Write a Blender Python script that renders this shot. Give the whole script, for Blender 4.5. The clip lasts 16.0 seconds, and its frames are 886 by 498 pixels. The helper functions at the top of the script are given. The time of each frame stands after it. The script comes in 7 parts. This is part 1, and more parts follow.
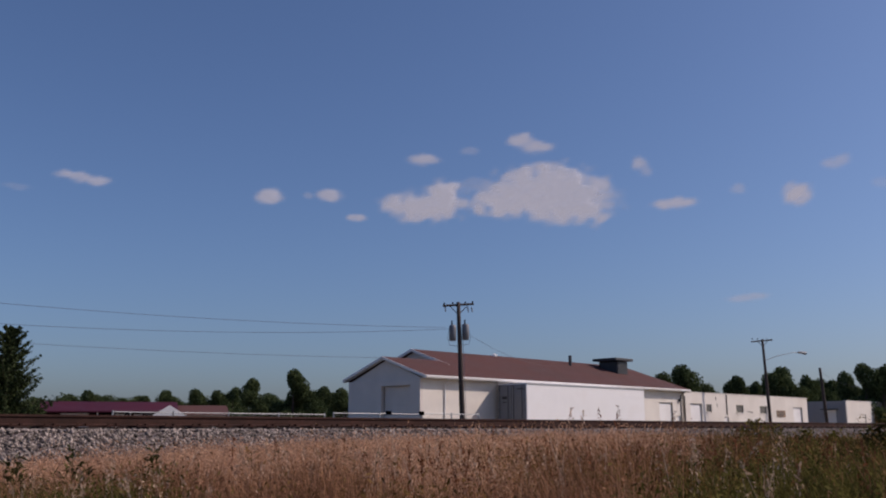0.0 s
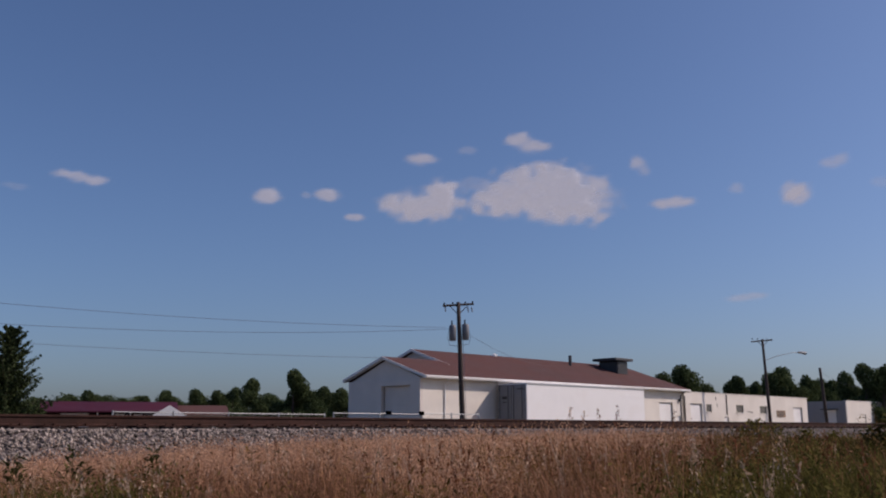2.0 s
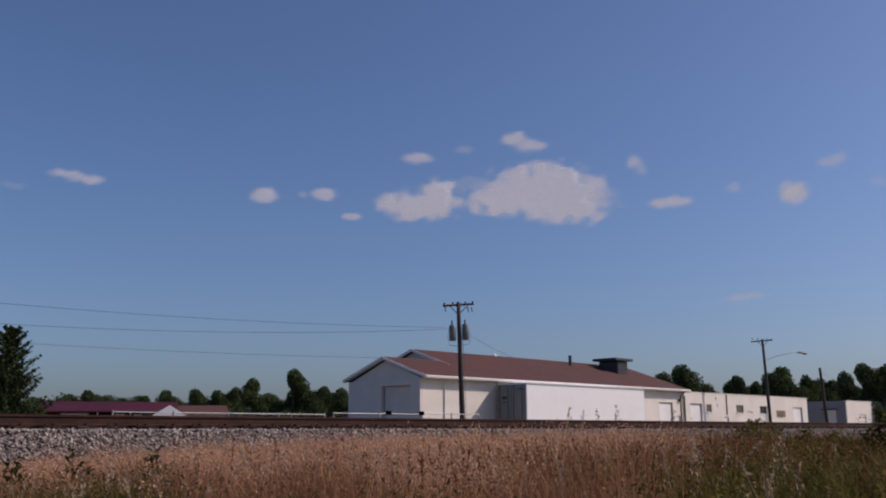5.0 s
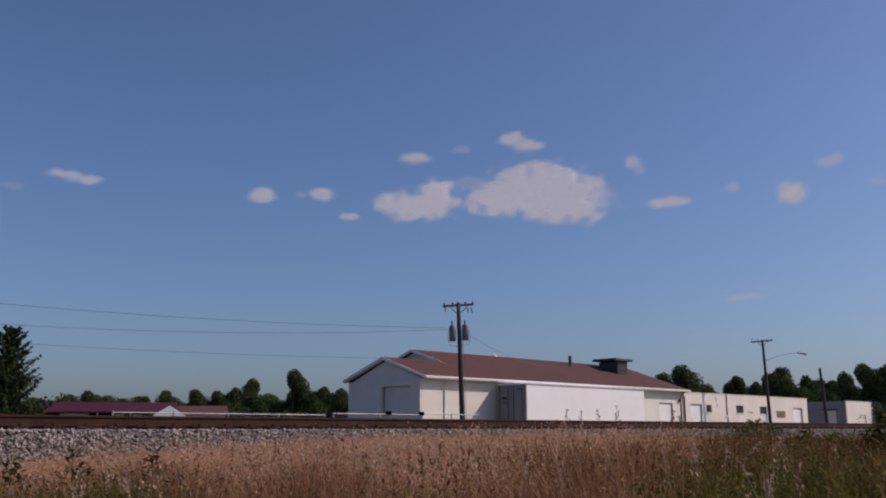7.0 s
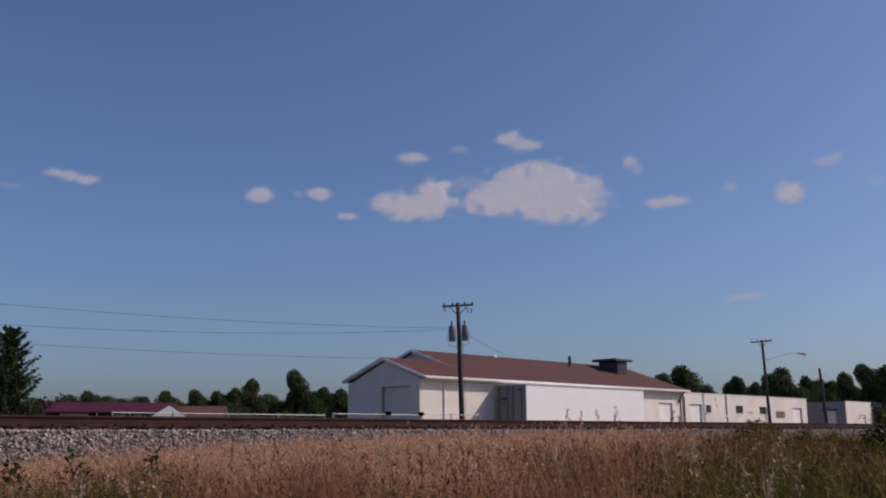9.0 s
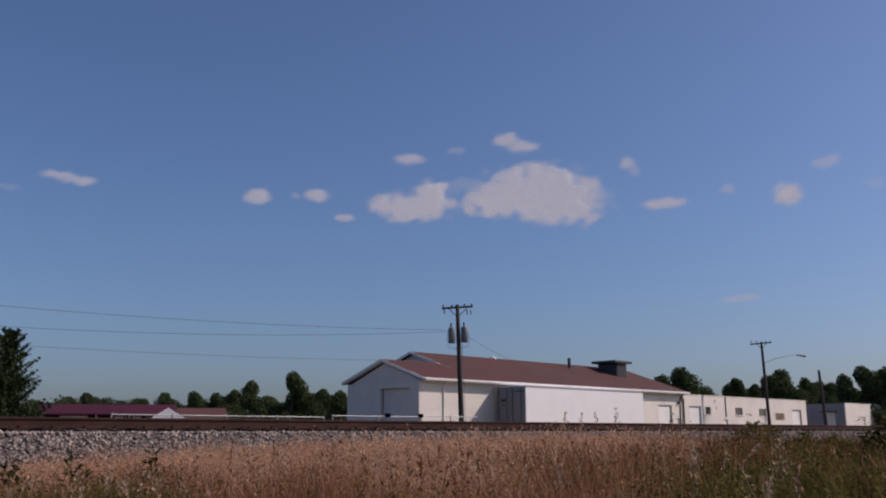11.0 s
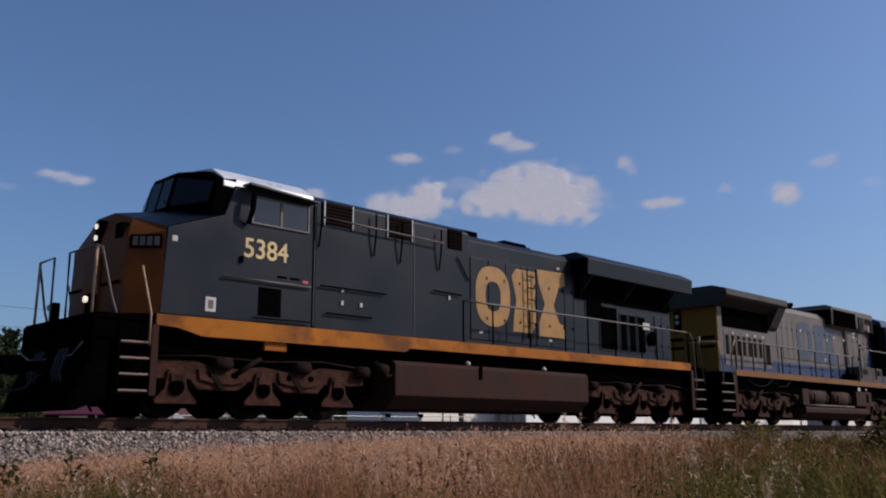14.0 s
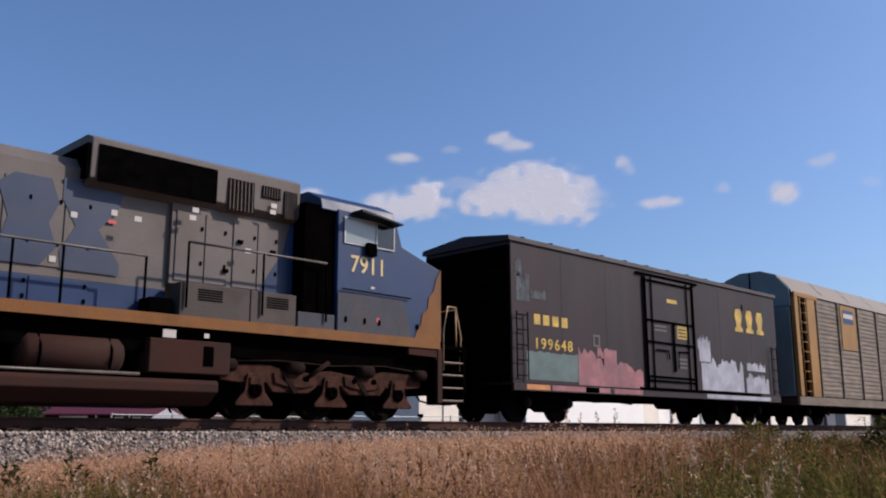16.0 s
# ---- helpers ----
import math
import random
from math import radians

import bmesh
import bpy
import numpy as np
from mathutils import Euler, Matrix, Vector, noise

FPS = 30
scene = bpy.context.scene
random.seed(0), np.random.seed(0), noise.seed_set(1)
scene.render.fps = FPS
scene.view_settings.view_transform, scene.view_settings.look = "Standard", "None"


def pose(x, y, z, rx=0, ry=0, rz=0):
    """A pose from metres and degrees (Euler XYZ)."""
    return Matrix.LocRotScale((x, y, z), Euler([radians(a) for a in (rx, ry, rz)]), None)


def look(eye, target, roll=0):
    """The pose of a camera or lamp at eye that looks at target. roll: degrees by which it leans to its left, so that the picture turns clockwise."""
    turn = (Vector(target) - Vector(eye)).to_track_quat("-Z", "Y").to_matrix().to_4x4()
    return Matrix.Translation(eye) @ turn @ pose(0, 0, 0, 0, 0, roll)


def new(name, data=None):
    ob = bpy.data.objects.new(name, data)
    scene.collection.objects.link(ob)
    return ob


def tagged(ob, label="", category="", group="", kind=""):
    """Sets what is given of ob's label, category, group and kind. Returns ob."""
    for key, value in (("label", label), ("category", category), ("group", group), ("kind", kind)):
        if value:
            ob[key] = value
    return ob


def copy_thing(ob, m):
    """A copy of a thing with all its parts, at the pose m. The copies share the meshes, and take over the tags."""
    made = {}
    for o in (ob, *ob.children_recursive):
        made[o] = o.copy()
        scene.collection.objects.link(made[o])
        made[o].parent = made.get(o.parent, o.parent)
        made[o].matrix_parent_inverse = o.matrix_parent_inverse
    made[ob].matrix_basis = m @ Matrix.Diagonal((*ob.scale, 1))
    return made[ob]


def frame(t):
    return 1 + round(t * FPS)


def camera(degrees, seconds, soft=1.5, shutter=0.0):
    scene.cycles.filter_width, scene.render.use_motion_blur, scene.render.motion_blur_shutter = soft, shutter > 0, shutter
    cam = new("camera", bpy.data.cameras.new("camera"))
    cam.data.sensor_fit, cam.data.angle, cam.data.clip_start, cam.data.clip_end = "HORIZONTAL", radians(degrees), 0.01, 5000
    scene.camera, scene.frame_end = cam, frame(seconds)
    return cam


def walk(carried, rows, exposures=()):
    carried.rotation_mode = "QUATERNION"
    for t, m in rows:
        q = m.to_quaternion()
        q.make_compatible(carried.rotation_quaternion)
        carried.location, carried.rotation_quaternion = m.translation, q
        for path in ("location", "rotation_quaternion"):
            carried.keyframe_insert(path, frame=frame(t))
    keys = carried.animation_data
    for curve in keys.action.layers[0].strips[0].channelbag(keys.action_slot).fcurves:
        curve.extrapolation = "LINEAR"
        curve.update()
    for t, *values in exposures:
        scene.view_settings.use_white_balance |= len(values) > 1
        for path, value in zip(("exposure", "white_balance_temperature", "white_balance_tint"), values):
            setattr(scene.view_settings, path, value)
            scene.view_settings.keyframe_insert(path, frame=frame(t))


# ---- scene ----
EYE = (0.0, -15.92, -0.284)   # the top of the rails is z = 0


def aim(yaw, pitch):
    y, p = radians(yaw), radians(pitch)
    d = Vector((math.sin(y) * math.cos(p), math.cos(y) * math.cos(p), math.sin(p)))
    return look(EYE, Vector(EYE) + d * 50, -0.176)


cam = camera(51.89, 16.0, soft=2.0, shutter=0.0)
PATH = [(0.0, aim(45.005, 11.312)), (6.5, aim(45.005, 11.312)), (7.2, aim(45.010, 11.345)), (9.0, aim(45.030, 11.352)),
        (11.3, aim(45.068, 11.472)), (16.0, aim(45.068, 11.472))]
walk(cam, PATH, exposures=[(0.0, -0.08, 6160, 20), (12.5, -0.07, 6160, 20), (13.5, 0.03, 6100, 18), (14.0, 0.14, 6060, 14), (15.0, 0.43, 6060, 14), (16.0, 0.58, 6060, 14)])

# ---- world and sun ----
SUN_AT = Vector((1.15, -1.0, 1.15)).normalized()
world = bpy.data.worlds.new("sky")
scene.world = world
world.use_nodes = True
wn = world.node_tree.nodes
wn.clear()
sky = wn.new("ShaderNodeTexSky")
sky.sky_type = "NISHITA"
sky.sun_disc = False
sky.sun_elevation = math.asin(SUN_AT.z)
sky.sun_rotation = math.atan2(SUN_AT.x, SUN_AT.y)
sky.altitude = 300.0
sky.air_density, sky.dust_density, sky.ozone_density = 1.0, 2.4, 6.0
wbg = wn.new("ShaderNodeBackground")
wbg.inputs["Strength"].default_value = 0.094
wout = wn.new("ShaderNodeOutputWorld")
world.node_tree.links.new(sky.outputs[0], wbg.inputs["Color"])
world.node_tree.links.new(wbg.outputs[0], wout.inputs["Surface"])
sun_data = bpy.data.lights.new("sun", "SUN")
sun_data.energy, sun_data.angle, sun_data.color = 3.2, radians(0.5), (1.0, 0.84, 0.66)
sun = new("sun", sun_data)
sun.matrix_world = look(SUN_AT * 100, (0, 0, 0))


# ---- materials ----
def mat(name, color, rough=0.7, metal=0.0, var=0.25, scale=3.0, fine=40.0, bump=0.15, stain=None, stain_amount=0.0, stain_scale=0.6,
        streak=1.0, rnd=0.0, island=0.0, spec=0.5, bump_dist=0.01):
    """A painted, stony or woody surface: colour that varies at two scales, stains, fine relief."""
    m = bpy.data.materials.new(name)
    m.use_nodes = True
    nt = m.node_tree
    n, l = nt.nodes, nt.links
    b = n["Principled BSDF"]
    b.inputs["Roughness"].default_value, b.inputs["Metallic"].default_value = rough, metal
    b.inputs["Specular IOR Level"].default_value = spec
    co = n.new("ShaderNodeTexCoord")
    mp = n.new("ShaderNodeMapping")
    mp.inputs["Scale"].default_value = (1, 1, streak)
    l.new(co.outputs["Object"], mp.inputs["Vector"])

    def noise_tex(s, detail=4.0):
        t = n.new("ShaderNodeTexNoise")
        t.inputs["Scale"].default_value, t.inputs["Detail"].default_value = s, detail
        l.new(mp.outputs[0], t.inputs["Vector"])
        return t.outputs["Fac"]

    def mix(kind, fac, a, c):
        x = n.new("ShaderNodeMix")
        x.data_type, x.blend_type = "RGBA", kind
        for sock, v in ((x.inputs[0], fac), (x.inputs[6], a), (x.inputs[7], c)):
            if hasattr(v, "is_linked"):
                l.new(v, sock)
            else:
                sock.default_value = v
        return x.outputs[2]

    def ramp(v, lo, hi, a, c):
        x = n.new("ShaderNodeMapRange")
        x.inputs[1].default_value, x.inputs[2].default_value, x.inputs[3].default_value, x.inputs[4].default_value = lo, hi, a, c
        l.new(v, x.inputs[0])
        return x.outputs[0]

    big, small = noise_tex(scale), noise_tex(fine, 3.0)
    value = n.new("ShaderNodeMath")
    value.operation = "MULTIPLY"
    l.new(ramp(big, 0.3, 0.7, 1 - var, 1 + var), value.inputs[0])
    l.new(ramp(small, 0.3, 0.7, 1 - var * 0.6, 1 + var * 0.6), value.inputs[1])
    v = value.outputs[0]
    for amount, node, sock in ((rnd, "ShaderNodeObjectInfo", "Random"), (island, "ShaderNodeNewGeometry", "Random Per Island")):
        if amount:
            src = n.new(node)
            more = n.new("ShaderNodeMath")
            more.operation = "MULTIPLY"
            l.new(v, more.inputs[0])
            l.new(ramp(src.outputs[sock], 0, 1, 1 - amount, 1 + amount), more.inputs[1])
            v = more.outputs[0]
    col = mix("MULTIPLY", 1.0, (*color, 1), v)
    if stain:
        col = mix("MIX", ramp(noise_tex(stain_scale, 6.0), 0.48, 0.68, 0.0, stain_amount), col, (*stain, 1))
    l.new(col, b.inputs["Base Color"])
    l.new(ramp(big, 0.3, 0.7, max(rough - 0.1, 0.02), min(rough + 0.1, 1)), b.inputs["Roughness"])
    if bump:
        bp = n.new("ShaderNodeBump")
        bp.inputs["Strength"].default_value, bp.inputs["Distance"].default_value = bump, bump_dist
        l.new(small, bp.inputs["Height"])
        l.new(bp.outputs[0], b.inputs["Normal"])
    return m


def leafy(name, color, var=0.5, trans=0.25, tip=None):
    """Leaves or blades: each one its own shade, a little light coming through."""
    m = bpy.data.materials.new(name)
    m.use_nodes = True
    n, l = m.node_tree.nodes, m.node_tree.links
    n.remove(n["Principled BSDF"])
    geo = n.new("ShaderNodeNewGeometry")
    ramp = n.new("ShaderNodeValToRGB")
    c = Vector(color)
    t = Vector(tip or color)
    ramp.color_ramp.elements[0].color = (*(c * (1 - var)), 1)
    ramp.color_ramp.elements[1].color = (*(t * (1 + var)), 1)
    mid = ramp.color_ramp.elements.new(0.5)
    mid.color = (*((c + t) / 2), 1)
    l.new(geo.outputs["Random Per Island"], ramp.inputs[0])
    d, tr, mx = n.new("ShaderNodeBsdfDiffuse"), n.new("ShaderNodeBsdfTranslucent"), n.new("ShaderNodeMixShader")
    for x in (d, tr):
        l.new(ramp.outputs[0], x.inputs["Color"])
    mx.inputs[0].default_value = trans
    l.new(d.outputs[0], mx.inputs[1])
    l.new(tr.outputs[0], mx.inputs[2])
    l.new(mx.outputs[0], n["Material Output"].inputs["Surface"])
    return m


def glow(name, color, strength):
    m = bpy.data.materials.new(name)
    m.use_nodes = True
    b = m.node_tree.nodes["Principled BSDF"]
    b.inputs["Base Color"].default_value = (*color, 1)
    b.inputs["Emission Color"].default_value = (*color, 1)
    b.inputs["Emission Strength"].default_value = strength
    return m


def glassy(name, color, rough=0.08):
    m = bpy.data.materials.new(name)
    m.use_nodes = True
    b = m.node_tree.nodes["Principled BSDF"]
    b.inputs["Base Color"].default_value = (*color, 1)
    b.inputs["Roughness"].default_value = rough
    b.inputs["Specular IOR Level"].default_value = 0.45
    b.inputs["Coat Weight"].default_value = 0.2
    return m


NAVY = mat("navy_paint", (0.0047, 0.0086, 0.0175), 0.45, spec=0.17, var=0.2, scale=0.8, bump=0.05, stain=(0.0105, 0.0132, 0.0195), stain_amount=0.75, stain_scale=0.8)
NAVY_DARK = mat("dark_navy_paint", (0.006, 0.009, 0.014), 0.5, var=0.12, scale=0.8, bump=0.05)
YELLOW = mat("yellow_paint", (0.31, 0.104, 0.006), 0.6, spec=0.15, var=0.22, scale=1.2, bump=0.05, stain=(0.10, 0.034, 0.009), stain_amount=0.85, stain_scale=1.6)
ORANGE = mat("nose_orange_paint", (0.115, 0.034, 0.004), 0.65, spec=0.15, var=0.2, scale=1.2, bump=0.05, stain=(0.06, 0.022, 0.008), stain_amount=0.6, stain_scale=2.0)
LOGO_YELLOW = mat("faded_logo_yellow", (0.30, 0.150, 0.026), 0.5, var=0.15, scale=2.5, bump=0.03, stain=(0.16, 0.10, 0.04), stain_amount=0.6, stain_scale=3.0)
NUMBER = mat("pale_number_yellow", (0.52, 0.40, 0.18), 0.5, var=0.1, bump=0.0)
# darker grey for the trailing locomotive's radiator wing, bracket and roof hatch
GREY_DARK = mat("darker_grey_paint", (0.030, 0.026, 0.025), 0.65, spec=0.25, var=0.25, scale=0.9, bump=0.06, stain=(0.022, 0.019, 0.017), stain_amount=0.6, stain_scale=0.9)
GREY = mat("weathered_grey_paint", (0.110, 0.096, 0.091), 0.6, spec=0.3, var=0.18, scale=0.9, bump=0.06, stain=(0.070, 0.056, 0.046), stain_amount=0.6, stain_scale=0.8)
BLUE = mat("faded_blue_paint", (0.010, 0.030, 0.092), 0.5, spec=0.3, var=0.2, scale=1.0, bump=0.05, stain=(0.030, 0.042, 0.070), stain_amount=0.35, stain_scale=1.2)
BLUE_LOGO = mat("faded_blue_logo", (0.010, 0.024, 0.064), 0.5, var=0.2, scale=1.4, bump=0.04, stain=(0.026, 0.032, 0.048), stain_amount=0.5, stain_scale=1.6)
# copy of the gold for the shaded end: yellower against blue skylight, and dirty
GOLD_END = mat("shade_yellow_hood_end", (0.17, 0.088, 0.011), 0.65, var=0.15, scale=1.4, bump=0.05, spec=0.15, stain=(0.10, 0.05, 0.01), stain_amount=0.6, stain_scale=1.4)
GOLD = mat("gold_paint", (0.175, 0.074, 0.018), 0.6, spec=0.2, var=0.25, scale=1.4, bump=0.05, stain=(0.11, 0.055, 0.030), stain_amount=0.8, stain_scale=1.4)
TANK = mat("dusty_brown_steel", (0.032, 0.0130, 0.0096), 0.85, spec=0.18, var=0.25, scale=1.1, bump=0.1, stain=(0.02, 0.013, 0.011), stain_amount=0.7, stain_scale=1.2)
TRUCK = mat("dusty_truck_steel", (0.014, 0.0075, 0.0062), 0.95, var=0.4, scale=4.0, spec=0.1, bump=0.2, stain=(0.005, 0.0038, 0.0033), stain_amount=0.8, stain_scale=3.0)
TRUCK_LIGHT = mat("dust_brown_casting", (0.046, 0.0195, 0.0135), 0.9, var=0.4, scale=5.0, bump=0.2, spec=0.12, stain=(0.009, 0.0055, 0.0045), stain_amount=0.8, stain_scale=4.0)
# black taken lower than steel's own, so shaded parts of the train go dark
BLACK = mat("shade_deepened_black_steel", (0.0016, 0.0013, 0.0013), 0.95, var=0.3, scale=3.0, bump=0.1, spec=0.0)
# grilles and hatches; also carries the shade painted under the radiator wings
SHADE = mat("shade_dark_grille", (0.002, 0.0018, 0.0018), 0.95, var=0.3, scale=6.0, bump=0.2, spec=0.0)
BROWNGRILLE = mat("brown_grille", (0.010, 0.0055, 0.005), 0.9, spec=0.05, var=0.3, scale=6.0, bump=0.2)
STEEL = mat("worn_handrail_steel", (0.085, 0.075, 0.07), 0.5, metal=0.3, var=0.3, scale=6.0, bump=0.05)
TREAD = mat("worn_step_steel", (0.15, 0.11, 0.085), 0.6, var=0.3, scale=5.0, bump=0.05)
TAN_STEEL = mat("worn_tan_steel", (0.30, 0.20, 0.12), 0.6, var=0.3, scale=5.0, bump=0.05)
# the roof's bright sheen is put into this pale base colour
ROOFSHEEN = mat("sheen_pale_cab_roof", (0.50, 0.53, 0.58), 0.35, var=0.1, scale=2.0, bump=0.03)
# wheel colour includes the darkness of the shade beneath the train
WHEEL = mat("shade_deepened_wheel_steel", (0.0045, 0.0034, 0.0030), 0.9, metal=0.0, spec=0.05, var=0.3, scale=5.0, bump=0.1)
GLASS = glassy("dark_cab_glass", (0.006, 0.008, 0.011))
# cab glass with the front's shade put in: near black, little reflection
SHADEGLASS = mat("shaded_black_windscreen", (0.004, 0.004, 0.005), 0.25, var=0.1, bump=0.0, spec=0.15)
PALEGLASS = glassy("pale_cab_glass", (0.22, 0.26, 0.27), 0.15)
LAMP = glow("headlight_lens", (1.0, 0.86, 0.62), 0.7)
LABEL = mat("white_label", (0.42, 0.40, 0.38), 0.6, var=0.1, bump=0.0)
REDLABEL = mat("red_label", (0.45, 0.07, 0.06), 0.6, var=0.1, bump=0.0)
BOXCAR = mat("boxcar_black_paint", (0.0150, 0.0098, 0.0142), 0.6, spec=0.25, var=0.5, scale=0.7, bump=0.08, stain=(0.030, 0.018, 0.022), stain_amount=0.75, stain_scale=0.8, streak=0.25)
# boxcar black with the end wall's shade put in; the roof ribs share it
BOXEND = mat("boxcar_end_shade_black", (0.0026, 0.0022, 0.0024), 0.9, spec=0.0, var=0.3, scale=0.9, bump=0.08)
BOXNUM = mat("boxcar_yellow_lettering", (0.42, 0.28, 0.04), 0.6, var=0.4, bump=0.0)
GRAF_TEAL = mat("graffiti_teal", (0.065, 0.105, 0.105), 0.6, var=0.3, scale=2.5, bump=0.03)
GRAF_PINK = mat("graffiti_pink", (0.22, 0.085, 0.10), 0.6, var=0.35, scale=2.2, bump=0.03, stain=(0.2, 0.06, 0.07), stain_amount=0.8, stain_scale=2.0)
GRAF_WHITE = mat("graffiti_pale_grey", (0.30, 0.31, 0.37), 0.6, var=0.2, scale=2.5, bump=0.03, stain=(0.16, 0.16, 0.19), stain_amount=0.7, stain_scale=1.8)
GRAF_ORANGE = mat("graffiti_orange", (0.42, 0.17, 0.05), 0.6, var=0.3, scale=2.5, bump=0.03)
RACK = mat("autorack_galvanised_panel", (0.150, 0.118, 0.090), 0.6, metal=0.0, spec=0.3, var=0.4, scale=1.2, bump=0.06, stain=(0.085, 0.064, 0.050), stain_amount=0.8, stain_scale=1.3, streak=5.0, rnd=0.2)
RACKYELLOW = mat("autorack_yellow_steel", (0.27, 0.145, 0.042), 0.6, spec=0.25, var=0.2, scale=1.2, bump=0.06, stain=(0.15, 0.075, 0.035), stain_amount=0.7)
RACKROOF = mat("autorack_roof", (0.165, 0.140, 0.118), 0.6, metal=0.0, spec=0.3, var=0.18, scale=1.5, bump=0.05)
RACKEND = mat("autorack_blue_grey_end", (0.115, 0.150, 0.160), 0.6, var=0.2, scale=1.2, bump=0.05)
RAILSTEEL = mat("rusty_rail", (0.052, 0.025, 0.019), 0.8, spec=0.15, var=0.25, scale=5.0, bump=0.15, stain=(0.024, 0.013, 0.010), stain_amount=0.6, stain_scale=2.0)
TIEWOOD = mat("weathered_tie_wood", (0.026, 0.016, 0.013), 0.9, spec=0.2, var=0.35, scale=5.0, bump=0.4, rnd=0.35)
BALLAST = mat("ballast_stone", (0.255, 0.212, 0.182), 0.9, var=0.25, scale=9.0, bump=0.3, island=0.75)
BALLASTBED = mat("ballast_bed", (0.14, 0.112, 0.105), 0.95, var=0.5, scale=18.0, fine=60.0, bump=0.8)
SOIL = mat("dry_field", (0.16, 0.115, 0.07), 1.0, var=0.4, scale=0.25, fine=9.0, bump=0.5, stain=(0.07, 0.085, 0.03), stain_amount=0.8, stain_scale=0.12)
CREAM = mat("cream_block_wall", (0.71, 0.665, 0.60), 0.85, var=0.06, scale=0.6, fine=14.0, bump=0.12, stain=(0.60, 0.54, 0.47), stain_amount=0.5, stain_scale=0.35)
# cream wall's shaded end: the shade is put into the grey
ENDGREY = mat("shade_grey_end_wall", (0.26, 0.255, 0.26), 0.8, var=0.08, scale=0.7, bump=0.08)
SIDING = mat("pale_siding", (0.66, 0.60, 0.55), 0.75, var=0.05, scale=0.8, bump=0.08)
WHITE = mat("white_paint", (0.80, 0.785, 0.765), 0.6, var=0.05, scale=0.7, bump=0.05, stain=(0.68, 0.64, 0.60), stain_amount=0.4)
TRAILERWHITE = mat("trailer_white_skin", (0.80, 0.79, 0.78), 0.4, var=0.04, scale=0.5, bump=0.03, stain=(0.66, 0.63, 0.60), stain_amount=0.35, stain_scale=0.5)
TRAILERGREY = mat("trailer_grey_doors", (0.20, 0.205, 0.22), 0.5, var=0.08, scale=0.8, bump=0.04)
SHINGLE = mat("red_brown_shingle", (0.10, 0.038, 0.031), 0.9, var=0.12, scale=0.5, fine=9.0, bump=0.3, stain=(0.075, 0.036, 0.03), stain_amount=0.5, stain_scale=0.3)
ROOFRED = mat("magenta_red_roof", (0.075, 0.014, 0.028), 0.7, spec=0.2, var=0.1, scale=0.4, fine=8.0, bump=0.15)
POLEWOOD = mat("creosote_pole_wood", (0.040, 0.030, 0.028), 0.85, var=0.3, scale=4.0, bump=0.3, streak=0.15)
TRANSF = mat("transformer_grey", (0.16, 0.17, 0.19), 0.5, var=0.12, scale=3.0, bump=0.03)
WIRE = mat("wire", (0.10, 0.10, 0.115), 0.6, var=0.1, bump=0.0)
GALV = mat("galvanised_pipe", (0.30, 0.31, 0.32), 0.5, metal=0.3, var=0.15, scale=5.0, bump=0.03)
DARKMETAL = mat("dark_roof_metal", (0.030, 0.032, 0.036), 0.55, var=0.2, scale=2.0, bump=0.05)
WINDOW = glassy("window_glass", (0.055, 0.055, 0.06), 0.1)
BARK = mat("bark", (0.06, 0.045, 0.035), 0.95, var=0.3, scale=6.0, bump=0.5)
RUBBER = mat("rubber", (0.015, 0.015, 0.015), 0.85, var=0.2, bump=0.1)
LEAF_FAR = leafy("far_leaves", (0.050, 0.075, 0.030), 0.5, 0.3, (0.088, 0.112, 0.050))
LEAF_CEDAR = leafy("cedar_needles", (0.028, 0.044, 0.020), 0.6, 0.25, (0.060, 0.078, 0.034))
BROWN = leafy("brown_dead_stems", (0.17, 0.080, 0.040), 0.5, 0.4, (0.38, 0.205, 0.115))
DRY = leafy("dry_grass", (0.47, 0.268, 0.158), 0.28, 0.5, (0.63, 0.40, 0.255))
OLIVE = leafy("olive_grass", (0.125, 0.082, 0.028), 0.6, 0.4, (0.23, 0.135, 0.052))
GREEN = leafy("green_weeds", (0.070, 0.076, 0.018), 0.65, 0.45, (0.145, 0.120, 0.036))
DUSTBLUE = mat("dusty_blue_grey_paint", (0.048, 0.052, 0.066), 0.7, spec=0.2, var=0.25, scale=1.1, bump=0.06, stain=(0.075, 0.060, 0.050), stain_amount=0.6, stain_scale=1.3)
WALKGREY = mat("dark_warm_grey_paint", (0.066, 0.056, 0.052), 0.7, spec=0.2, var=0.22, scale=1.0, bump=0.06, stain=(0.036, 0.028, 0.024), stain_amount=0.6, stain_scale=1.2)
SCUFF = mat("pale_scuffed_paint", (0.060, 0.070, 0.080), 0.7, spec=0.2, var=0.5, scale=5.0, bump=0.05)
WEED = leafy("dark_weed_leaves", (0.032, 0.042, 0.014), 0.5, 0.3, (0.085, 0.08, 0.03))
SEED = leafy("pale_seed_heads", (0.46, 0.31, 0.20), 0.4, 0.35, (0.62, 0.46, 0.33))
RUST_SEED = leafy("rusty_seed_heads", (0.16, 0.065, 0.03), 0.4, 0.2, (0.24, 0.10, 0.05))


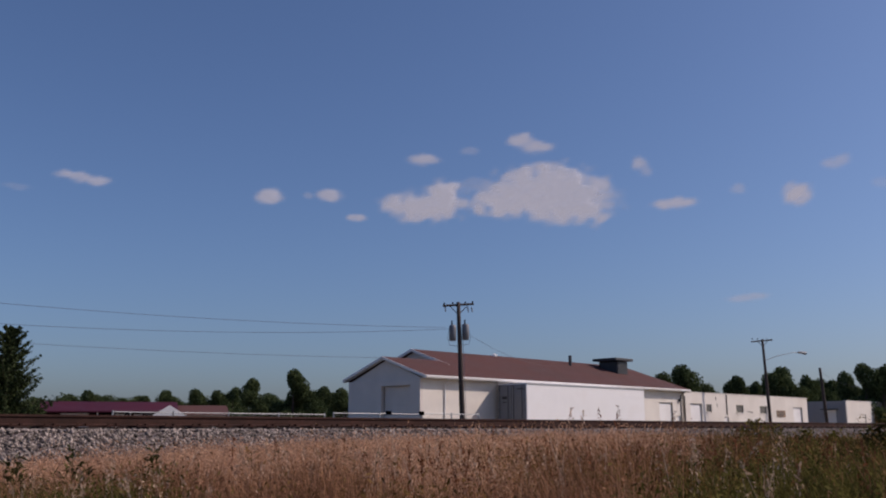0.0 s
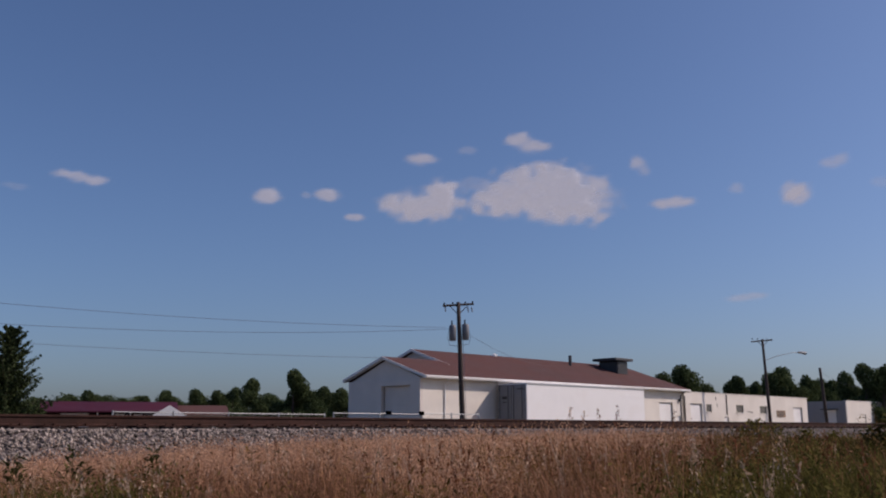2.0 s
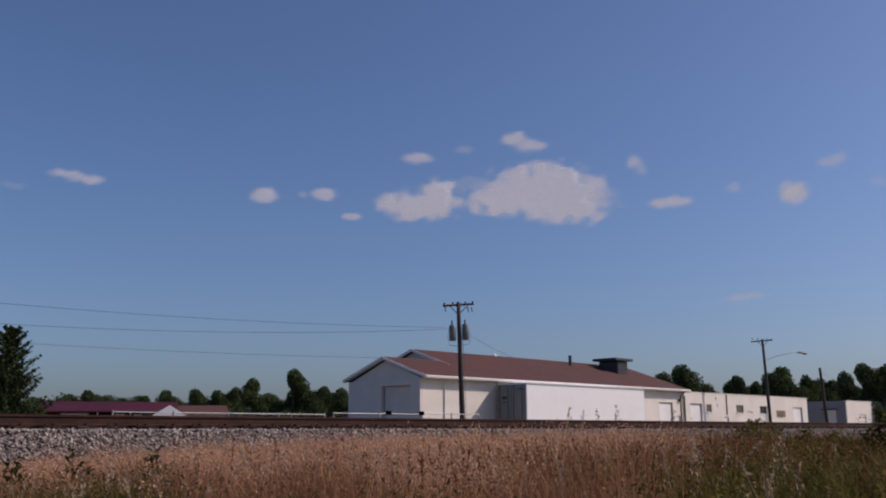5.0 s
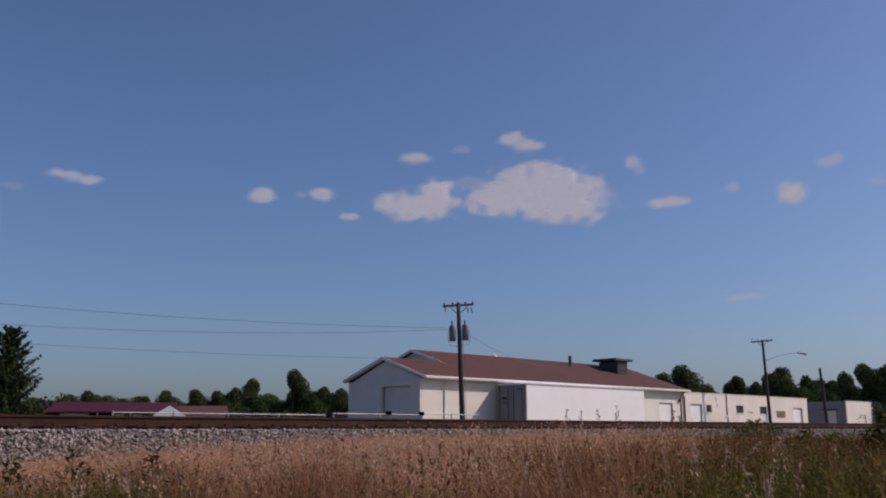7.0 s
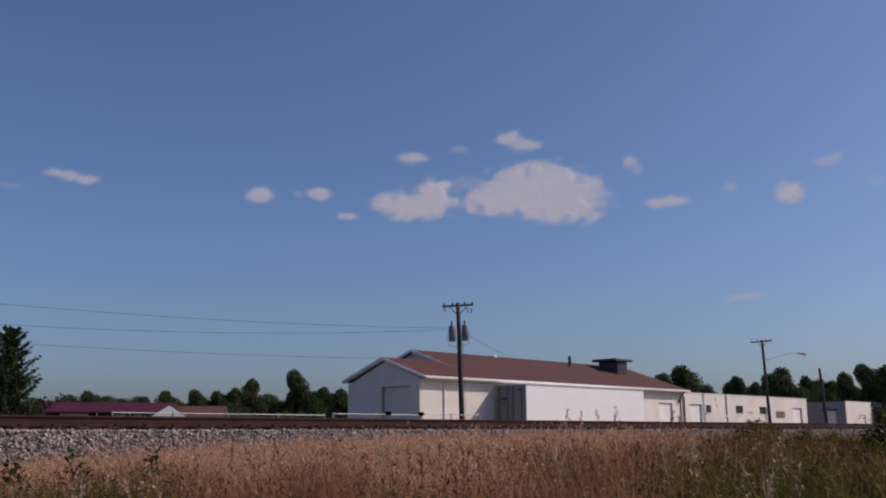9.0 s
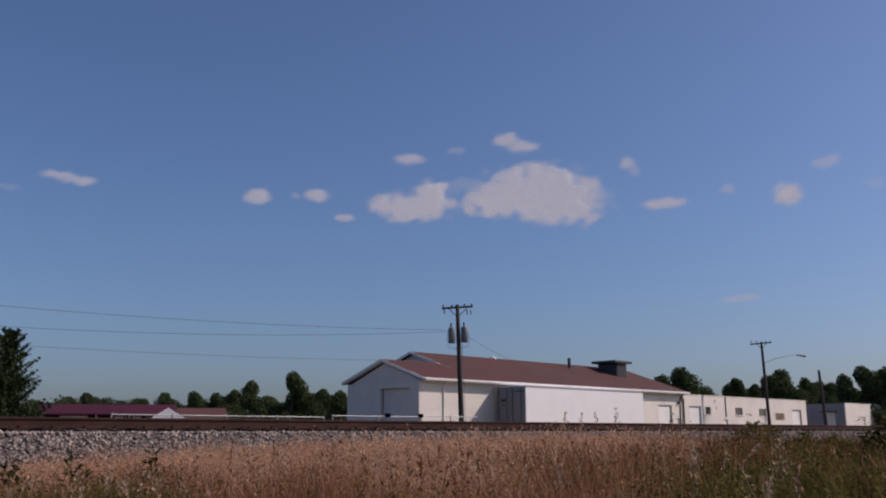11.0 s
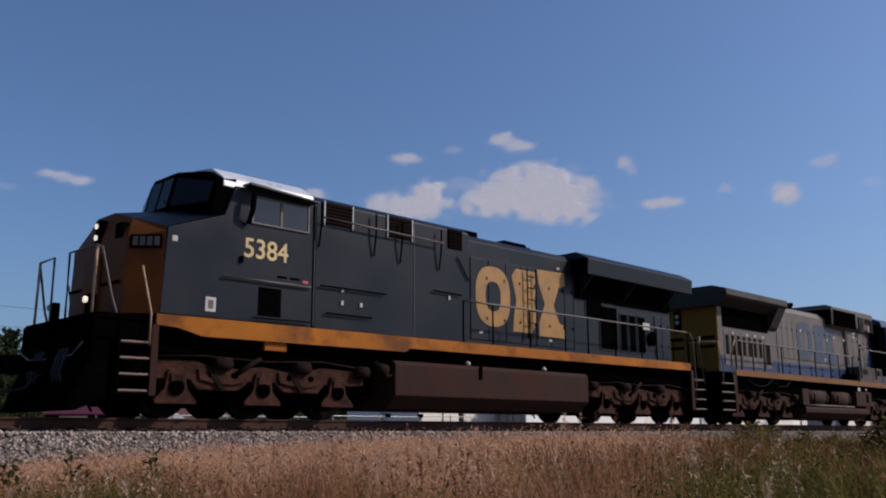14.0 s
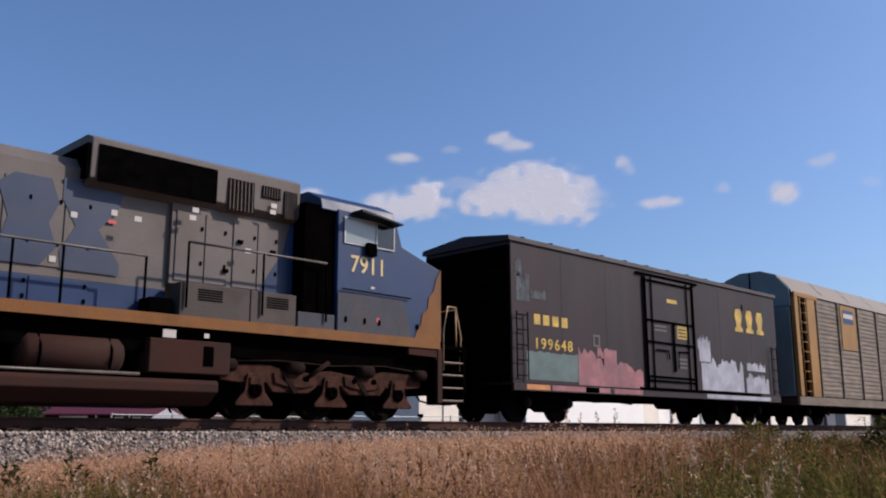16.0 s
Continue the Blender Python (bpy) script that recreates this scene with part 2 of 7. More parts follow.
# ---- mesh helpers ----
def finish(bm, name, material, parent=None, label="", smooth=False):
    me = bpy.data.meshes.new(name)
    bmesh.ops.recalc_face_normals(bm, faces=bm.faces)
    bm.to_mesh(me)
    bm.free()
    me.materials.append(material)
    if smooth:
        for f in me.polygons:
            f.use_smooth = True
    ob = new(name, me)
    if parent is not None:
        ob.parent = parent
    if label:
        ob["label"] = label
    return ob


def part(name, bm, material, parent, label="", smooth=False):
    return finish(bm, name, material, parent, label, smooth)


def box(x0, x1, y0, y1, z0, z1, bevel=0.0, bm=None):
    own = bmesh.new()
    v = [own.verts.new((x, y, z)) for x in (x0, x1) for y in (y0, y1) for z in (z0, z1)]
    for f in ((0, 1, 3, 2), (4, 6, 7, 5), (0, 4, 5, 1), (2, 3, 7, 6), (0, 2, 6, 4), (1, 5, 7, 3)):
        own.faces.new([v[i] for i in f])
    if bevel:
        bmesh.ops.bevel(own, geom=own.edges[:], offset=bevel, segments=2, affect="EDGES", profile=0.5)
    if bm is None:
        return own
    return join(bm, own)


def join(bm, other):
    me = bpy.data.meshes.new("t")
    other.to_mesh(me)
    other.free()
    bm.from_mesh(me)
    bpy.data.meshes.remove(me)
    return bm


def prism(points, axis, a, b, bevel=0.0, bm=None):
    """A polygon swept along an axis from a to b. points: (y, z) for x, (x, z) for y, (x, y) for z."""
    own = bmesh.new()

    def at(p, s):
        return (s, *p) if axis == "x" else (p[0], s, p[1]) if axis == "y" else (*p, s)

    lo = [own.verts.new(at(p, a)) for p in points]
    hi = [own.verts.new(at(p, b)) for p in points]
    own.faces.new(lo)
    own.faces.new(hi[::-1])
    k = len(points)
    for i in range(k):
        own.faces.new((lo[i], hi[i], hi[(i + 1) % k], lo[(i + 1) % k]))
    bmesh.ops.recalc_face_normals(own, faces=own.faces)
    if bevel:
        bmesh.ops.bevel(own, geom=own.edges[:], offset=bevel, segments=2, affect="EDGES", profile=0.5)
    return own if bm is None else join(bm, own)


def tube(points, r, sides=6, bm=None, r_end=None):
    """A round bar along a line of points."""
    bm = bm or bmesh.new()
    pts = [Vector(p) for p in points]
    rings = []
    for i, p in enumerate(pts):
        d = (pts[min(i + 1, len(pts) - 1)] - pts[max(i - 1, 0)]).normalized()
        up = Vector((0, 0, 1)) if abs(d.z) < 0.9 else Vector((1, 0, 0))
        s = d.cross(up).normalized()
        u = s.cross(d)
        rr = r if r_end is None else r + (r_end - r) * i / (len(pts) - 1)
        rings.append([bm.verts.new(p + (s * math.cos(2 * math.pi * k / sides) + u * math.sin(2 * math.pi * k / sides)) * rr) for k in range(sides)])
    for a, b in zip(rings, rings[1:]):
        for k in range(sides):
            bm.faces.new((a[k], a[(k + 1) % sides], b[(k + 1) % sides], b[k]))
    bm.faces.new(rings[0][::-1])
    bm.faces.new(rings[-1])
    return bm


def lathe(profile, axis_at, axis="y", sides=24, bm=None):
    """Profile (r, s) turned round an axis through the point axis_at."""
    bm = bm or bmesh.new()
    o = Vector(axis_at)
    e = {"x": (Vector((0, 1, 0)), Vector((0, 0, 1)), Vector((1, 0, 0))), "y": (Vector((1, 0, 0)), Vector((0, 0, 1)), Vector((0, 1, 0))),
         "z": (Vector((1, 0, 0)), Vector((0, 1, 0)), Vector((0, 0, 1)))}[axis]
    rings = [[bm.verts.new(o + e[2] * s + (e[0] * math.cos(2 * math.pi * k / sides) + e[1] * math.sin(2 * math.pi * k / sides)) * max(r, 1e-4)) for k in range(sides)]
             for r, s in profile]
    for a, b in zip(rings, rings[1:]):
        for k in range(sides):
            bm.faces.new((a[k], a[(k + 1) % sides], b[(k + 1) % sides], b[k]))
    bm.faces.new(rings[0][::-1])
    bm.faces.new(rings[-1])
    return bm


def empty(name, m, label, category, group="", kind=""):
    ob = new(name)
    ob.matrix_world = m
    ob.empty_display_size = 0.3
    return tagged(ob, label, category, group, kind)


def raw(name, verts, faces, material, parent=None, smooth=False):
    """A mesh straight from arrays, for what is too much for bmesh."""
    me = bpy.data.meshes.new(name)
    verts, faces = np.asarray(verts, dtype=np.float32), np.asarray(faces, dtype=np.int32)
    me.vertices.add(len(verts))
    me.vertices.foreach_set("co", verts.ravel())
    k = faces.shape[1]
    me.loops.add(faces.size)
    me.loops.foreach_set("vertex_index", faces.ravel())
    me.polygons.add(len(faces))
    me.polygons.foreach_set("loop_start", np.arange(0, faces.size, k, dtype=np.int32))
    me.update(calc_edges=True)
    me.materials.append(material)
    if smooth:
        me.polygons.foreach_set("use_smooth", np.ones(len(faces), dtype=bool))
    ob = new(name, me)
    if parent is not None:
        ob.parent = parent
    return ob


def lettering(name, body, size, material, m, parent, label="", spacing=1.0, x_scale=1.0):
    """Raised characters in the built-in font, as a mesh."""
    cu = bpy.data.curves.new(name, "FONT")
    cu.body, cu.size, cu.extrude, cu.space_character = body, size, 0.006, spacing
    cu.offset = 0.012 * size
    tmp = bpy.data.objects.new(name, cu)
    scene.collection.objects.link(tmp)
    me = bpy.data.meshes.new_from_object(tmp.evaluated_get(bpy.context.evaluated_depsgraph_get()))
    bpy.data.objects.remove(tmp)
    me.transform(m @ Matrix.Diagonal((x_scale, 1, 1, 1)))
    me.materials.clear()
    me.materials.append(material)
    ob = new(name, me)
    ob.parent = parent
    if label:
        ob["label"] = label
    return ob


FACING = Matrix(((1, 0, 0, 0), (0, 0, -1, 0), (0, 1, 0, 0), (0, 0, 0, 1)))   # writing on a side that faces -y


# ---- ground and track ----
GROUND_Z = -1.1


def ground_height(x, y):
    """Flat, but for a gentle rise along the road side of the track."""
    s = min(max((x - 3) / 13, 0), 1)
    side = min(max((-2 - y) / 2, 0), 1) * min(max((y + 60) / 30, 0), 1) * min(max((240 - x) / 80, 0), 1)
    return GROUND_Z + 0.36 * s * s * (3 - 2 * s) * side


def build_ground():
    xs = sorted({-4000, -1500, -600, -200, *range(-80, 0, 8), *range(0, 20), *range(24, 241, 8), 300, 600, 1500, 4000})
    ys = sorted({-4000, -1500, -600, -200, -80, -40, *range(-24, 61, 4), 80, 120, 200, 400, 900, 2000, 4000})
    bm = bmesh.new()
    g = [[bm.verts.new((x, y, ground_height(x, y))) for y in ys] for x in xs]
    for i in range(len(xs) - 1):
        for j in range(len(ys) - 1):
            bm.faces.new((g[i][j], g[i + 1][j], g[i + 1][j + 1], g[i][j + 1]))
    tagged(finish(bm, "ground", SOIL, smooth=True), "flat dry grassland with patchy green", "ground", kind="structure")


def build_track():
    bed = prism([(-3.6, GROUND_Z - 0.1), (-1.75, -0.29), (-1.3, -0.29), (1.3, -0.29), (1.75, -0.29), (3.6, GROUND_Z - 0.1)], "x", -120, 420)
    tagged(finish(bed, "ballast_bed", BALLASTBED), "grey crushed stone bed under the railway track", "track bed", kind="structure")
    track = empty("railway_track", pose(0, 0, 0), "single railway track with rusty rails on wooden ties", "railway track", kind="structure")
    prof = [(-0.07, -0.178), (0.07, -0.178), (0.07, -0.166), (0.012, -0.145), (0.010, -0.045), (0.036, -0.035), (0.037, -0.006), (0.030, 0.0),
            (-0.030, 0.0), (-0.037, -0.006), (-0.036, -0.035), (-0.010, -0.045), (-0.012, -0.145), (-0.07, -0.166)]
    for y in (-0.755, 0.755):
        part("rail", prism([(y + a, b) for a, b in prof], "x", -120, 420), RAILSTEEL, track, "rusty steel rail with a worn head")
    plates = bmesh.new()
    rng = random.Random(4)
    tie_mesh = None
    for i in range(300):
        x = -30 + i * 0.53
        if tie_mesh is None:
            tie = part("tie", box(-0.115, 0.115, -1.3, 1.3, -0.36, -0.192, 0.012), TIEWOOD, track, "weathered wooden tie")
            tie_mesh = tie.data
        else:
            tie = new("tie", tie_mesh)
            tie.parent = track
        tie.location = (x + rng.uniform(-0.03, 0.03), rng.uniform(-0.07, 0.07), rng.uniform(-0.012, 0.0))
        tie.rotation_euler = (0, 0, rng.uniform(-0.02, 0.02))
        for y in (-0.755, 0.755):
            box(x - 0.09, x + 0.09, y - 0.17, y + 0.17, -0.192, -0.176, bm=plates)
            for s in (-0.11, 0.11):
                box(x - 0.05, x - 0.02, y + s - 0.015, y + s + 0.015, -0.18, -0.145, bm=plates)
                if y < 0 and s < 0:
                    box(x + 0.10, x + 0.14, y + s - 0.02, y + s + 0.05, -0.19, -0.14, bm=plates)
    tagged(part("tie_plates", plates, RAILSTEEL, track, "rusty tie plates, spikes and rail anchors"), kind="stuff")
    far = bmesh.new()
    for i in range(480):
        x = -30 + (300 + i) * 0.53
        box(x - 0.115, x + 0.115, -1.3, 1.3, -0.36, -0.192, bm=far)
    tagged(part("far_ties", far, TIEWOOD, track), kind="stuff")


def build_stones():
    """Loose ballast on the shoulder that faces the road."""
    r = np.random.RandomState(5)
    base = np.array([(1, 0, 0), (-1, 0, 0), (0, 1, 0), (0, -1, 0), (0, 0, 1), (0, 0, -1), (.6, .6, .5), (-.6, -.6, .5)], dtype=float)
    f = np.array([(0, 6, 4), (6, 2, 4), (2, 1, 4), (1, 7, 4), (7, 3, 4), (3, 0, 4), (0, 2, 6), (1, 3, 7), (2, 0, 5), (1, 2, 5), (3, 1, 5), (0, 3, 5)])
    n = 56000
    x = 1 + 61 * r.rand(n) ** 1.6
    y = -1.0 - 2.7 * r.rand(n)
    z = np.where(y > -1.75, -0.275, -0.275 - (-1.75 - y) * 0.44)
    on = (np.abs(((x + 30) / 0.53 + 0.5) % 1 - 0.5) * 0.53 < 0.13) & (y > -1.3)
    z = np.where(on, z - 0.1, z)
    s = 0.015 + 0.024 * r.rand(n) ** 1.5
    sc = s[:, None, None] * (0.6 + 0.7 * r.rand(n, 1, 3))
    v = base[None] * (0.75 + 0.5 * r.rand(n, 8, 1)) * sc
    ang = r.rand(n) * 6.283
    c, sn = np.cos(ang)[:, None], np.sin(ang)[:, None]
    tilt = r.randn(n)[:, None] * 0.7
    vx, vy, vz = v[..., 0] * c - v[..., 1] * sn, v[..., 0] * sn + v[..., 1] * c, v[..., 2]
    vy, vz = vy * np.cos(tilt) - vz * np.sin(tilt), vy * np.sin(tilt) + vz * np.cos(tilt)
    P = np.stack([vx + x[:, None], vy + y[:, None], vz + z[:, None] + 0.004 + 0.02 * r.rand(n, 1)], -1)
    F = f[None] + (np.arange(n) * 8)[:, None, None]
    tagged(raw("ballast_stones", P.reshape(-1, 3), F.reshape(-1, 3), BALLAST), "loose pale grey and brown crushed stones", "ballast", kind="stuff")


build_ground()
build_track()
build_stones()


# ---- buildings ----
def opening_wall(length, height, thick, holes):
    """A wall along x with rectangular openings, as a bmesh. holes: (x0, x1, z0, z1)."""
    xs = sorted({0, length, *[h[0] for h in holes], *[h[1] for h in holes]})
    zs = sorted({0, height, *[h[2] for h in holes], *[h[3] for h in holes]})
    bm = bmesh.new()
    vs = {}

    def vert(x, y, z):
        k = (round(x, 4), y, round(z, 4))
        if k not in vs:
            vs[k] = bm.verts.new((x, y, z))
        return vs[k]

    def solid(i, j):
        if not (0 <= i < len(xs) - 1 and 0 <= j < len(zs) - 1):
            return False
        cx, cz = (xs[i] + xs[i + 1]) / 2, (zs[j] + zs[j + 1]) / 2
        return not any(h[0] < cx < h[1] and h[2] < cz < h[3] for h in holes)

    for i in range(len(xs) - 1):
        for j in range(len(zs) - 1):
            if not solid(i, j):
                continue
            a, b, c, d = xs[i], xs[i + 1], zs[j], zs[j + 1]
            bm.faces.new([vert(*p) for p in ((a, 0, c), (b, 0, c), (b, 0, d), (a, 0, d))])
            bm.faces.new([vert(*p) for p in ((a, thick, c), (a, thick, d), (b, thick, d), (b, thick, c))])
            if not solid(i - 1, j):
                bm.faces.new([vert(*p) for p in ((a, 0, c), (a, 0, d), (a, thick, d), (a, thick, c))])
            if not solid(i + 1, j):
                bm.faces.new([vert(*p) for p in ((b, 0, c), (b, thick, c), (b, thick, d), (b, 0, d))])
            if not solid(i, j - 1):
                bm.faces.new([vert(*p) for p in ((a, 0, c), (a, thick, c), (b, thick, c), (b, 0, c))])
            if not solid(i, j + 1):
                bm.faces.new([vert(*p) for p in ((a, 0, d), (b, 0, d), (b, thick, d), (a, thick, d))])
    return bm


def moved(bm, x, y, z):
    bmesh.ops.translate(bm, verts=bm.verts, vec=(x, y, z))
    return bm


def overhead_door(parent, x0, x1, y, z0, z1, material, label):
    """A sectional door set back in its opening."""
    d = part("garage_door", box(x0 + 0.003, x1 - 0.003, y, y + 0.06, z0, z1 - 0.003), material, parent, label)
    k = 5
    for i in range(k):
        a = z0 + (z1 - z0) * i / k
        part("door_section", box(x0 + 0.02, x1 - 0.02, y - 0.025, y - 0.002, a + 0.015, a + (z1 - z0) / k - 0.012), material, d)
    return d


def build_main_building():
    """A long low shop with a red shingle roof; a lower gabled bay at its near end."""
    G = GROUND_Z
    b = empty("shop_building", pose(42, 28, G), "long cream shop building with a red-brown shingle gable roof", "building")
    L, H, W = 32.6, 4.25, 13.6
    holes = [(28.7, 30.95, 0.0, 3.27), (31.55, 32.25, 0.0, 2.1)]
    part("wall", opening_wall(L, H, 0.25, holes), CREAM, b, "cream painted block wall")
    overhead_door(b, 28.7, 30.95, 0.18, 0.0, 3.27, WHITE, "white sectional garage door")
    part("side_door", box(31.55, 32.25, 0.12, 0.17, 0, 2.1), WHITE, b, "white side door")
    # near end: the gabled bay, 7.6 m wide, with its own garage door
    end = opening_wall(7.4, 4.25, 0.25, [(0.95, 3.9, 0.0, 3.85)])
    bmesh.ops.rotate(end, verts=end.verts, cent=(0, 0, 0), matrix=Matrix.Rotation(radians(90), 3, "Z"))
    part("end_wall", moved(end, 0.0, 0.0, 0), SIDING, b, "pale siding end wall")
    gd = prism([(0.952, 0.0), (3.898, 0.0), (3.898, 3.847), (0.952, 3.847)], "x", 0.07, 0.13)
    d = part("garage_door", gd, SIDING, b, "pale sectional garage door")
    for i in range(6):
        part("door_section", prism([(0.98, i * 0.64 + 0.02), (3.87, i * 0.64 + 0.02), (3.87, i * 0.64 + 0.62), (0.98, i * 0.64 + 0.62)], "x", 0.048, 0.068), SIDING, d)
    part("gable", prism([(-0.0, 4.252), (7.4, 4.252), (3.75, 5.62)], "x", 0.02, 0.22), SIDING, b, "pale siding gable")
    part("upper_gable", prism([(0.4, 4.4), (W - 0.4, 4.4), (6.8, 6.72)], "x", 5.6, 5.8), SIDING, b, "pale siding upper gable")
    part("back_wall", box(5.55, L, W - 0.25, W, 0, H), CREAM, b)
    part("bay_back_wall", box(0.26, 5.54, 7.15, 7.4, 0, H), SIDING, b)
    part("inner_end_wall", box(5.55, 5.8, 7.42, W - 0.26, 0, H), CREAM, b)
    part("far_end_wall", prism([(0.26, 0), (W - 0.26, 0), (W - 0.26, 4.3), (6.8, 6.7), (0.26, 4.3)], "x", L - 0.25, L), CREAM, b)
    s = 0.343
    z0 = 4.30

    def slope(name, x0, x1, y0, y1, za, zb):
        return part(name, prism([(y0, za), (y1, zb), (y1, zb + 0.14), (y0, za + 0.14)], "x", x0, x1), SHINGLE, b, "red-brown shingle roof slope")

    slope("roof_slope", 5.3, L + 0.6, -0.5, 6.8, z0, z0 + 7.3 * s)
    slope("roof_slope", 5.3, L + 0.6, W + 0.5, 6.8, z0, z0 + 7.3 * s)
    slope("bay_roof_slope", -0.28, 5.297, -0.5, 3.75, z0, z0 + 4.25 * s)
    slope("bay_roof_slope", -0.28, 6.0, 8.0, 3.753, z0, z0 + 4.25 * s)
    # shingle courses: thin steps up the slope that faces the track
    for i in range(22):
        y0 = -0.5 + i * 0.33
        za = z0 + (y0 + 0.5) * s + 0.141
        x0 = -0.275 if y0 + 0.32 < 3.75 else 5.31
        part("shingle_course", prism([(y0, za), (y0 + 0.32, za + 0.32 * s), (y0 + 0.32, za + 0.32 * s + 0.004), (y0, za + 0.022)], "x", x0, L + 0.59), SHINGLE, b)
    part("fascia", box(-0.28, L + 0.6, -0.56, -0.502, z0 - 0.06, z0 + 0.15), WHITE, b, "white eave fascia")
    part("gutter", prism([(-0.67, z0 + 0.0), (-0.565, z0 - 0.02), (-0.565, z0 + 0.11), (-0.69, z0 + 0.11)], "x", -0.26, L + 0.5), WHITE, b, "white gutter")
    part("soffit", box(-0.27, L + 0.55, -0.495, 0.0, z0 - 0.055, z0 - 0.03), WHITE, b)
    for y0, y1, za, zb in ((-0.52, 3.75, z0 - 0.02, z0 + 4.25 * s - 0.02), (8.02, 3.753, z0 - 0.02, z0 + 4.25 * s - 0.02)):
        part("rake_board", prism([(y0, za), (y1, zb), (y1, zb + 0.17), (y0, za + 0.17)], "x", -0.33, -0.283), WHITE, b, "white rake board")
        part("rake_soffit", prism([(y0, za - 0.03), (y1, zb - 0.03), (y1, zb - 0.004), (y0, za - 0.004)], "x", -0.28, -0.004), WHITE, b)
    for y0, y1 in ((2.7, 6.8), (8.6, 6.803)):
        za, zb = z0 + abs(y0 - (-0.5 if y0 < 6 else W + 0.5)) * s, z0 + 7.3 * s
        part("rake_board", prism([(y0, za - 0.05), (y1, zb - 0.05), (y1, zb + 0.15), (y0, za + 0.15)], "x", 5.25, 5.298), WHITE, b)
    part("downspout", tube([(2.0, -0.06, 0.1), (2.0, -0.06, 3.9), (2.0, -0.5, 4.25)], 0.05), WHITE, b, "white downspout")
    part("downspout", tube([(32.3, -0.06, 0.1), (32.3, -0.06, 3.9), (32.3, -0.5, 4.25)], 0.05), DARKMETAL, b)
    # on the roof
    x = 23.2
    part("vent_pipe", tube([(x, 5.4, 6.1), (x, 5.4, 7.35)], 0.14, 10), DARKMETAL, b, "dark vent pipe")
    hood = part("roof_vent", box(27.8, 29.4, 3.6, 5.6, 5.6, 7.0, 0.03), DARKMETAL, b, "dark metal roof ventilator")
    part("cap", box(27.2, 29.95, 3.3, 5.9, 7.05, 7.28, 0.03), DARKMETAL, hood)
    for i in range(5):
        part("louvre", box(27.85, 29.35, 3.54, 3.597, 5.9 + i * 0.22, 6.03 + i * 0.22), DARKMETAL, hood)
    part("roof_cap", lathe([(0.25, 0), (0.25, 0.12), (0.02, 0.25)], (14.5, 6.6, 6.85), "z", 12), WHITE, b, "small white roof cap")
    part("wall_lamp", box(31.9, 32.1, -0.22, -0.002, 3.35, 3.6, 0.02), DARKMETAL, b, "dark wall lamp")


def window_unit(b, x0, x1, z0, z1, y=0.1):
    w = part("window", box(x0 + 0.003, x1 - 0.003, y, y + 0.05, z0 + 0.003, z1 - 0.003), WINDOW, b, "dark window")
    part("frame", box(x0 + 0.01, x1 - 0.01, y - 0.03, y - 0.002, (z0 + z1) / 2 - 0.025, (z0 + z1) / 2 + 0.025), DARKMETAL, w)
    part("sill", box(x0 - 0.05, x1 + 0.05, -0.06, -0.003, z0 - 0.09, z0 - 0.02), CREAM, w)


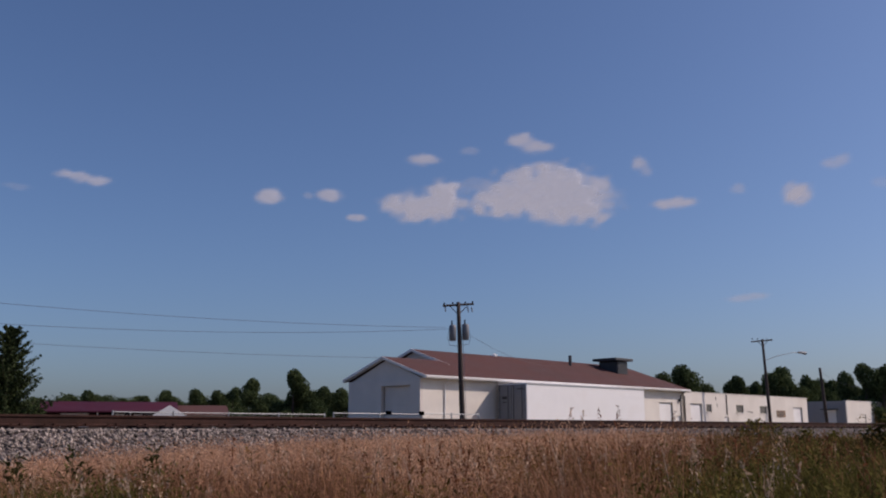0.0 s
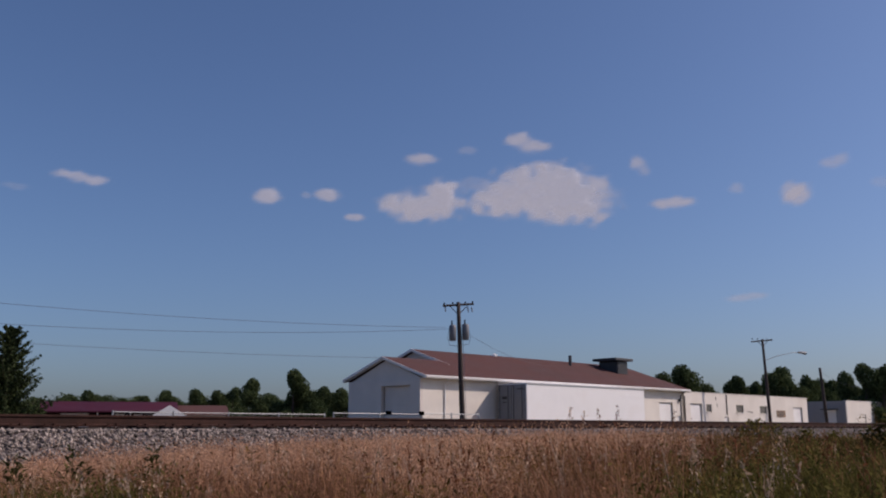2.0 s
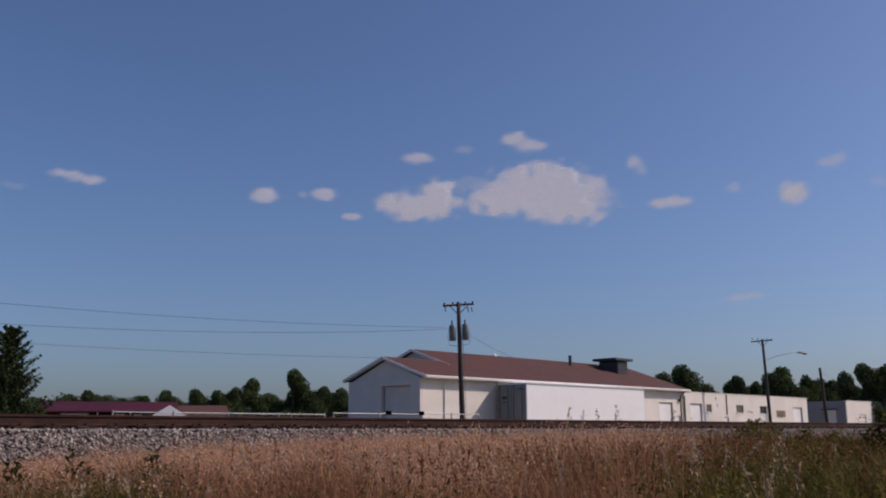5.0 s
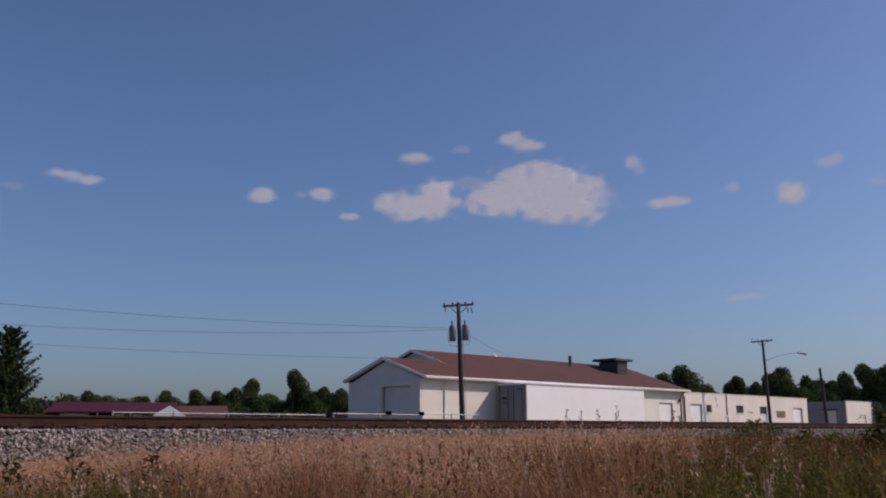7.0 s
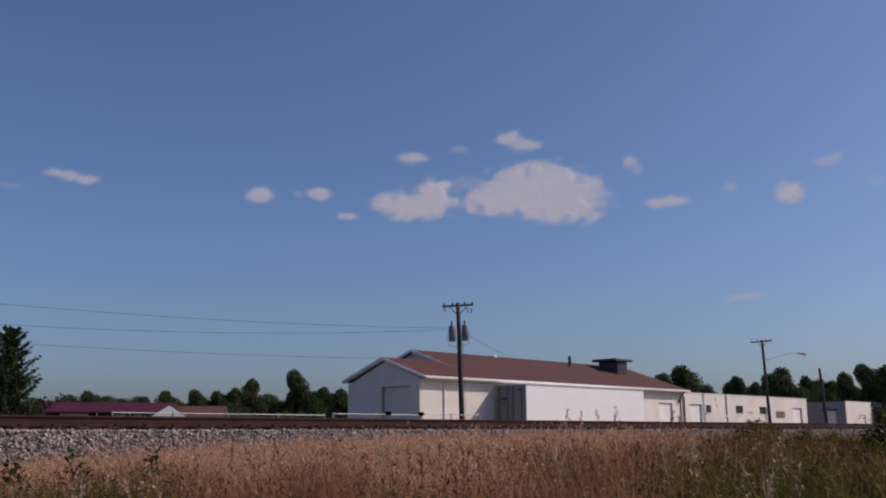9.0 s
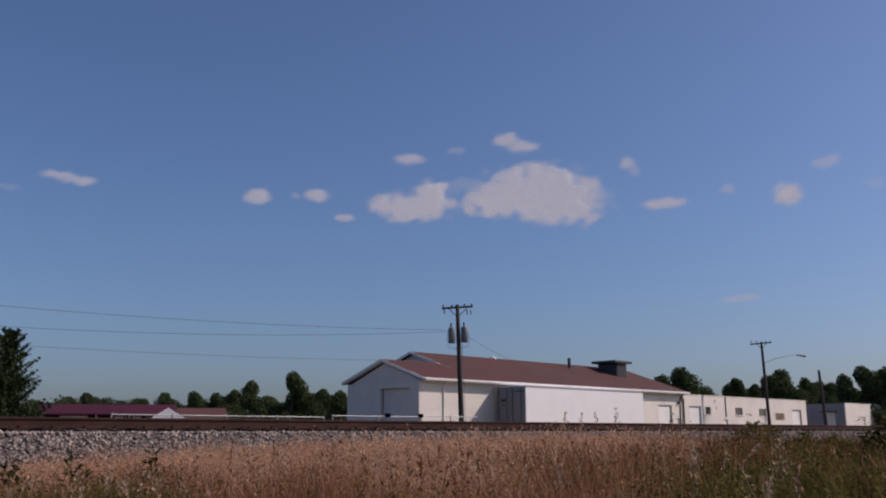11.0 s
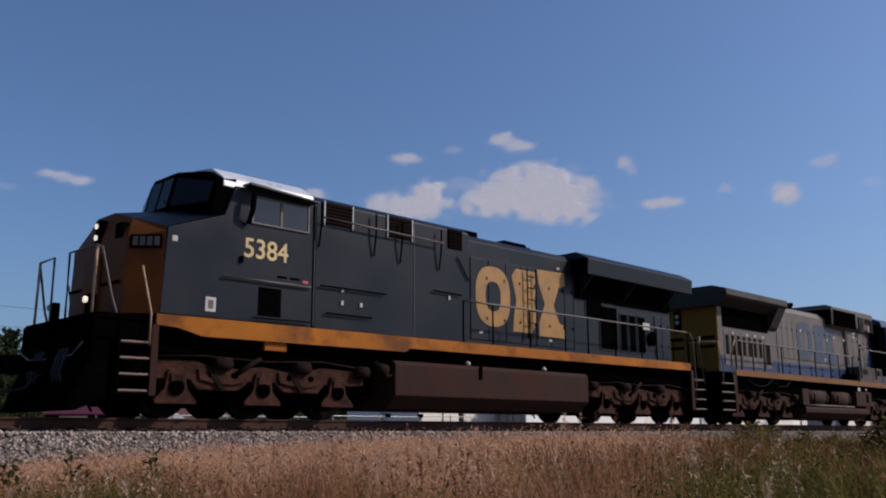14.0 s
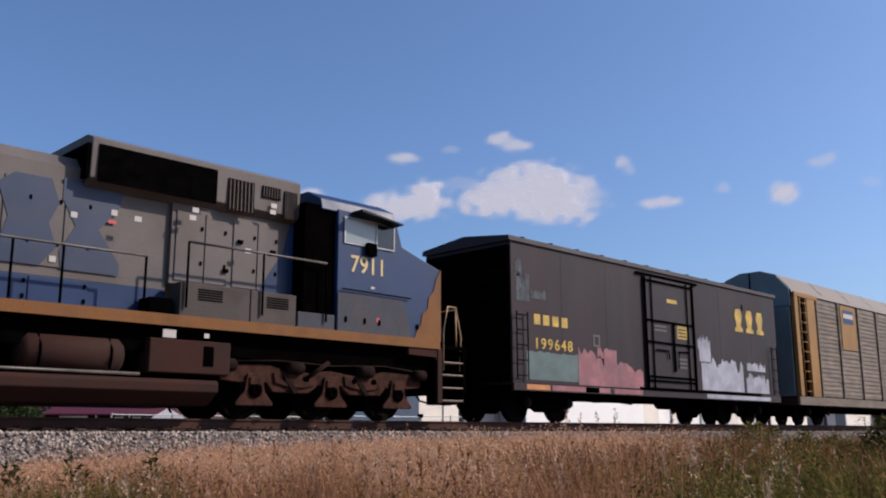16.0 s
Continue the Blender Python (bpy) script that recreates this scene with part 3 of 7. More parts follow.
def build_row_building():
    """Flat-roofed cream block row beyond the shop."""
    G = GROUND_Z
    b = empty("block_building", pose(75.0, 28.02, G), "flat-roofed cream block building with garage doors", "building")
    L, H = 26.0, 4.24
    holes = [(1.0, 3.15, 0, 3.26), (3.9, 4.9, 2.52, 3.22), (7.2, 8.1, 0, 2.1), (9.7, 11.2, 2.52, 3.25), (14.7, 16.3, 2.5, 3.23), (22.4, 24.7, 0, 3.24)]
    part("wall", opening_wall(L, H, 0.25, holes), CREAM, b, "stained cream block wall")
    for h in holes:
        if h[2] > 1:
            window_unit(b, *h)
        elif h[1] - h[0] > 1.5:
            overhead_door(b, h[0], h[1], 0.19, 0.0, h[3], WHITE, "white sectional garage door")
        else:
            part("side_door", box(h[0], h[1], 0.12, 0.17, 0, h[3]), WHITE, b, "white side door")
    part("end_wall", box(0.0, 0.25, 0.26, 12, 0, H), CREAM, b)
    part("end_wall", box(L - 0.25, L, 0.26, 12, 0, H), CREAM, b)
    part("back_wall", box(0.26, L - 0.26, 11.75, 12, 0, H), CREAM, b)
    part("roof", box(0.26, L - 0.26, 0.26, 11.74, H - 0.5, H - 0.3), DARKMETAL, b)
    part("coping", box(-0.03, L + 0.03, -0.04, 0.29, H + 0.002, H + 0.07), CREAM, b, "pale wall coping")
    part("coping", box(L - 0.29, L + 0.03, 0.3, 12, H + 0.002, H + 0.07), CREAM, b)
    part("downspout", tube([(7.75, -0.06, 2.3), (7.75, -0.06, H)], 0.05), DARKMETAL, b, "dark downspout")
    part("pipe", tube([(-0.12, -0.1, 0.1), (-0.12, -0.1, 3.9)], 0.06), DARKMETAL, b)
    part("wall_sign", box(18.4, 20.4, -0.05, -0.002, 2.15, 2.85), TAN_STEEL, b, "faded brown wall sign")
    for i, (x0, x1, z) in enumerate(((18.55, 20.1, 2.62), (18.7, 20.3, 2.42), (18.6, 19.9, 2.24))):
        part("sign_bar", box(x0, x1, -0.062, -0.052, z, z + 0.1), DARKMETAL, b)
    part("wall_unit", box(18.9, 19.7, -0.4, -0.002, 0.9, 1.6, 0.03), TRANSF, b, "grey wall unit")
    for x, z, w in ((5.7, 3.6, 0.12), (5.9, 3.0, 0.10), (11.9, 2.6, 1.2), (12.6, 2.5, 0.5)):
        part("wall_patch", box(x, x + w, -0.012, -0.002, z, z + (0.35 if w < 0.3 else 0.06)), GREY, b, "bare patch in the paint")
    for x in (3.6, 13.2, 24.9):
        part("bollard", lathe([(0.09, 0), (0.09, 1.5), (0.05, 1.56)], (x, -0.9, 0), "z", 10), DARKMETAL, b)


def build_end_building():
    G = GROUND_Z
    b = empty("small_block_building", pose(111.9, 28, G), "small flat-roofed block building with a shaded end wall", "building")
    H = 4.22
    part("wall", opening_wall(11.4, H, 0.25, [(3.6, 5.8, 0, 2.7)]), CREAM, b, "cream block wall")
    part("side_door", box(3.6, 5.8, 0.1, 0.15, 0, 2.7), CREAM, b)
    end = opening_wall(4.8, H, 0.25, [(1.2, 2.5, 0, 3.15)])
    bmesh.ops.rotate(end, verts=end.verts, cent=(0, 0, 0), matrix=Matrix.Rotation(radians(90), 3, "Z"))
    # same building as the cream wall, greyed here in place of shade
    part("end_wall", moved(end, 0, 0, 0), ENDGREY, b, "end wall greyed to stand for its shade")
    part("side_door", box(-0.06, -0.02, 1.2, 2.5, 0, 3.15), WHITE, b, "pale door")
    part("awning", prism([(0.9, 3.2), (2.8, 3.2), (2.8, 3.3), (0.9, 3.3)], "x", -0.9, -0.255), DARKMETAL, b)
    part("back_wall", box(0, 11.4, 4.81, 5.0, 0, H), CREAM, b)
    part("far_wall", box(11.15, 11.4, 0.26, 4.8, 0, H), CREAM, b)
    part("roof", box(0.26, 11.14, 0.26, 4.8, H - 0.3, H - 0.1), DARKMETAL, b)
    part("coping", box(-0.03, 11.43, -0.04, 0.28, H + 0.002, H + 0.07), CREAM, b)


def build_trailer():
    G = GROUND_Z
    t = empty("semi_trailer", pose(49.0, 25.0, G), "white box semi-trailer with grey rear doors, parked beside the shop", "trailer")
    body = part("body", box(0.05, 14.7, 0.0, 2.6, 1.15, 4.07, 0.02), TRAILERWHITE, t, "white riveted trailer box")
    part("top_rail", box(0.05, 14.7, -0.03, -0.003, 3.97, 4.09), GALV, t)
    part("bottom_rail", box(0.05, 14.7, -0.03, -0.003, 1.12, 1.3), GALV, t)
    for y0, y1 in ((0.06, 1.27), (1.33, 2.54)):
        d = part("rear_door", box(-0.01, 0.045, y0, y1, 1.2, 4.0, 0.01), TRAILERGREY, t, "grey trailer door")
        for y in (y0 + 0.3, y1 - 0.15):
            part("lock_rod", tube([(-0.04, y, 1.22), (-0.04, y, 3.98)], 0.018), DARKMETAL, d)
        for z in (1.5, 2.2, 2.9, 3.6):
            yy = y0 if y0 < 1 else y1 - 0.08
            part("hinge", box(-0.05, -0.012, yy, yy + 0.08, z, z + 0.1), DARKMETAL, d)
    part("door_mark", box(-0.016, -0.012, 1.75, 2.2, 3.0, 3.2), DARKMETAL, t, "dark door emblem")
    part("door_mark", box(-0.016, -0.012, 1.8, 2.15, 2.75, 2.82), DARKMETAL, t)
    part("door_mark", box(-0.016, -0.012, 0.25, 0.85, 3.65, 3.72), DARKMETAL, t)
    part("frame", box(0.0, 14.0, 0.7, 1.9, 0.9, 1.14), BLACK, t)
    part("bumper", box(-0.02, 0.1, 0.2, 2.4, 0.5, 0.62), BLACK, t)
    for x in (1.6, 2.85):
        for y in (0.08, 2.0):
            w = part("wheel", lathe([(0.3, 0), (0.5, 0.03), (0.51, 0.25), (0.5, 0.47), (0.3, 0.5)], (x, y, 0.51), "y", 20), RUBBER, t)
            part("rim", lathe([(0.28, -0.01), (0.24, 0.04), (0.1, 0.02), (0.02, -0.02)], (x, y, 0.51), "y", 16), GALV, w)
    for y in (0.35, 2.25):
        part("landing_leg", box(11.2, 11.35, y - 0.06, y + 0.06, 0.0, 1.12), BLACK, t)


def build_pole(base, top, r0, r1, arm=None):
    x, y = base
    lean = Vector((top[0] - x, top[1] - y, 0))
    h = top[2] - GROUND_Z
    p = empty("utility_pole", pose(x, y, GROUND_Z), "dark creosoted wooden utility pole", "utility pole", "utility poles")
    part("shaft", tube([lean * (i / 6) + Vector((0, 0, h * i / 6 - (0.4 if i == 0 else 0))) for i in range(7)], r0, 12, r_end=r1), POLEWOOD, p, smooth=True)
    return p, lean, h


def insulator(p, at):
    part("insulator", lathe([(0.03, 0), (0.05, 0.03), (0.03, 0.06), (0.06, 0.1), (0.03, 0.15)], at, "z", 8), BROWNGRILLE, p)


def build_poles():
    # arms run square to the track's direction; they are seen slanted
    p, lean, h = build_pole((40.62, 23.0), (40.25, 23.0, 7.55), 0.19, 0.12)
    p["label"] = "dark wooden utility pole with a crossarm and two transformers"
    a = Vector((0.86, -0.51, 0))
    c = lean + Vector((0, 0, h - 0.22))
    arm = part("crossarm", tube([c - a * 0.98 - Vector((0, 0, 0.04)), c + a * 0.98 + Vector((0, 0, 0.14))], 0.075, 6), POLEWOOD, p)
    for k in (-0.9, -0.35, 0.45, 0.92):
        insulator(p, c + a * k + Vector((0, 0, 0.09 + 0.08 * k)))
    for k in (-1, 1):
        part("brace", tube([c + a * 0.6 * k, c + Vector((0, 0, -0.55))], 0.025, 5), POLEWOOD, p)
    for k in (-0.85, 0.6, 0.85):
        part("cutout", tube([c + a * k - Vector((0, 0, 0.08)), c + a * (k + 0.05) - Vector((0, 0, 0.38))], 0.04, 6), TRANSF, p)
    for s in (-0.42, 0.40):
        at = lean * 0.8 + Vector((0, 0, 6.25)) + a * s + Vector((0.0, 0, 0.07 if s > 0 else 0.0))
        tr = part("transformer", lathe([(0.16, 0), (0.22, 0.03), (0.22, 0.9), (0.18, 0.97), (0.05, 1.0)], at, "z", 16), TRANSF, p, "grey pole transformer", True)
        part("bushing", lathe([(0.04, 0), (0.055, 0.06), (0.035, 0.12), (0.05, 0.2), (0.02, 0.26)], at + Vector((-0.06, 0, 1.0)), "z", 8), BROWNGRILLE, tr)
        part("bracket", box(at.x - 0.05, at.x + 0.05, at.y - 0.05, at.y + 0.05, at.z + 0.4, at.z + 0.5), BLACK, tr)
        loop = [at + Vector((math.copysign(0.27, s), 0, 0.8)) + a * 0, at + a * math.copysign(0.33, s) + Vector((0, 0, 0.2)), at + a * math.copysign(0.18, s) + Vector((0, 0, -0.25)), lean * 0.8 + Vector((0, 0, at.z - 0.35))]
        part("lead", tube(loop, 0.014, 4), WIRE, tr)
    part("ground_wire", tube([(0.18, -0.17, 0.2), lean * 0.7 + Vector((0.14, -0.14, 6.4))], 0.02, 4), GALV, p)
    p2, lean2, h2 = build_pole((83.55, 24.0), (82.98, 24.0, 8.22), 0.17, 0.11)
    c = lean2 + Vector((0, 0, h2 - 0.16))
    part("crossarm", tube([c - a * 1.2 - Vector((0, 0, 0.1)), c + a * 1.05 + Vector((0, 0, 0.12))], 0.075, 6), POLEWOOD, p2)
    for k in (-1.1, -0.5, 0.5, 1.0):
        insulator(p2, c + a * k + Vector((0, 0, 0.09)))
    for k in (-1, 1):
        part("brace", tube([c + a * 0.55 * k, c + Vector((0, 0, -0.55))], 0.025, 5), POLEWOOD, p2)
    lamp_arm = [lean2 * 0.7 + Vector((0, 0, h2 - 2.0)), lean2 * 0.7 + a * 1.4 + Vector((0, 0, h2 - 1.55)), lean2 * 0.7 + a * 3.0 + Vector((0, 0, h2 - 1.22)), lean2 * 0.7 + a * 3.7 + Vector((0, 0, h2 - 1.17))]
    part("lamp_arm", tube(lamp_arm, 0.032, 6), GALV, p2, "curved street lamp arm")
    part("lamp_head", tube([lamp_arm[-1], lamp_arm[-1] + a * 0.4 + Vector((0, 0, -0.02)), lamp_arm[-1] + a * 0.85 - Vector((0, 0, 0.08))], 0.09, 8, r_end=0.16), GALV, p2, "street lamp head")
    p2["label"] = "dark wooden utility pole with a crossarm and street lamp"
    p3, lean3, h3 = build_pole((96.5, 24.0), (95.6, 24.0, 6.1), 0.19, 0.13)

    def span(name, a0, b0, sag, r=0.010):
        a0, b0 = Vector(a0), Vector(b0)
        pts = [a0.lerp(b0, i / 24) - Vector((0, 0, sag * 4 * (i / 24) * (1 - i / 24))) for i in range(25)]
        tagged(finish(tube(pts, r, 4), "overhead_wire", WIRE), "thin overhead power line", "wire", "overhead wires")

    top = Vector((40.25, 23.0, 7.3))
    span("w", top + Vector((-0.8, 0.3, -0.45 - 0.9)), (4.0, 33.0, 6.4), 0.5)
    span("w", top + Vector((-0.3, 0.3, -1.4)), (4.0, 36.0, 5.6), 0.75)
    span("w", (44.5, 30.5, 4.75), (4.0, 38.0, 4.9), 0.4)
    span("w", top + Vector((0.5, 0.0, -1.5)), (56.0, 28.0, 4.6), 0.5)
    span("w", (95.6, 24.0, 5.8), (122.0, 30.0, 5.2), 0.5)


def build_fence():
    f = empty("pipe_fence", pose(0, 20, GROUND_Z), "galvanised chain-link fence with pipe posts and top rail", "fence")
    runs = [(17.0, 27.75, 1.62), (28.3, 34.2, 1.70), (34.3, 38.8, 1.74)]
    for x0, x1, z in runs:
        part("top_rail", tube([(x0, 0, z), (x1, 0, z)], 0.024, 6), GALV, f)
        k = max(1, round((x1 - x0) / 2.7))
        for i in range(k + 1):
            x = x0 + (x1 - x0) * i / k
            part("post", tube([(x, 0.0, -0.3), (x, 0.0, z + 0.07)], 0.036, 6), GALV, f)
    for x in (31.9, 34.25):
        part("gate_latch", box(x - 0.12, x + 0.12, -0.1, 0.1, 1.66, 1.86), BLACK, f)
    mesh = bmesh.new()
    for x0, x1, z in runs:
        n = int((x1 - x0) / 0.16)
        for i in range(n):
            x = x0 + i * 0.16
            tube([(x, 0.02, 0.05), (min(x + z, x1), 0.02, 0.05 + min(z, x1 - x))], 0.0035, 3, mesh)
            tube([(x + 0.16, 0.03, 0.05), (max(x + 0.16 - z, x0), 0.03, 0.05 + min(z, x + 0.16 - x0))], 0.0035, 3, mesh)
    tagged(part("chain_link", mesh, GALV, f), kind="stuff")


def build_far_house():
    """A low house with a long red roof, and a smaller one behind it."""
    ax = Vector((0.894, -0.447, 0)).normalized()
    ang = math.degrees(math.atan2(ax.y, ax.x))
    h = empty("ranch_house", pose(43.3, 92.5, GROUND_Z, 0, 0, ang), "long low house with a magenta-red roof", "house")
    L, W, H = 14.2, 9.0, 3.2
    # wall coloured nearly black to stand for the shade under the eave
    part("wall", opening_wall(L, H, 0.25, [(1.5, 4.6, 0.4, 3.0), (7.6, 8.6, 1.0, 2.9), (9.6, 10.6, 1.0, 2.9), (11.4, 12.2, 0, 2.6)]), BROWNGRILLE, h, "brown house wall, its shade put into the dark colour")
    part("garage_door", box(1.5, 4.6, 0.1, 0.2, 0.4, 3.0), WHITE, h, "white garage door")
    for x0, x1 in ((7.6, 8.6), (9.6, 10.6)):
        part("window", box(x0, x1, 0.08, 0.14, 1.0, 2.9), WHITE, h)
    part("side_door", box(11.4, 12.2, 0.08, 0.14, 0, 2.6), WINDOW, h)
    part("end_wall", box(0, 0.25, 0.26, W, 0, H), BROWNGRILLE, h)
    part("back_wall", box(0.26, L, W - 0.25, W, 0, H), BROWNGRILLE, h)
    part("gable_wall", prism([(0.26, 0), (W - 0.26, 0), (W - 0.26, H), (W / 2, 4.3), (0.26, H)], "x", L - 0.25, L), WHITE, h)
    part("roof", prism([(-1.0, H - 0.1), (W / 2, 4.35), (W + 1.0, H - 0.1), (W + 1.0, H + 0.05), (W / 2, 4.5), (-1.0, H + 0.05)], "x", -1.0, L + 0.5), ROOFRED, h, "magenta-red roof")
    for y in (-0.6,):
        for x in (5.5, 9.2, 13.2):
            part("porch_post", box(x, x + 0.12, y, y + 0.12, 0, H - 0.05), WHITE, h)
    g = part("front_gable", prism([(-1.9, 2.0), (1.9, 2.0), (1.9, 2.75), (0, 3.95), (-1.9, 2.75)], "y", -2.2, -1.9), WHITE, h, "white front gable")
    bmesh_move = Matrix.Translation((13.6, 0, 0))
    g.data.transform(bmesh_move)
    g2 = part("porch_wall", box(11.9, 15.3, -1.85, -0.3, 0, 2.9), BROWNGRILLE, h)
    h2 = empty("brown_house", pose(57.0, 86.55, GROUND_Z, 0, 0, ang), "small house with a red-brown roof among trees", "house")
    part("wall", box(0, 5.4, 0, 7, 0, 2.9), WHITE, h2)
    part("roof", prism([(-0.8, 2.85), (3.5, 4.1), (7.8, 2.85)], "x", -0.5, 5.9), SHINGLE, h2, "red-brown roof")
    part("door", box(1.0, 2.0, -0.05, -0.003, 0, 2.1), DARKMETAL, h2)


build_main_building()
build_row_building()
build_end_building()
build_trailer()
build_poles()
build_fence()
build_far_house()


# ---- trees ----
def leaves(centres, radii, n, size, rng, flat=0.8):
    """n small leaf clumps spread through blobs, each a bent pair of triangles."""
    c = np.asarray(centres)
    r = np.asarray(radii)
    pick = rng.choice(len(c), n, p=r ** 2 / (r ** 2).sum())
    d = rng.randn(n, 3)
    d /= np.linalg.norm(d, axis=1)[:, None]
    rad = r[pick] * (0.55 + 0.5 * rng.rand(n) ** 0.5)
    pos = c[pick] + d * rad[:, None] * np.array([1, 1, flat])
    a = rng.randn(n, 3)
    a /= np.linalg.norm(a, axis=1)[:, None]
    b = np.cross(a, rng.randn(n, 3))
    b /= np.linalg.norm(b, axis=1)[:, None]
    s = (size * (0.6 + 0.8 * rng.rand(n)))[:, None]
    k = np.cross(a, b) * s * 0.3
    V = np.stack([pos - a * s, pos + b * s * 0.55 + k, pos + a * s, pos - b * s * 0.55 + k], 1)
    F = np.array([[0, 1, 2], [0, 2, 3]])[None] + (np.arange(n) * 4)[:, None, None]
    return V.reshape(-1, 3), F.reshape(-1, 3)


def broad_tree(h, w, seed, leaf=0.21, n=11000):
    rng = np.random.RandomState(seed)
    t = new("tree")
    bm = tube([(0, 0, -0.3), (0.05 * h * (rng.rand() - .5), 0, h * 0.3), (0.08 * h * (rng.rand() - .5), 0.02 * h, h * 0.62), (0, 0, h * 0.9)], h * 0.03, 8, r_end=h * 0.006)
    cs, rs = [], []
    for i in range(30):
        ang, z = i * 2.4 + rng.rand(), 0.12 + 0.81 * ((i * 0.618) % 1)
        k = w * 0.5 * math.sin(math.pi * min(1, (z + 0.12) / 1.12)) ** 0.6 * (0.25 + 0.60 * rng.rand())
        e = np.array([k * math.cos(ang), k * math.sin(ang), z * h])
        tube([(0, 0, max(0.15, z - 0.18) * h), tuple(e * [0.5, 0.5, 0.97]), tuple(e)], h * 0.010, 5, bm, r_end=h * 0.003)
        cs.append(e)
        rs.append(w * (0.13 + 0.08 * rng.rand()))
    part("trunk", bm, BARK, t)
    v, f = leaves(cs, rs, n, leaf, rng)
    raw("crown", v, f, LEAF_FAR, t)
    return t


def cedar(h, w, seed):
    """A dense dark evergreen whose boughs sweep outward and up."""
    rng = np.random.RandomState(seed)
    t = new("cedar_tree")
    bm = tube([(0, 0, -0.3), (0.03, 0.02, h * 0.5), (0, 0, h * 0.97)], h * 0.028, 8, r_end=0.02)
    cs, rs = [], []
    for i in range(170):
        z = 0.05 + 0.92 * i / 170
        ang = i * 2.39996
        reach = w * 0.5 * (1 - z) ** 0.75 * (0.45 + 0.95 * rng.rand()) + 0.12
        lift = reach * (0.3 + 0.55 * rng.rand())
        base = np.array([0, 0, z * h])
        tip = base + np.array([math.cos(ang) * reach, math.sin(ang) * reach, lift])
        tube([tuple(base), tuple(base * 0.5 + tip * 0.5 - np.array([0, 0, reach * 0.08])), tuple(tip)], 0.03, 4, bm, r_end=0.006)
        for k in np.linspace(0.2, 1.04, 10):
            cs.append(base + (tip - base) * k - np.array([0, 0, reach * 0.08 * math.sin(math.pi * k)]))
            rs.append(0.045 + 0.085 * reach * (1.12 - k))
    part("trunk", bm, BARK, t)
    v, f = leaves(cs, rs, 36000, 0.058, rng, 1.0)
    raw("crown", v, f, LEAF_CEDAR, t)
    return t


def polar(yaw, r):
    return EYE[0] + r * math.sin(radians(yaw)), EYE[1] + r * math.cos(radians(yaw))


def build_trees():
    kinds = [broad_tree(10, 8.6, 1), broad_tree(10, 11, 2), broad_tree(10, 7.0, 3), broad_tree(10, 13, 4, n=13000)]
    # bearing in degrees from the square to the track, distance, height, kind, stretch across
    rows = [(20.54, 175, 5.8, 3, 0.88), (21.58, 185, 6.8, 1, 0.79), (22.74, 180, 6.5, 3, 0.81), (23.8, 160, 7.4, 1, 0.62), (25.5, 180, 6.6, 3, 0.93), (27.09, 185, 7.5, 1, 0.62), (28.45, 165, 7.8, 1, 0.61), (29.98, 165, 7.9, 0, 0.65),
            (31.04, 165, 7.8, 1, 0.61), (32.16, 165, 8.4, 1, 0.52), (33.45, 150, 9.0, 0, 0.61), (34.65, 180, 7.2, 3, 0.73), (35.72, 150, 10.4, 0, 0.59), (36.69, 165, 7.7, 1, 0.54), (37.58, 150, 7.9, 1, 0.59), (38.9, 150, 7.5, 0, 0.65),
            (38.25, 175, 7.5, 3, 0.68), (59.26, 118, 8.7, 1, 0.65), (58.24, 122, 8.0, 0, 0.67), (60.3, 125, 7.2, 1, 0.5), (61.16, 150, 7.5, 3, 0.48), (62.65, 150, 9.2, 2, 0.56), (62.11, 155, 8.4, 0, 0.55), (63.74, 160, 8.6, 1, 0.47),
            (65.52, 140, 9.6, 1, 0.62), (64.62, 145, 8.9, 0, 0.53), (66.41, 150, 8.9, 1, 0.44), (67.14, 160, 8.4, 3, 0.47), (67.96, 160, 8.6, 1, 0.54), (68.83, 135, 8.3, 0, 0.53), (69.6, 130, 9.1, 1, 0.53), (70.49, 130, 8.7, 0, 0.66),
            (71.47, 135, 9.3, 1, 0.58), (72.87, 140, 9.4, 3, 0.58),
            (19.68, 190, 6.9, 3, 0.86), (21.07, 190, 6.9, 3, 0.86), (22.55, 190, 7.5, 3, 0.8), (23.66, 190, 6.8, 3, 0.87), (25.18, 190, 7.4, 3, 0.8), (27.0, 190, 7.3, 3, 0.81), (28.39, 190, 7.3, 3, 0.81), (29.78, 190, 7.7, 3, 0.77),
            (31.3, 190, 7.1, 3, 0.84), (32.77, 190, 7.2, 3, 0.82), (34.4, 190, 7.9, 3, 0.75), (36.02, 190, 7.4, 3, 0.8), (37.34, 190, 8.0, 3, 0.75), (39.25, 190, 7.6, 3, 0.78), (60.78, 172, 8.3, 3, 0.71), (62.46, 172, 8.1, 3, 0.71),
            (63.95, 172, 8.2, 3, 0.71), (65.59, 172, 8.0, 3, 0.73), (67.41, 172, 8.7, 3, 0.67), (68.6, 172, 8.5, 3, 0.68), (70.5, 172, 8.2, 3, 0.71), (71.83, 172, 8.3, 3, 0.71), (73.21, 172, 8.1, 3, 0.72)]
    for i, (yaw, r, h, k, wide) in enumerate(rows):
        x, y = polar(yaw, r)
        m = pose(x, y, GROUND_Z, 0, 0, i * 77)
        t = copy_thing(kinds[k], m)
        t.scale = (h / 10 * wide * 1.22, h / 10 * wide * 1.22, h / 10)
        tagged(t, "broad dark green tree on the far tree line", "tree", "far tree line")
    for k in kinds:
        for o in (*k.children_recursive, k):
            bpy.data.objects.remove(o)
    c = cedar(5.75, 3.9, 9)
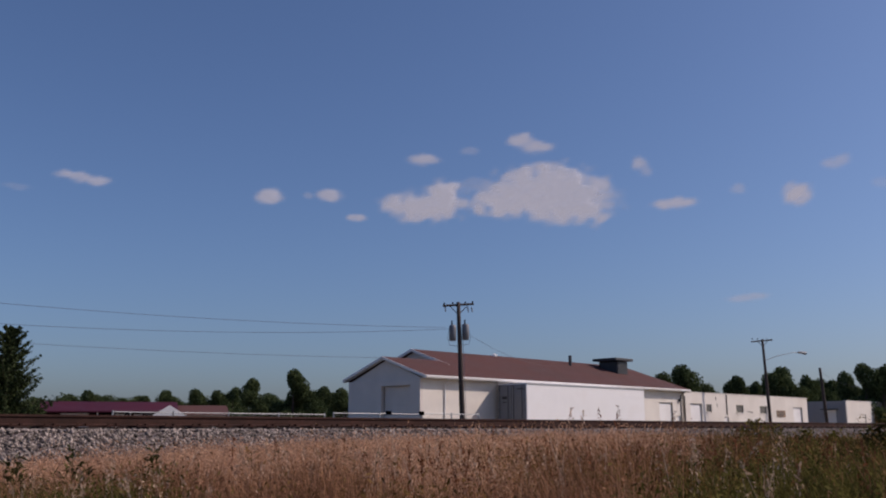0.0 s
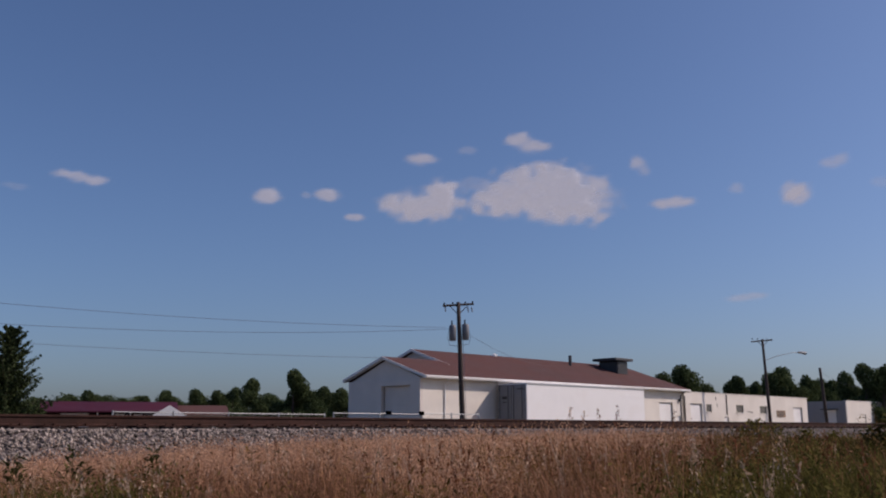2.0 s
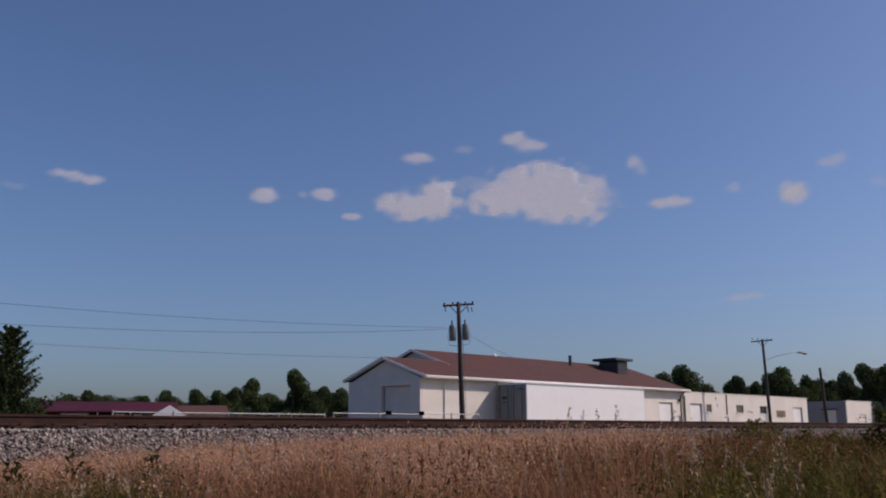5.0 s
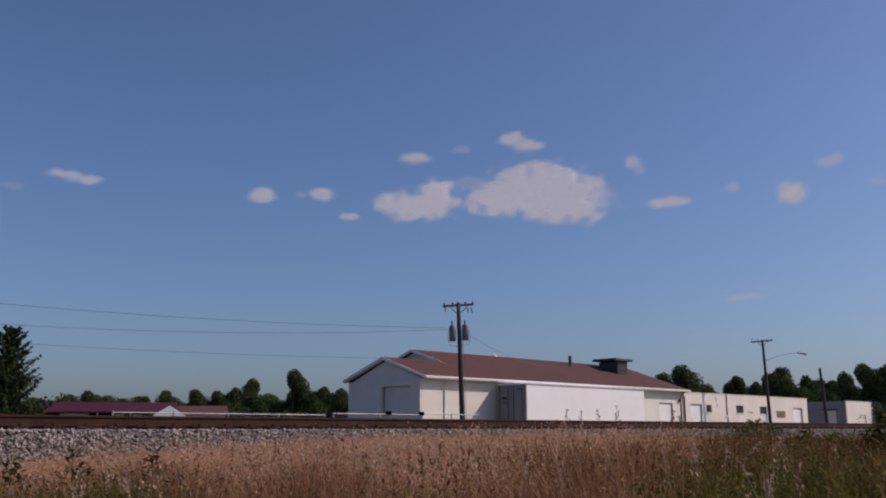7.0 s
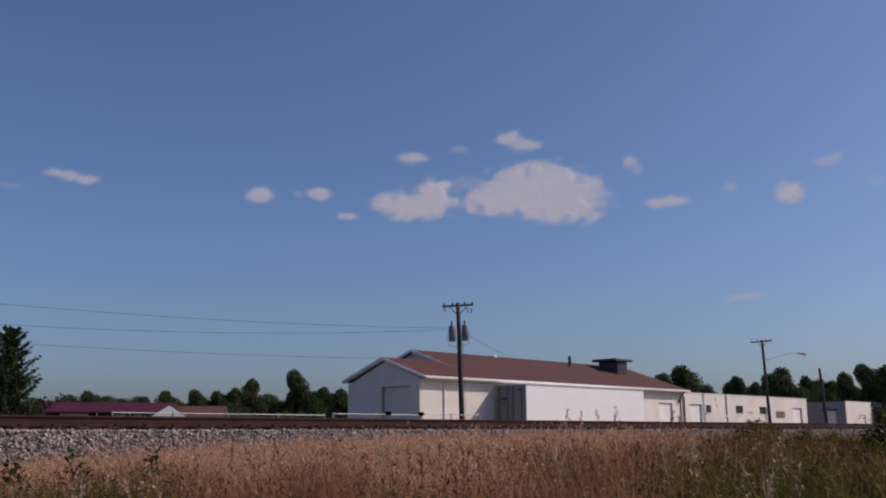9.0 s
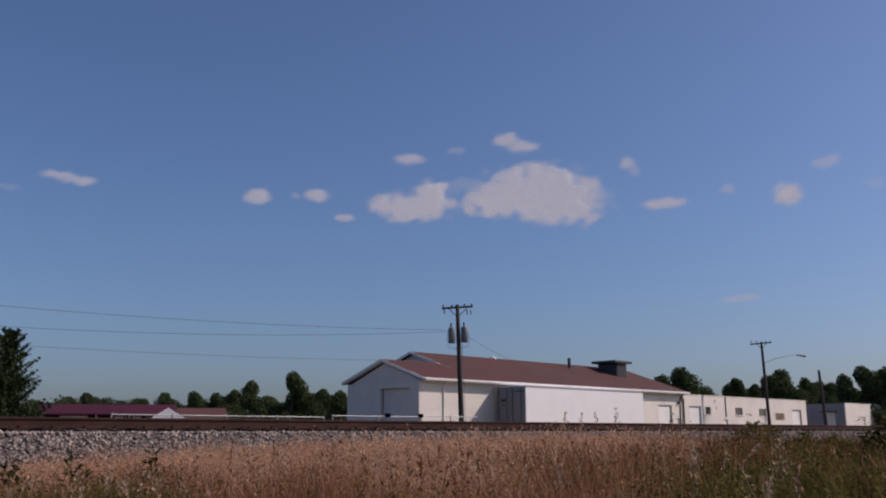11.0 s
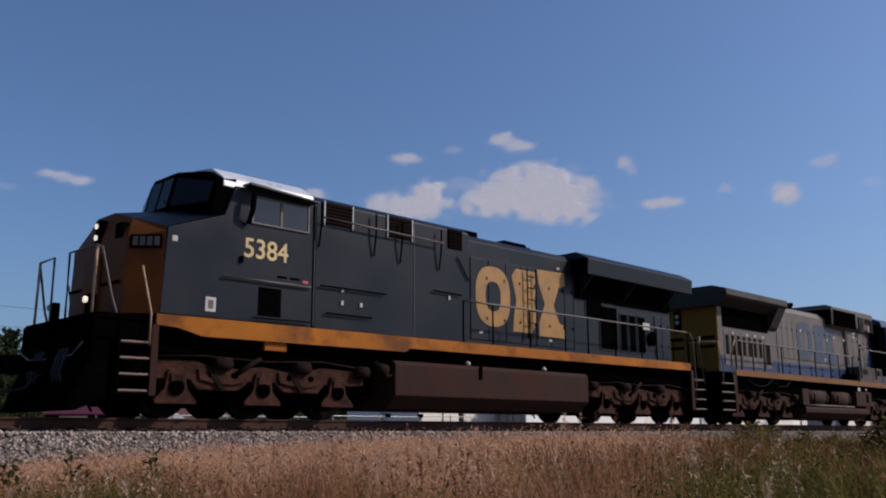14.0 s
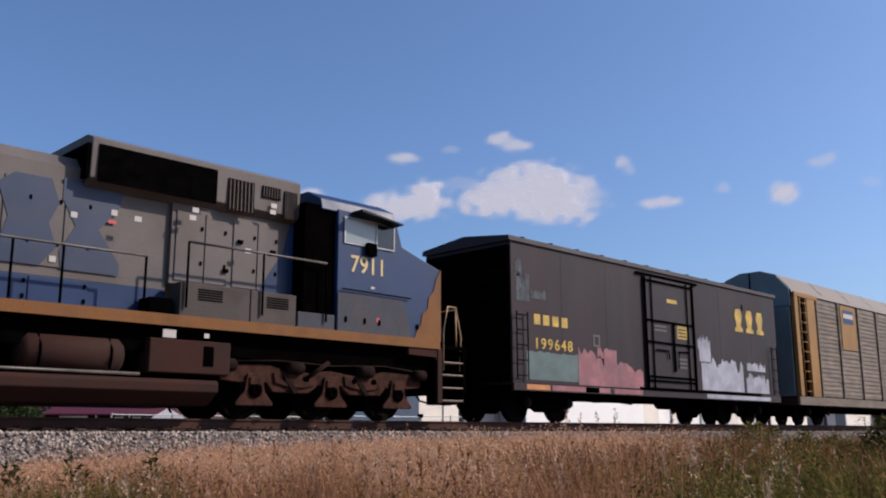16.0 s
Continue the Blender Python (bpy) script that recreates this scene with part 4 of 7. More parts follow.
    c.matrix_world = pose(*polar(19.6, 47), GROUND_Z, 0, 0, 40)
    tagged(c, "dense dark evergreen tree with upswept boughs", "tree")


build_trees()


# ---- clouds ----
def cloud_material():
    m = bpy.data.materials.new("glowing_cloud_white")
    m.use_nodes = True
    n, l = m.node_tree.nodes, m.node_tree.links
    n.remove(n["Principled BSDF"])
    at = n.new("ShaderNodeAttribute")
    at.attribute_name = "puff"
    d, tl, tr = n.new("ShaderNodeBsdfDiffuse"), n.new("ShaderNodeBsdfTranslucent"), n.new("ShaderNodeBsdfTransparent")
    d.inputs["Color"].default_value = tl.inputs["Color"].default_value = (0.195, 0.20, 0.225, 1)
    half, mx = n.new("ShaderNodeMixShader"), n.new("ShaderNodeMixShader")
    half.inputs[0].default_value = 0.2
    l.new(d.outputs[0], half.inputs[1])
    l.new(tl.outputs[0], half.inputs[2])
    # far sky backdrop: an added even glow stands for light scattered inside the cloud
    em, both = n.new("ShaderNodeEmission"), n.new("ShaderNodeAddShader")
    em.inputs["Color"].default_value, em.inputs["Strength"].default_value = (0.95, 0.90, 0.95, 1), 0.36
    l.new(half.outputs[0], both.inputs[0])
    l.new(em.outputs[0], both.inputs[1])
    l.new(at.outputs["Fac"], mx.inputs[0])
    l.new(tr.outputs[0], mx.inputs[1])
    l.new(both.outputs[0], mx.inputs[2])
    l.new(mx.outputs[0], n["Material Output"].inputs["Surface"])
    return m


CLOUD = cloud_material()
FAR = 3000.0
PX = 2 * math.tan(radians(51.89 / 2)) / 1568 * FAR   # metres across at that distance for one part in 1568 of the view


def cloud(w, h, puffs, thick, seed):
    """One drifting fair-weather cloud: a lumpy closed body, thin and ragged at its edges. puffs: (x, z, rx, rz, weight) in parts of w and h."""
    nx, nz = max(18, int(w / 8)), max(14, int(h / 6))
    off = Vector((seed * 7.3, seed * 3.1, 0))
    body = np.zeros((nx, nz))
    al = np.zeros((nx, nz))
    for i in range(nx):
        for j in range(nz):
            u, v = 1.6 * ((i + 0.5) / nx - 0.5) * 2, 1.6 * ((j + 0.5) / nz - 0.5) * 2
            q = Vector((u * w / 110, v * h / 80, 0)) + off
            uu = u + 0.20 * noise.noise(q * 1.4)
            vv = v + 0.26 * noise.noise(q * 1.4 + Vector((9, 4, 2)))
            clear = 1.0
            for px, pz, rx, rz, k in puffs:
                clear *= 1 - min(0.97, k * math.exp(-1.7 * (((uu - px) / rx) ** 2 + ((vv - pz) / rz) ** 2)))
            rim = max(0.0, 1 - max(abs(u), abs(v)) / 1.55) * 8
            d = (1 - clear) * (1 + 0.45 * noise.fractal(q * 1.6, 1.0, 2.0, 4)) * min(1, rim)
            body[i, j] = d
            a = min(max((d - 0.10) / 0.72, 0), 1)
            al[i, j] = a * a * (3 - 2 * a) * thick
    bm = bmesh.new()
    lay = bm.verts.layers.float.new("puff")
    sides = []
    for s in (-1, 1):
        g = {}
        for i in range(nx):
            for j in range(nz):
                if al[max(i - 1, 0):i + 2, max(j - 1, 0):j + 2].max() > 0:
                    depth = s * (0.5 + 0.16 * h * body[i, j])
                    vtx = bm.verts.new((1.6 * ((i + 0.5) / nx - 0.5) * w, depth, 1.6 * ((j + 0.5) / nz - 0.5) * h))
                    vtx[lay] = al[i, j]
                    g[i, j] = vtx
        for i, j in g:
            if (i + 1, j) in g and (i, j + 1) in g and (i + 1, j + 1) in g:
                bm.faces.new((g[i, j], g[i + 1, j], g[i + 1, j + 1], g[i, j + 1]))
        sides.append(g)
    ob = finish(bm, "cloud", CLOUD, smooth=True)
    return tagged(ob, "small white fair-weather cloud with soft ragged edges", "cloud", "drifting clouds")


def sky_at(px, py, dist=FAR):
    """A place in the sky, in parts of a 1568 by 882 view."""
    m = PATH[0][1]
    half = math.tan(radians(51.89 / 2))
    way = (m.to_3x3() @ Vector(((2 * px / 1568 - 1) * half, (882 - 2 * py) / 1568 * half, -1))).normalized()
    return m.translation + way * dist


BLOB = [(0, 0, 0.95, 0.9, 1.0)]
WISP = [(-0.2, -0.2, 0.75, 0.7, 0.8), (0.3, 0.1, 0.6, 0.6, 0.7)]
CLOUDS = []
for i, (px, py, w, h, puffs, thick, drift) in enumerate([
        (145, 314, 100, 32, [(-0.35, 0.25, 0.5, 0.6, 0.8), (0.3, -0.25, 0.65, 0.6, 1.0)], 0.48, 34),
        (477, 348, 56, 38, BLOB, 0.60, 28), (583, 347, 56, 30, BLOB, 0.55, 30), (545, 346, 26, 18, BLOB, 0.15, 30), (632, 386, 44, 18, BLOB, 0.5, 28),
        (750, 283, 72, 27, BLOB, 0.55, 34), (832, 268, 44, 22, BLOB, 0.14, 32),
        (752, 358, 172, 96, [(0.42, 0.25, 0.42, 0.6, 1.25), (-0.30, -0.1, 0.62, 0.55, 0.7), (0.1, -0.3, 0.8, 0.5, 0.8), (-0.75, 0.0, 0.25, 0.4, 0.4)], 0.80, 28),
        (940, 256, 100, 46, [(-0.35, 0.35, 0.5, 0.55, 1.0), (0.25, -0.25, 0.7, 0.6, 0.9)], 0.58, 35),
        (965, 346, 262, 128, [(-0.15, 0.35, 0.62, 0.55, 1.0), (0.0, -0.05, 0.85, 0.55, 1.2), (0.35, -0.4, 0.6, 0.48, 1.1), (-0.6, -0.15, 0.4, 0.42, 1.0), (0.25, 0.3, 0.45, 0.5, 1.0)], 0.74, 22),
        (1063, 325, 46, 40, BLOB, 0.4, 24), (965, 292, 70, 20, BLOB, 0.3, 26),
        (1135, 296, 52, 46, [(-0.1, 0.3, 0.6, 0.6, 0.9), (0.35, -0.4, 0.5, 0.6, 0.5)], 0.42, 28),
        (1190, 360, 92, 36, [(-0.3, 0.0, 0.6, 0.6, 0.8), (0.35, 0.0, 0.6, 0.6, 0.9)], 0.58, 22),
        (1411, 343, 58, 48, BLOB, 0.78, 21), (1480, 285, 56, 36, WISP, 0.28, 22), (1307, 336, 36, 24, BLOB, 0.2, 24), (1325, 525, 92, 24, WISP, 0.26, 14), (1560, 322, 40, 24, BLOB, 0.1, 16),
        (30, 330, 60, 16, BLOB, 0.08, 22), (840, 325, 80, 30, BLOB, 0.12, 26)]):
    c = cloud(w * PX, h * PX, puffs, thick, i + 1)
    a, b = sky_at(px, py), sky_at(px - drift, py - (7 if py < 300 else 6 if py < 480 else 4))
    CLOUDS.append((c, a, b))


# ---- grass and weeds ----
def land(x, y):
    """Height of the ground between the road and the track: it rises gently along the line."""
    s = np.clip((x - 3) / 13, 0, 1)
    return GROUND_Z + 0.36 * s * s * (3 - 2 * s)


def scatter(rng, n, near, far, bias, b0=15.0, b1=76.0):
    """Places seen from the road: bearing and distance, kept off the ballast."""
    out = []
    k = 0
    while k < n:
        m = 2 * n
        b = np.radians(b0 + (b1 - b0) * rng.rand(m))
        r = near + (far - near) * rng.rand(m) ** bias
        x, y = EYE[0] + r * np.sin(b), EYE[1] + r * np.cos(b)
        ok = y < -3.05 - 0.25 * rng.rand(m)
        out.append(np.stack([x[ok], y[ok], np.degrees(b[ok]), r[ok]], 1))
        k += ok.sum()
    return np.concatenate(out)[:n]


def patch(x, y, s, off):
    return np.array([noise.noise((a * s + off, b * s, off)) for a, b in zip(x, y)])


def blades(name, P, h, w, lean, material, label, rng):
    """Bent grass blades, one mesh. P: x, y, bearing, distance."""
    n = len(P)
    x, y = P[:, 0], P[:, 1]
    z = land(x, y) - 0.02
    a = rng.rand(n) * 6.283
    side = np.stack([np.cos(a), np.sin(a), np.zeros(n)], 1)
    d = rng.rand(n) * 6.283
    bend = (lean * (0.3 + rng.rand(n)))[:, None] * np.stack([np.cos(d) - 0.35, np.sin(d) + 0.25, np.zeros(n)], 1) * h[:, None]
    base = np.stack([x, y, z], 1)
    up = np.zeros((n, 3))
    up[:, 2] = h
    ww = w[:, None] * side
    V = np.stack([base - ww, base + ww, base + 0.55 * up + 0.30 * bend + ww * 0.7, base + 0.55 * up + 0.30 * bend - ww * 0.7, base + up * 0.97 + bend], 1)
    o = (np.arange(n) * 5)[:, None, None]
    F = np.array([[0, 1, 2], [0, 2, 3], [3, 2, 4]])[None] + o
    return tagged(raw(name, V.reshape(-1, 3), F.reshape(-1, 3), material), label, "grass", kind="stuff")


def build_grass():
    rng = np.random.RandomState(11)
    P = scatter(rng, 160000, 2.2, 44, 1.4)
    x, y, b, r = P.T
    g = patch(x, y, 0.35, 3.0)
    f = patch(x, y, 1.1, 8.0)
    wet = np.clip((b - 49) / 12, 0, 1) * 0.72 + np.clip((8.8 - r) / 3.0, 0, 1) * 0.85 + np.clip((38 - b) / 10, 0, 1) * np.clip((9.0 - r) / 2.5, 0, 1) * 0.35 + 0.70 * g + 0.40 * f
    tall = 0.40 + 0.10 * g + 0.08 * f + 0.16 * rng.rand(len(x))
    tall += 0.10 * np.clip((b - 45) / 10, 0, 1)
    # the eye looks over what grows close by
    drop = np.interp(b, [20, 29, 36, 43, 52, 70], [0.034, 0.022, 0.014, 0.010, 0.008, 0.011]) + 0.035 * np.clip((9 - r) / 5, 0, 1) + 0.08 * np.clip((5 - r) / 2.5, 0, 1)
    roof = np.clip(EYE[2] - drop * r - land(x, y), 0.14, 0.75)
    tall = np.minimum(tall * 1.15, roof * (0.75 + 0.35 * rng.rand(len(x))))
    w = 0.0022 + 0.00042 * r * (0.6 + 0.8 * rng.rand(len(x)))
    kind = wet + 0.35 * (rng.rand(len(x)) - 0.5)
    dead = patch(x, y, 0.8, 31.0) + 0.5 * (rng.rand(len(x)) - 0.5) > 0.26 - 0.10 * np.clip((b - 48) / 8, 0, 1) - 0.45 * np.clip((8.6 - r) / 2.0, 0, 1) * np.clip((46 - b) / 8, 0.25, 1)
    lush = np.clip(1 - np.abs(b - 65) / 6, 0, 1) * np.clip(1 - np.abs(r - 11) / 5, 0, 1)
    kind = kind + 0.6 * lush
    dry, green = kind < 0.54, kind > 1.30
    dark = (b > 56) & (rng.rand(len(x)) < np.clip((b - 57) / 14, 0, 0.5)) & (rng.rand(len(x)) < 0.8) & (kind > 0.6) & (kind < 1.35)
    dry, green, dead = dry & ~dark, green & ~dark, dead & ~dark
    mid = ~dry & ~green & ~dead & ~dark
    brown = ~dry & ~green & dead & ~dark
    clump = 1 + 0.45 * patch(x, y, 2.3, 17.0)
    tall = tall * clump
    blades("dry_grass", P[dry], tall[dry], w[dry] * 0.75, 1.1, DRY, "dense pinkish-tan dry grass beside the track", rng)
    blades("olive_grass", P[mid], tall[mid] * 1.05, w[mid], 0.4, OLIVE, "mixed olive and brown grass", rng)
    blades("brown_grass", P[brown], tall[brown] * 1.15, w[brown], 0.3, BROWN, "dead brown stems among the grass", rng)
    blades("shady_grass", P[dark], tall[dark], w[dark] * 1.2, 0.4, WEED, "dark green grass and weeds", rng)
    FOLIAGE.append((P, tall, dry, mid, brown, green, dark))
    # thinner cover out to the sides and round the camera's place
    Q = np.zeros((90000, 4))
    Q[:, 0], Q[:, 1] = -16 + 66 * rng.rand(90000), -26 + 22.4 * rng.rand(90000)
    d2 = np.hypot(Q[:, 0] - EYE[0], Q[:, 1] - EYE[1])
    bb = np.degrees(np.arctan2(Q[:, 0] - EYE[0], Q[:, 1] - EYE[1]))
    Q = Q[((bb < 14) | (bb > 77)) & (d2 > 0.9)]
    lush_q = patch(Q[:, 0], Q[:, 1], 0.35, 3.0) + 0.5 * (rng.rand(len(Q)) - 0.5) > 0.02
    for name, R, material, label in (("outer_dry_grass", Q[~lush_q], DRY, "dry grass beside the track"), ("outer_olive_grass", Q[lush_q], OLIVE, "olive grass beside the track")):
        blades(name, R, 0.24 + 0.26 * rng.rand(len(R)), np.full(len(R), 0.012), 0.6, material, label, rng)
    blades("green_grass", P[green], tall[green], w[green] * 1.3, 0.4, GREEN, "fresh green grass", rng)


FOLIAGE = []


def build_foliage():
    """Small leaves, florets and broken bits through the height of the grass."""
    rng = np.random.RandomState(15)
    P, tall, dry, mid, brown, green, dark = FOLIAGE[0]
    for name, sel, material, per, size, label in (("dry_florets", dry, DRY, 4.6, 0.0115, "fluffy tan florets of the dry grass"), ("olive_leaves", mid, OLIVE, 2.2, 0.0125, "small olive leaves in the grass"),
                                                  ("brown_florets", brown, BROWN, 2.2, 0.0115, "small dead brown leaves and seeds"), ("shady_leaves", dark, WEED, 1.8, 0.013, "small dark weed leaves"), ("green_leaves", green, GREEN, 1.8, 0.013, "small green weed leaves")):
        k = np.flatnonzero(sel)
        k = rng.choice(k, int(len(k) * per))
        n = len(k)
        x, y, r = P[k, 0] + rng.randn(n) * 0.05, P[k, 1] + rng.randn(n) * 0.05, P[k, 3]
        z = land(x, y) + tall[k] * (0.45 + 0.62 * rng.rand(n) ** 0.7)
        pos = np.stack([x, y, z], 1)
        up = rng.randn(n, 3) * 0.8 + np.array([0, 0, 0.55])
        up /= np.linalg.norm(up, axis=1)[:, None]
        sd = np.cross(up, rng.randn(n, 3))
        sd /= np.linalg.norm(sd, axis=1)[:, None]
        sz = (size * (0.5 + rng.rand(n)) * (0.7 + 0.05 * r))[:, None]
        V = np.stack([pos - up * sz, pos + sd * sz * 0.3, pos + up * sz, pos - sd * sz * 0.3], 1)
        tagged(quads(name, V, material), label, "grass", kind="stuff")


def plume(rng, at, h, head, n, width, size, lean):
    """A stalk with a loose seed head. Returns the stalk's points and the little leaves."""
    tip = np.array(at) + np.array([lean[0] * h, lean[1] * h, h])
    mid = np.array(at) + np.array([lean[0] * h * 0.35, lean[1] * h * 0.35, h * 0.55])
    k = 1 - head * rng.rand(n)
    pos = mid + (tip - mid) * ((k - 0.55) / 0.45).clip(0, 1)[:, None]
    pos = pos + rng.randn(n, 3) * (width * (1.25 - k) / head)[:, None] * 0.55
    up = np.array([lean[0], lean[1], 1.0]) * 0.8 + rng.randn(n, 3) * 0.45
    up /= np.linalg.norm(up, axis=1)[:, None]
    sd = np.cross(up, rng.randn(n, 3))
    sd /= np.linalg.norm(sd, axis=1)[:, None]
    s = (size * (0.6 + 0.8 * rng.rand(n)))[:, None]
    V = np.stack([pos - up * s, pos + sd * s * 0.4, pos + up * s, pos - sd * s * 0.4], 1)
    st = []
    for a, c, w0, w1 in ((np.array(at), mid, 0.004, 0.003), (mid, tip, 0.003, 0.0015)):
        e = np.array([0.7, -0.7, 0])
        st.append([a - e * w0, a + e * w0, c + e * w1, c - e * w1])
    return np.concatenate([V, np.array(st)])


def quads(name, V, material):
    n = len(V)
    return raw(name, V.reshape(-1, 3), np.arange(n * 4).reshape(n, 4), material)


def build_seed_heads():
    rng = np.random.RandomState(21)
    for name, count, near, far, b0, b1, material, hh, label in (
            ("pale_seed_grass", 1100, 4.6, 24, 17, 66, SEED, (0.42, 0.80), "pale pinkish seed heads on thin stalks"),
            ("tan_panicle_grass", 5200, 7.0, 26, 17, 58, DRY, (0.36, 0.62), "hazy tan panicles of dry grass"),
            ("rusty_seed_grass", 900, 4.6, 26, 40, 74, RUST_SEED, (0.45, 0.85), "rusty brown dock seed heads")):
        P = scatter(rng, count, near, far, 1.1, b0, b1)
        fine = name.startswith("tan")
        out = []
        for x, y, b, r in P:
            h = hh[0] + (hh[1] - hh[0]) * rng.rand() ** 1.6
            top = EYE[2] - float(np.interp(b, [20, 29, 43, 55, 70], [0.040, 0.028, 0.010, 0.004, 0.006])) * r + (0.10 if rng.rand() < 0.12 else 0.0)
            h = min(h, max(0.2, top - land(x, y) - 0.12 * rng.rand()))
            out.append(plume(rng, (x, y, float(land(x, y))), h, 0.30 + 0.2 * rng.rand(), 18 if fine else 34, (0.05 if fine else 0.014) + 0.012 * rng.rand(), (0.005 if fine else 0.008) + 0.0005 * r, (rng.randn() * 0.12 - 0.06, rng.randn() * 0.12)))
        ob = quads(name, np.concatenate(out), material)
        tagged(ob, label, "grass", kind="stuff")


def weed(at, h, seed, material, leafs=70, reach=0.16, size=0.085, label="dark leafy roadside weed with an upright stem"):
    """One upright weed: a stem with tiers of side shoots, and lance-shaped leaves folded along the middle."""
    rng = np.random.RandomState(seed)
    t = empty("weed", pose(at[0], at[1], at[2]), label, "weed", "roadside weeds")
    bend = rng.randn(2) * 0.03
    bm = tube([(0, 0, -0.03), (bend[0] * 0.4, bend[1] * 0.4, h * 0.5), (bend[0], bend[1], h)], 0.006, 5, r_end=0.0015)
    V, F = [], []

    def leaf(p, d, n):
        side = np.cross(d, np.array([0, 0, 1.0]))
        side = side / (np.linalg.norm(side) + 1e-6) * n * 0.27
        fold = np.array([0, 0, n * 0.07])
        k = len(V)
        V.extend([p, p + d * n * 0.45 + side + fold, p + d * n * 0.45 - fold, p + d * n * 0.45 - side + fold, p + d * n - fold * 2.5])
        F.extend([(k, k + 1, k + 2), (k, k + 2, k + 3), (k + 1, k + 4, k + 2), (k + 2, k + 4, k + 3)])

    size = size * (1.15 if reach > 0.25 else 1.0)
    tiers = max(12, leafs // 8)
    for i in range(tiers):
        z = 0.10 + 0.88 * i / tiers
        at0 = np.array([bend[0] * z, bend[1] * z, z * h])
        for c in range(3):
            ang = i * 2.4 + c * 2.1 + rng.rand() * 0.7
            k = reach * (1.05 - 0.85 * z) * (0.35 + 0.75 * rng.rand())
            d = np.array([math.cos(ang), math.sin(ang), 0.25 + 0.7 * rng.rand()])
            d /= np.linalg.norm(d)
            tip = at0 + d * k
            tube([tuple(at0), tuple(tip)], 0.0022, 3, bm, r_end=0.001)
            for q in np.linspace(0.35, 1.0, 2 + int(k / 0.05)):
                e = d + rng.randn(3) * 0.5
                leaf(at0 + d * k * q, e / np.linalg.norm(e), size * (0.7 + 0.7 * rng.rand()) * (1.15 - 0.55 * z))
    part("stem", bm, WEED, t)
    raw("leaves", V, F, material, t)
    return t


SWAY = []


def spot(bearing, r):
    x, y = polar(bearing, r)
    return x, y, float(land(x, y))


def build_weeds():
    for i, (b, r, h, m, n, reach) in enumerate([(20.4, 7.0, 0.66, WEED, 130, 0.22), (23.4, 7.2, 0.74, WEED, 110, 0.16), (24.0, 7.0, 0.60, WEED, 80, 0.15), (27.6, 6.9, 0.73, WEED, 120, 0.17), (33.6, 8.0, 0.68, OLIVE, 100, 0.17), (35.0, 8.6, 0.66, WEED, 70, 0.14),
                                                (37.5, 8.6, 0.62, OLIVE, 80, 0.15), (41.4, 8.5, 0.60, WEED, 80, 0.13), (40.0, 7.2, 0.5, OLIVE, 80, 0.14), (44.6, 7.6, 0.52, OLIVE, 80, 0.14), (47.5, 10, 0.5, OLIVE, 80, 0.14), (55.0, 8.5, 0.5, OLIVE, 80, 0.15),
                                                (57.0, 12.0, 0.48, GREEN, 110, 0.2), (60.0, 11.0, 0.44, GREEN, 120, 0.22), (62.9, 12.0, 0.62, GREEN, 190, 0.30), (63.7, 11.5, 0.72, GREEN, 220, 0.34), (64.7, 11.0, 0.66, GREEN, 220, 0.34), (66.3, 11.0, 0.62, GREEN, 200, 0.30), (67.6, 10.5, 0.60, GREEN, 180, 0.28),
                                                (68.6, 9.6, 0.58, WEED, 180, 0.26), (69.7, 9.0, 0.72, WEED, 240, 0.32), (70.8, 8.8, 0.80, WEED, 260, 0.34), (70.6, 7.4, 0.42, WEED, 150, 0.22), (67.2, 8.0, 0.42, WEED, 110, 0.18)]):
        w = weed(spot(b, r), h, 40 + i, m, n, reach, label="olive leafy roadside weed" if m is OLIVE else "bright green leafy roadside weed" if m is GREEN else "dark leafy roadside weed with an upright stem")
        if i % 2 == 0:
            SWAY.append((w, 1.2, i))


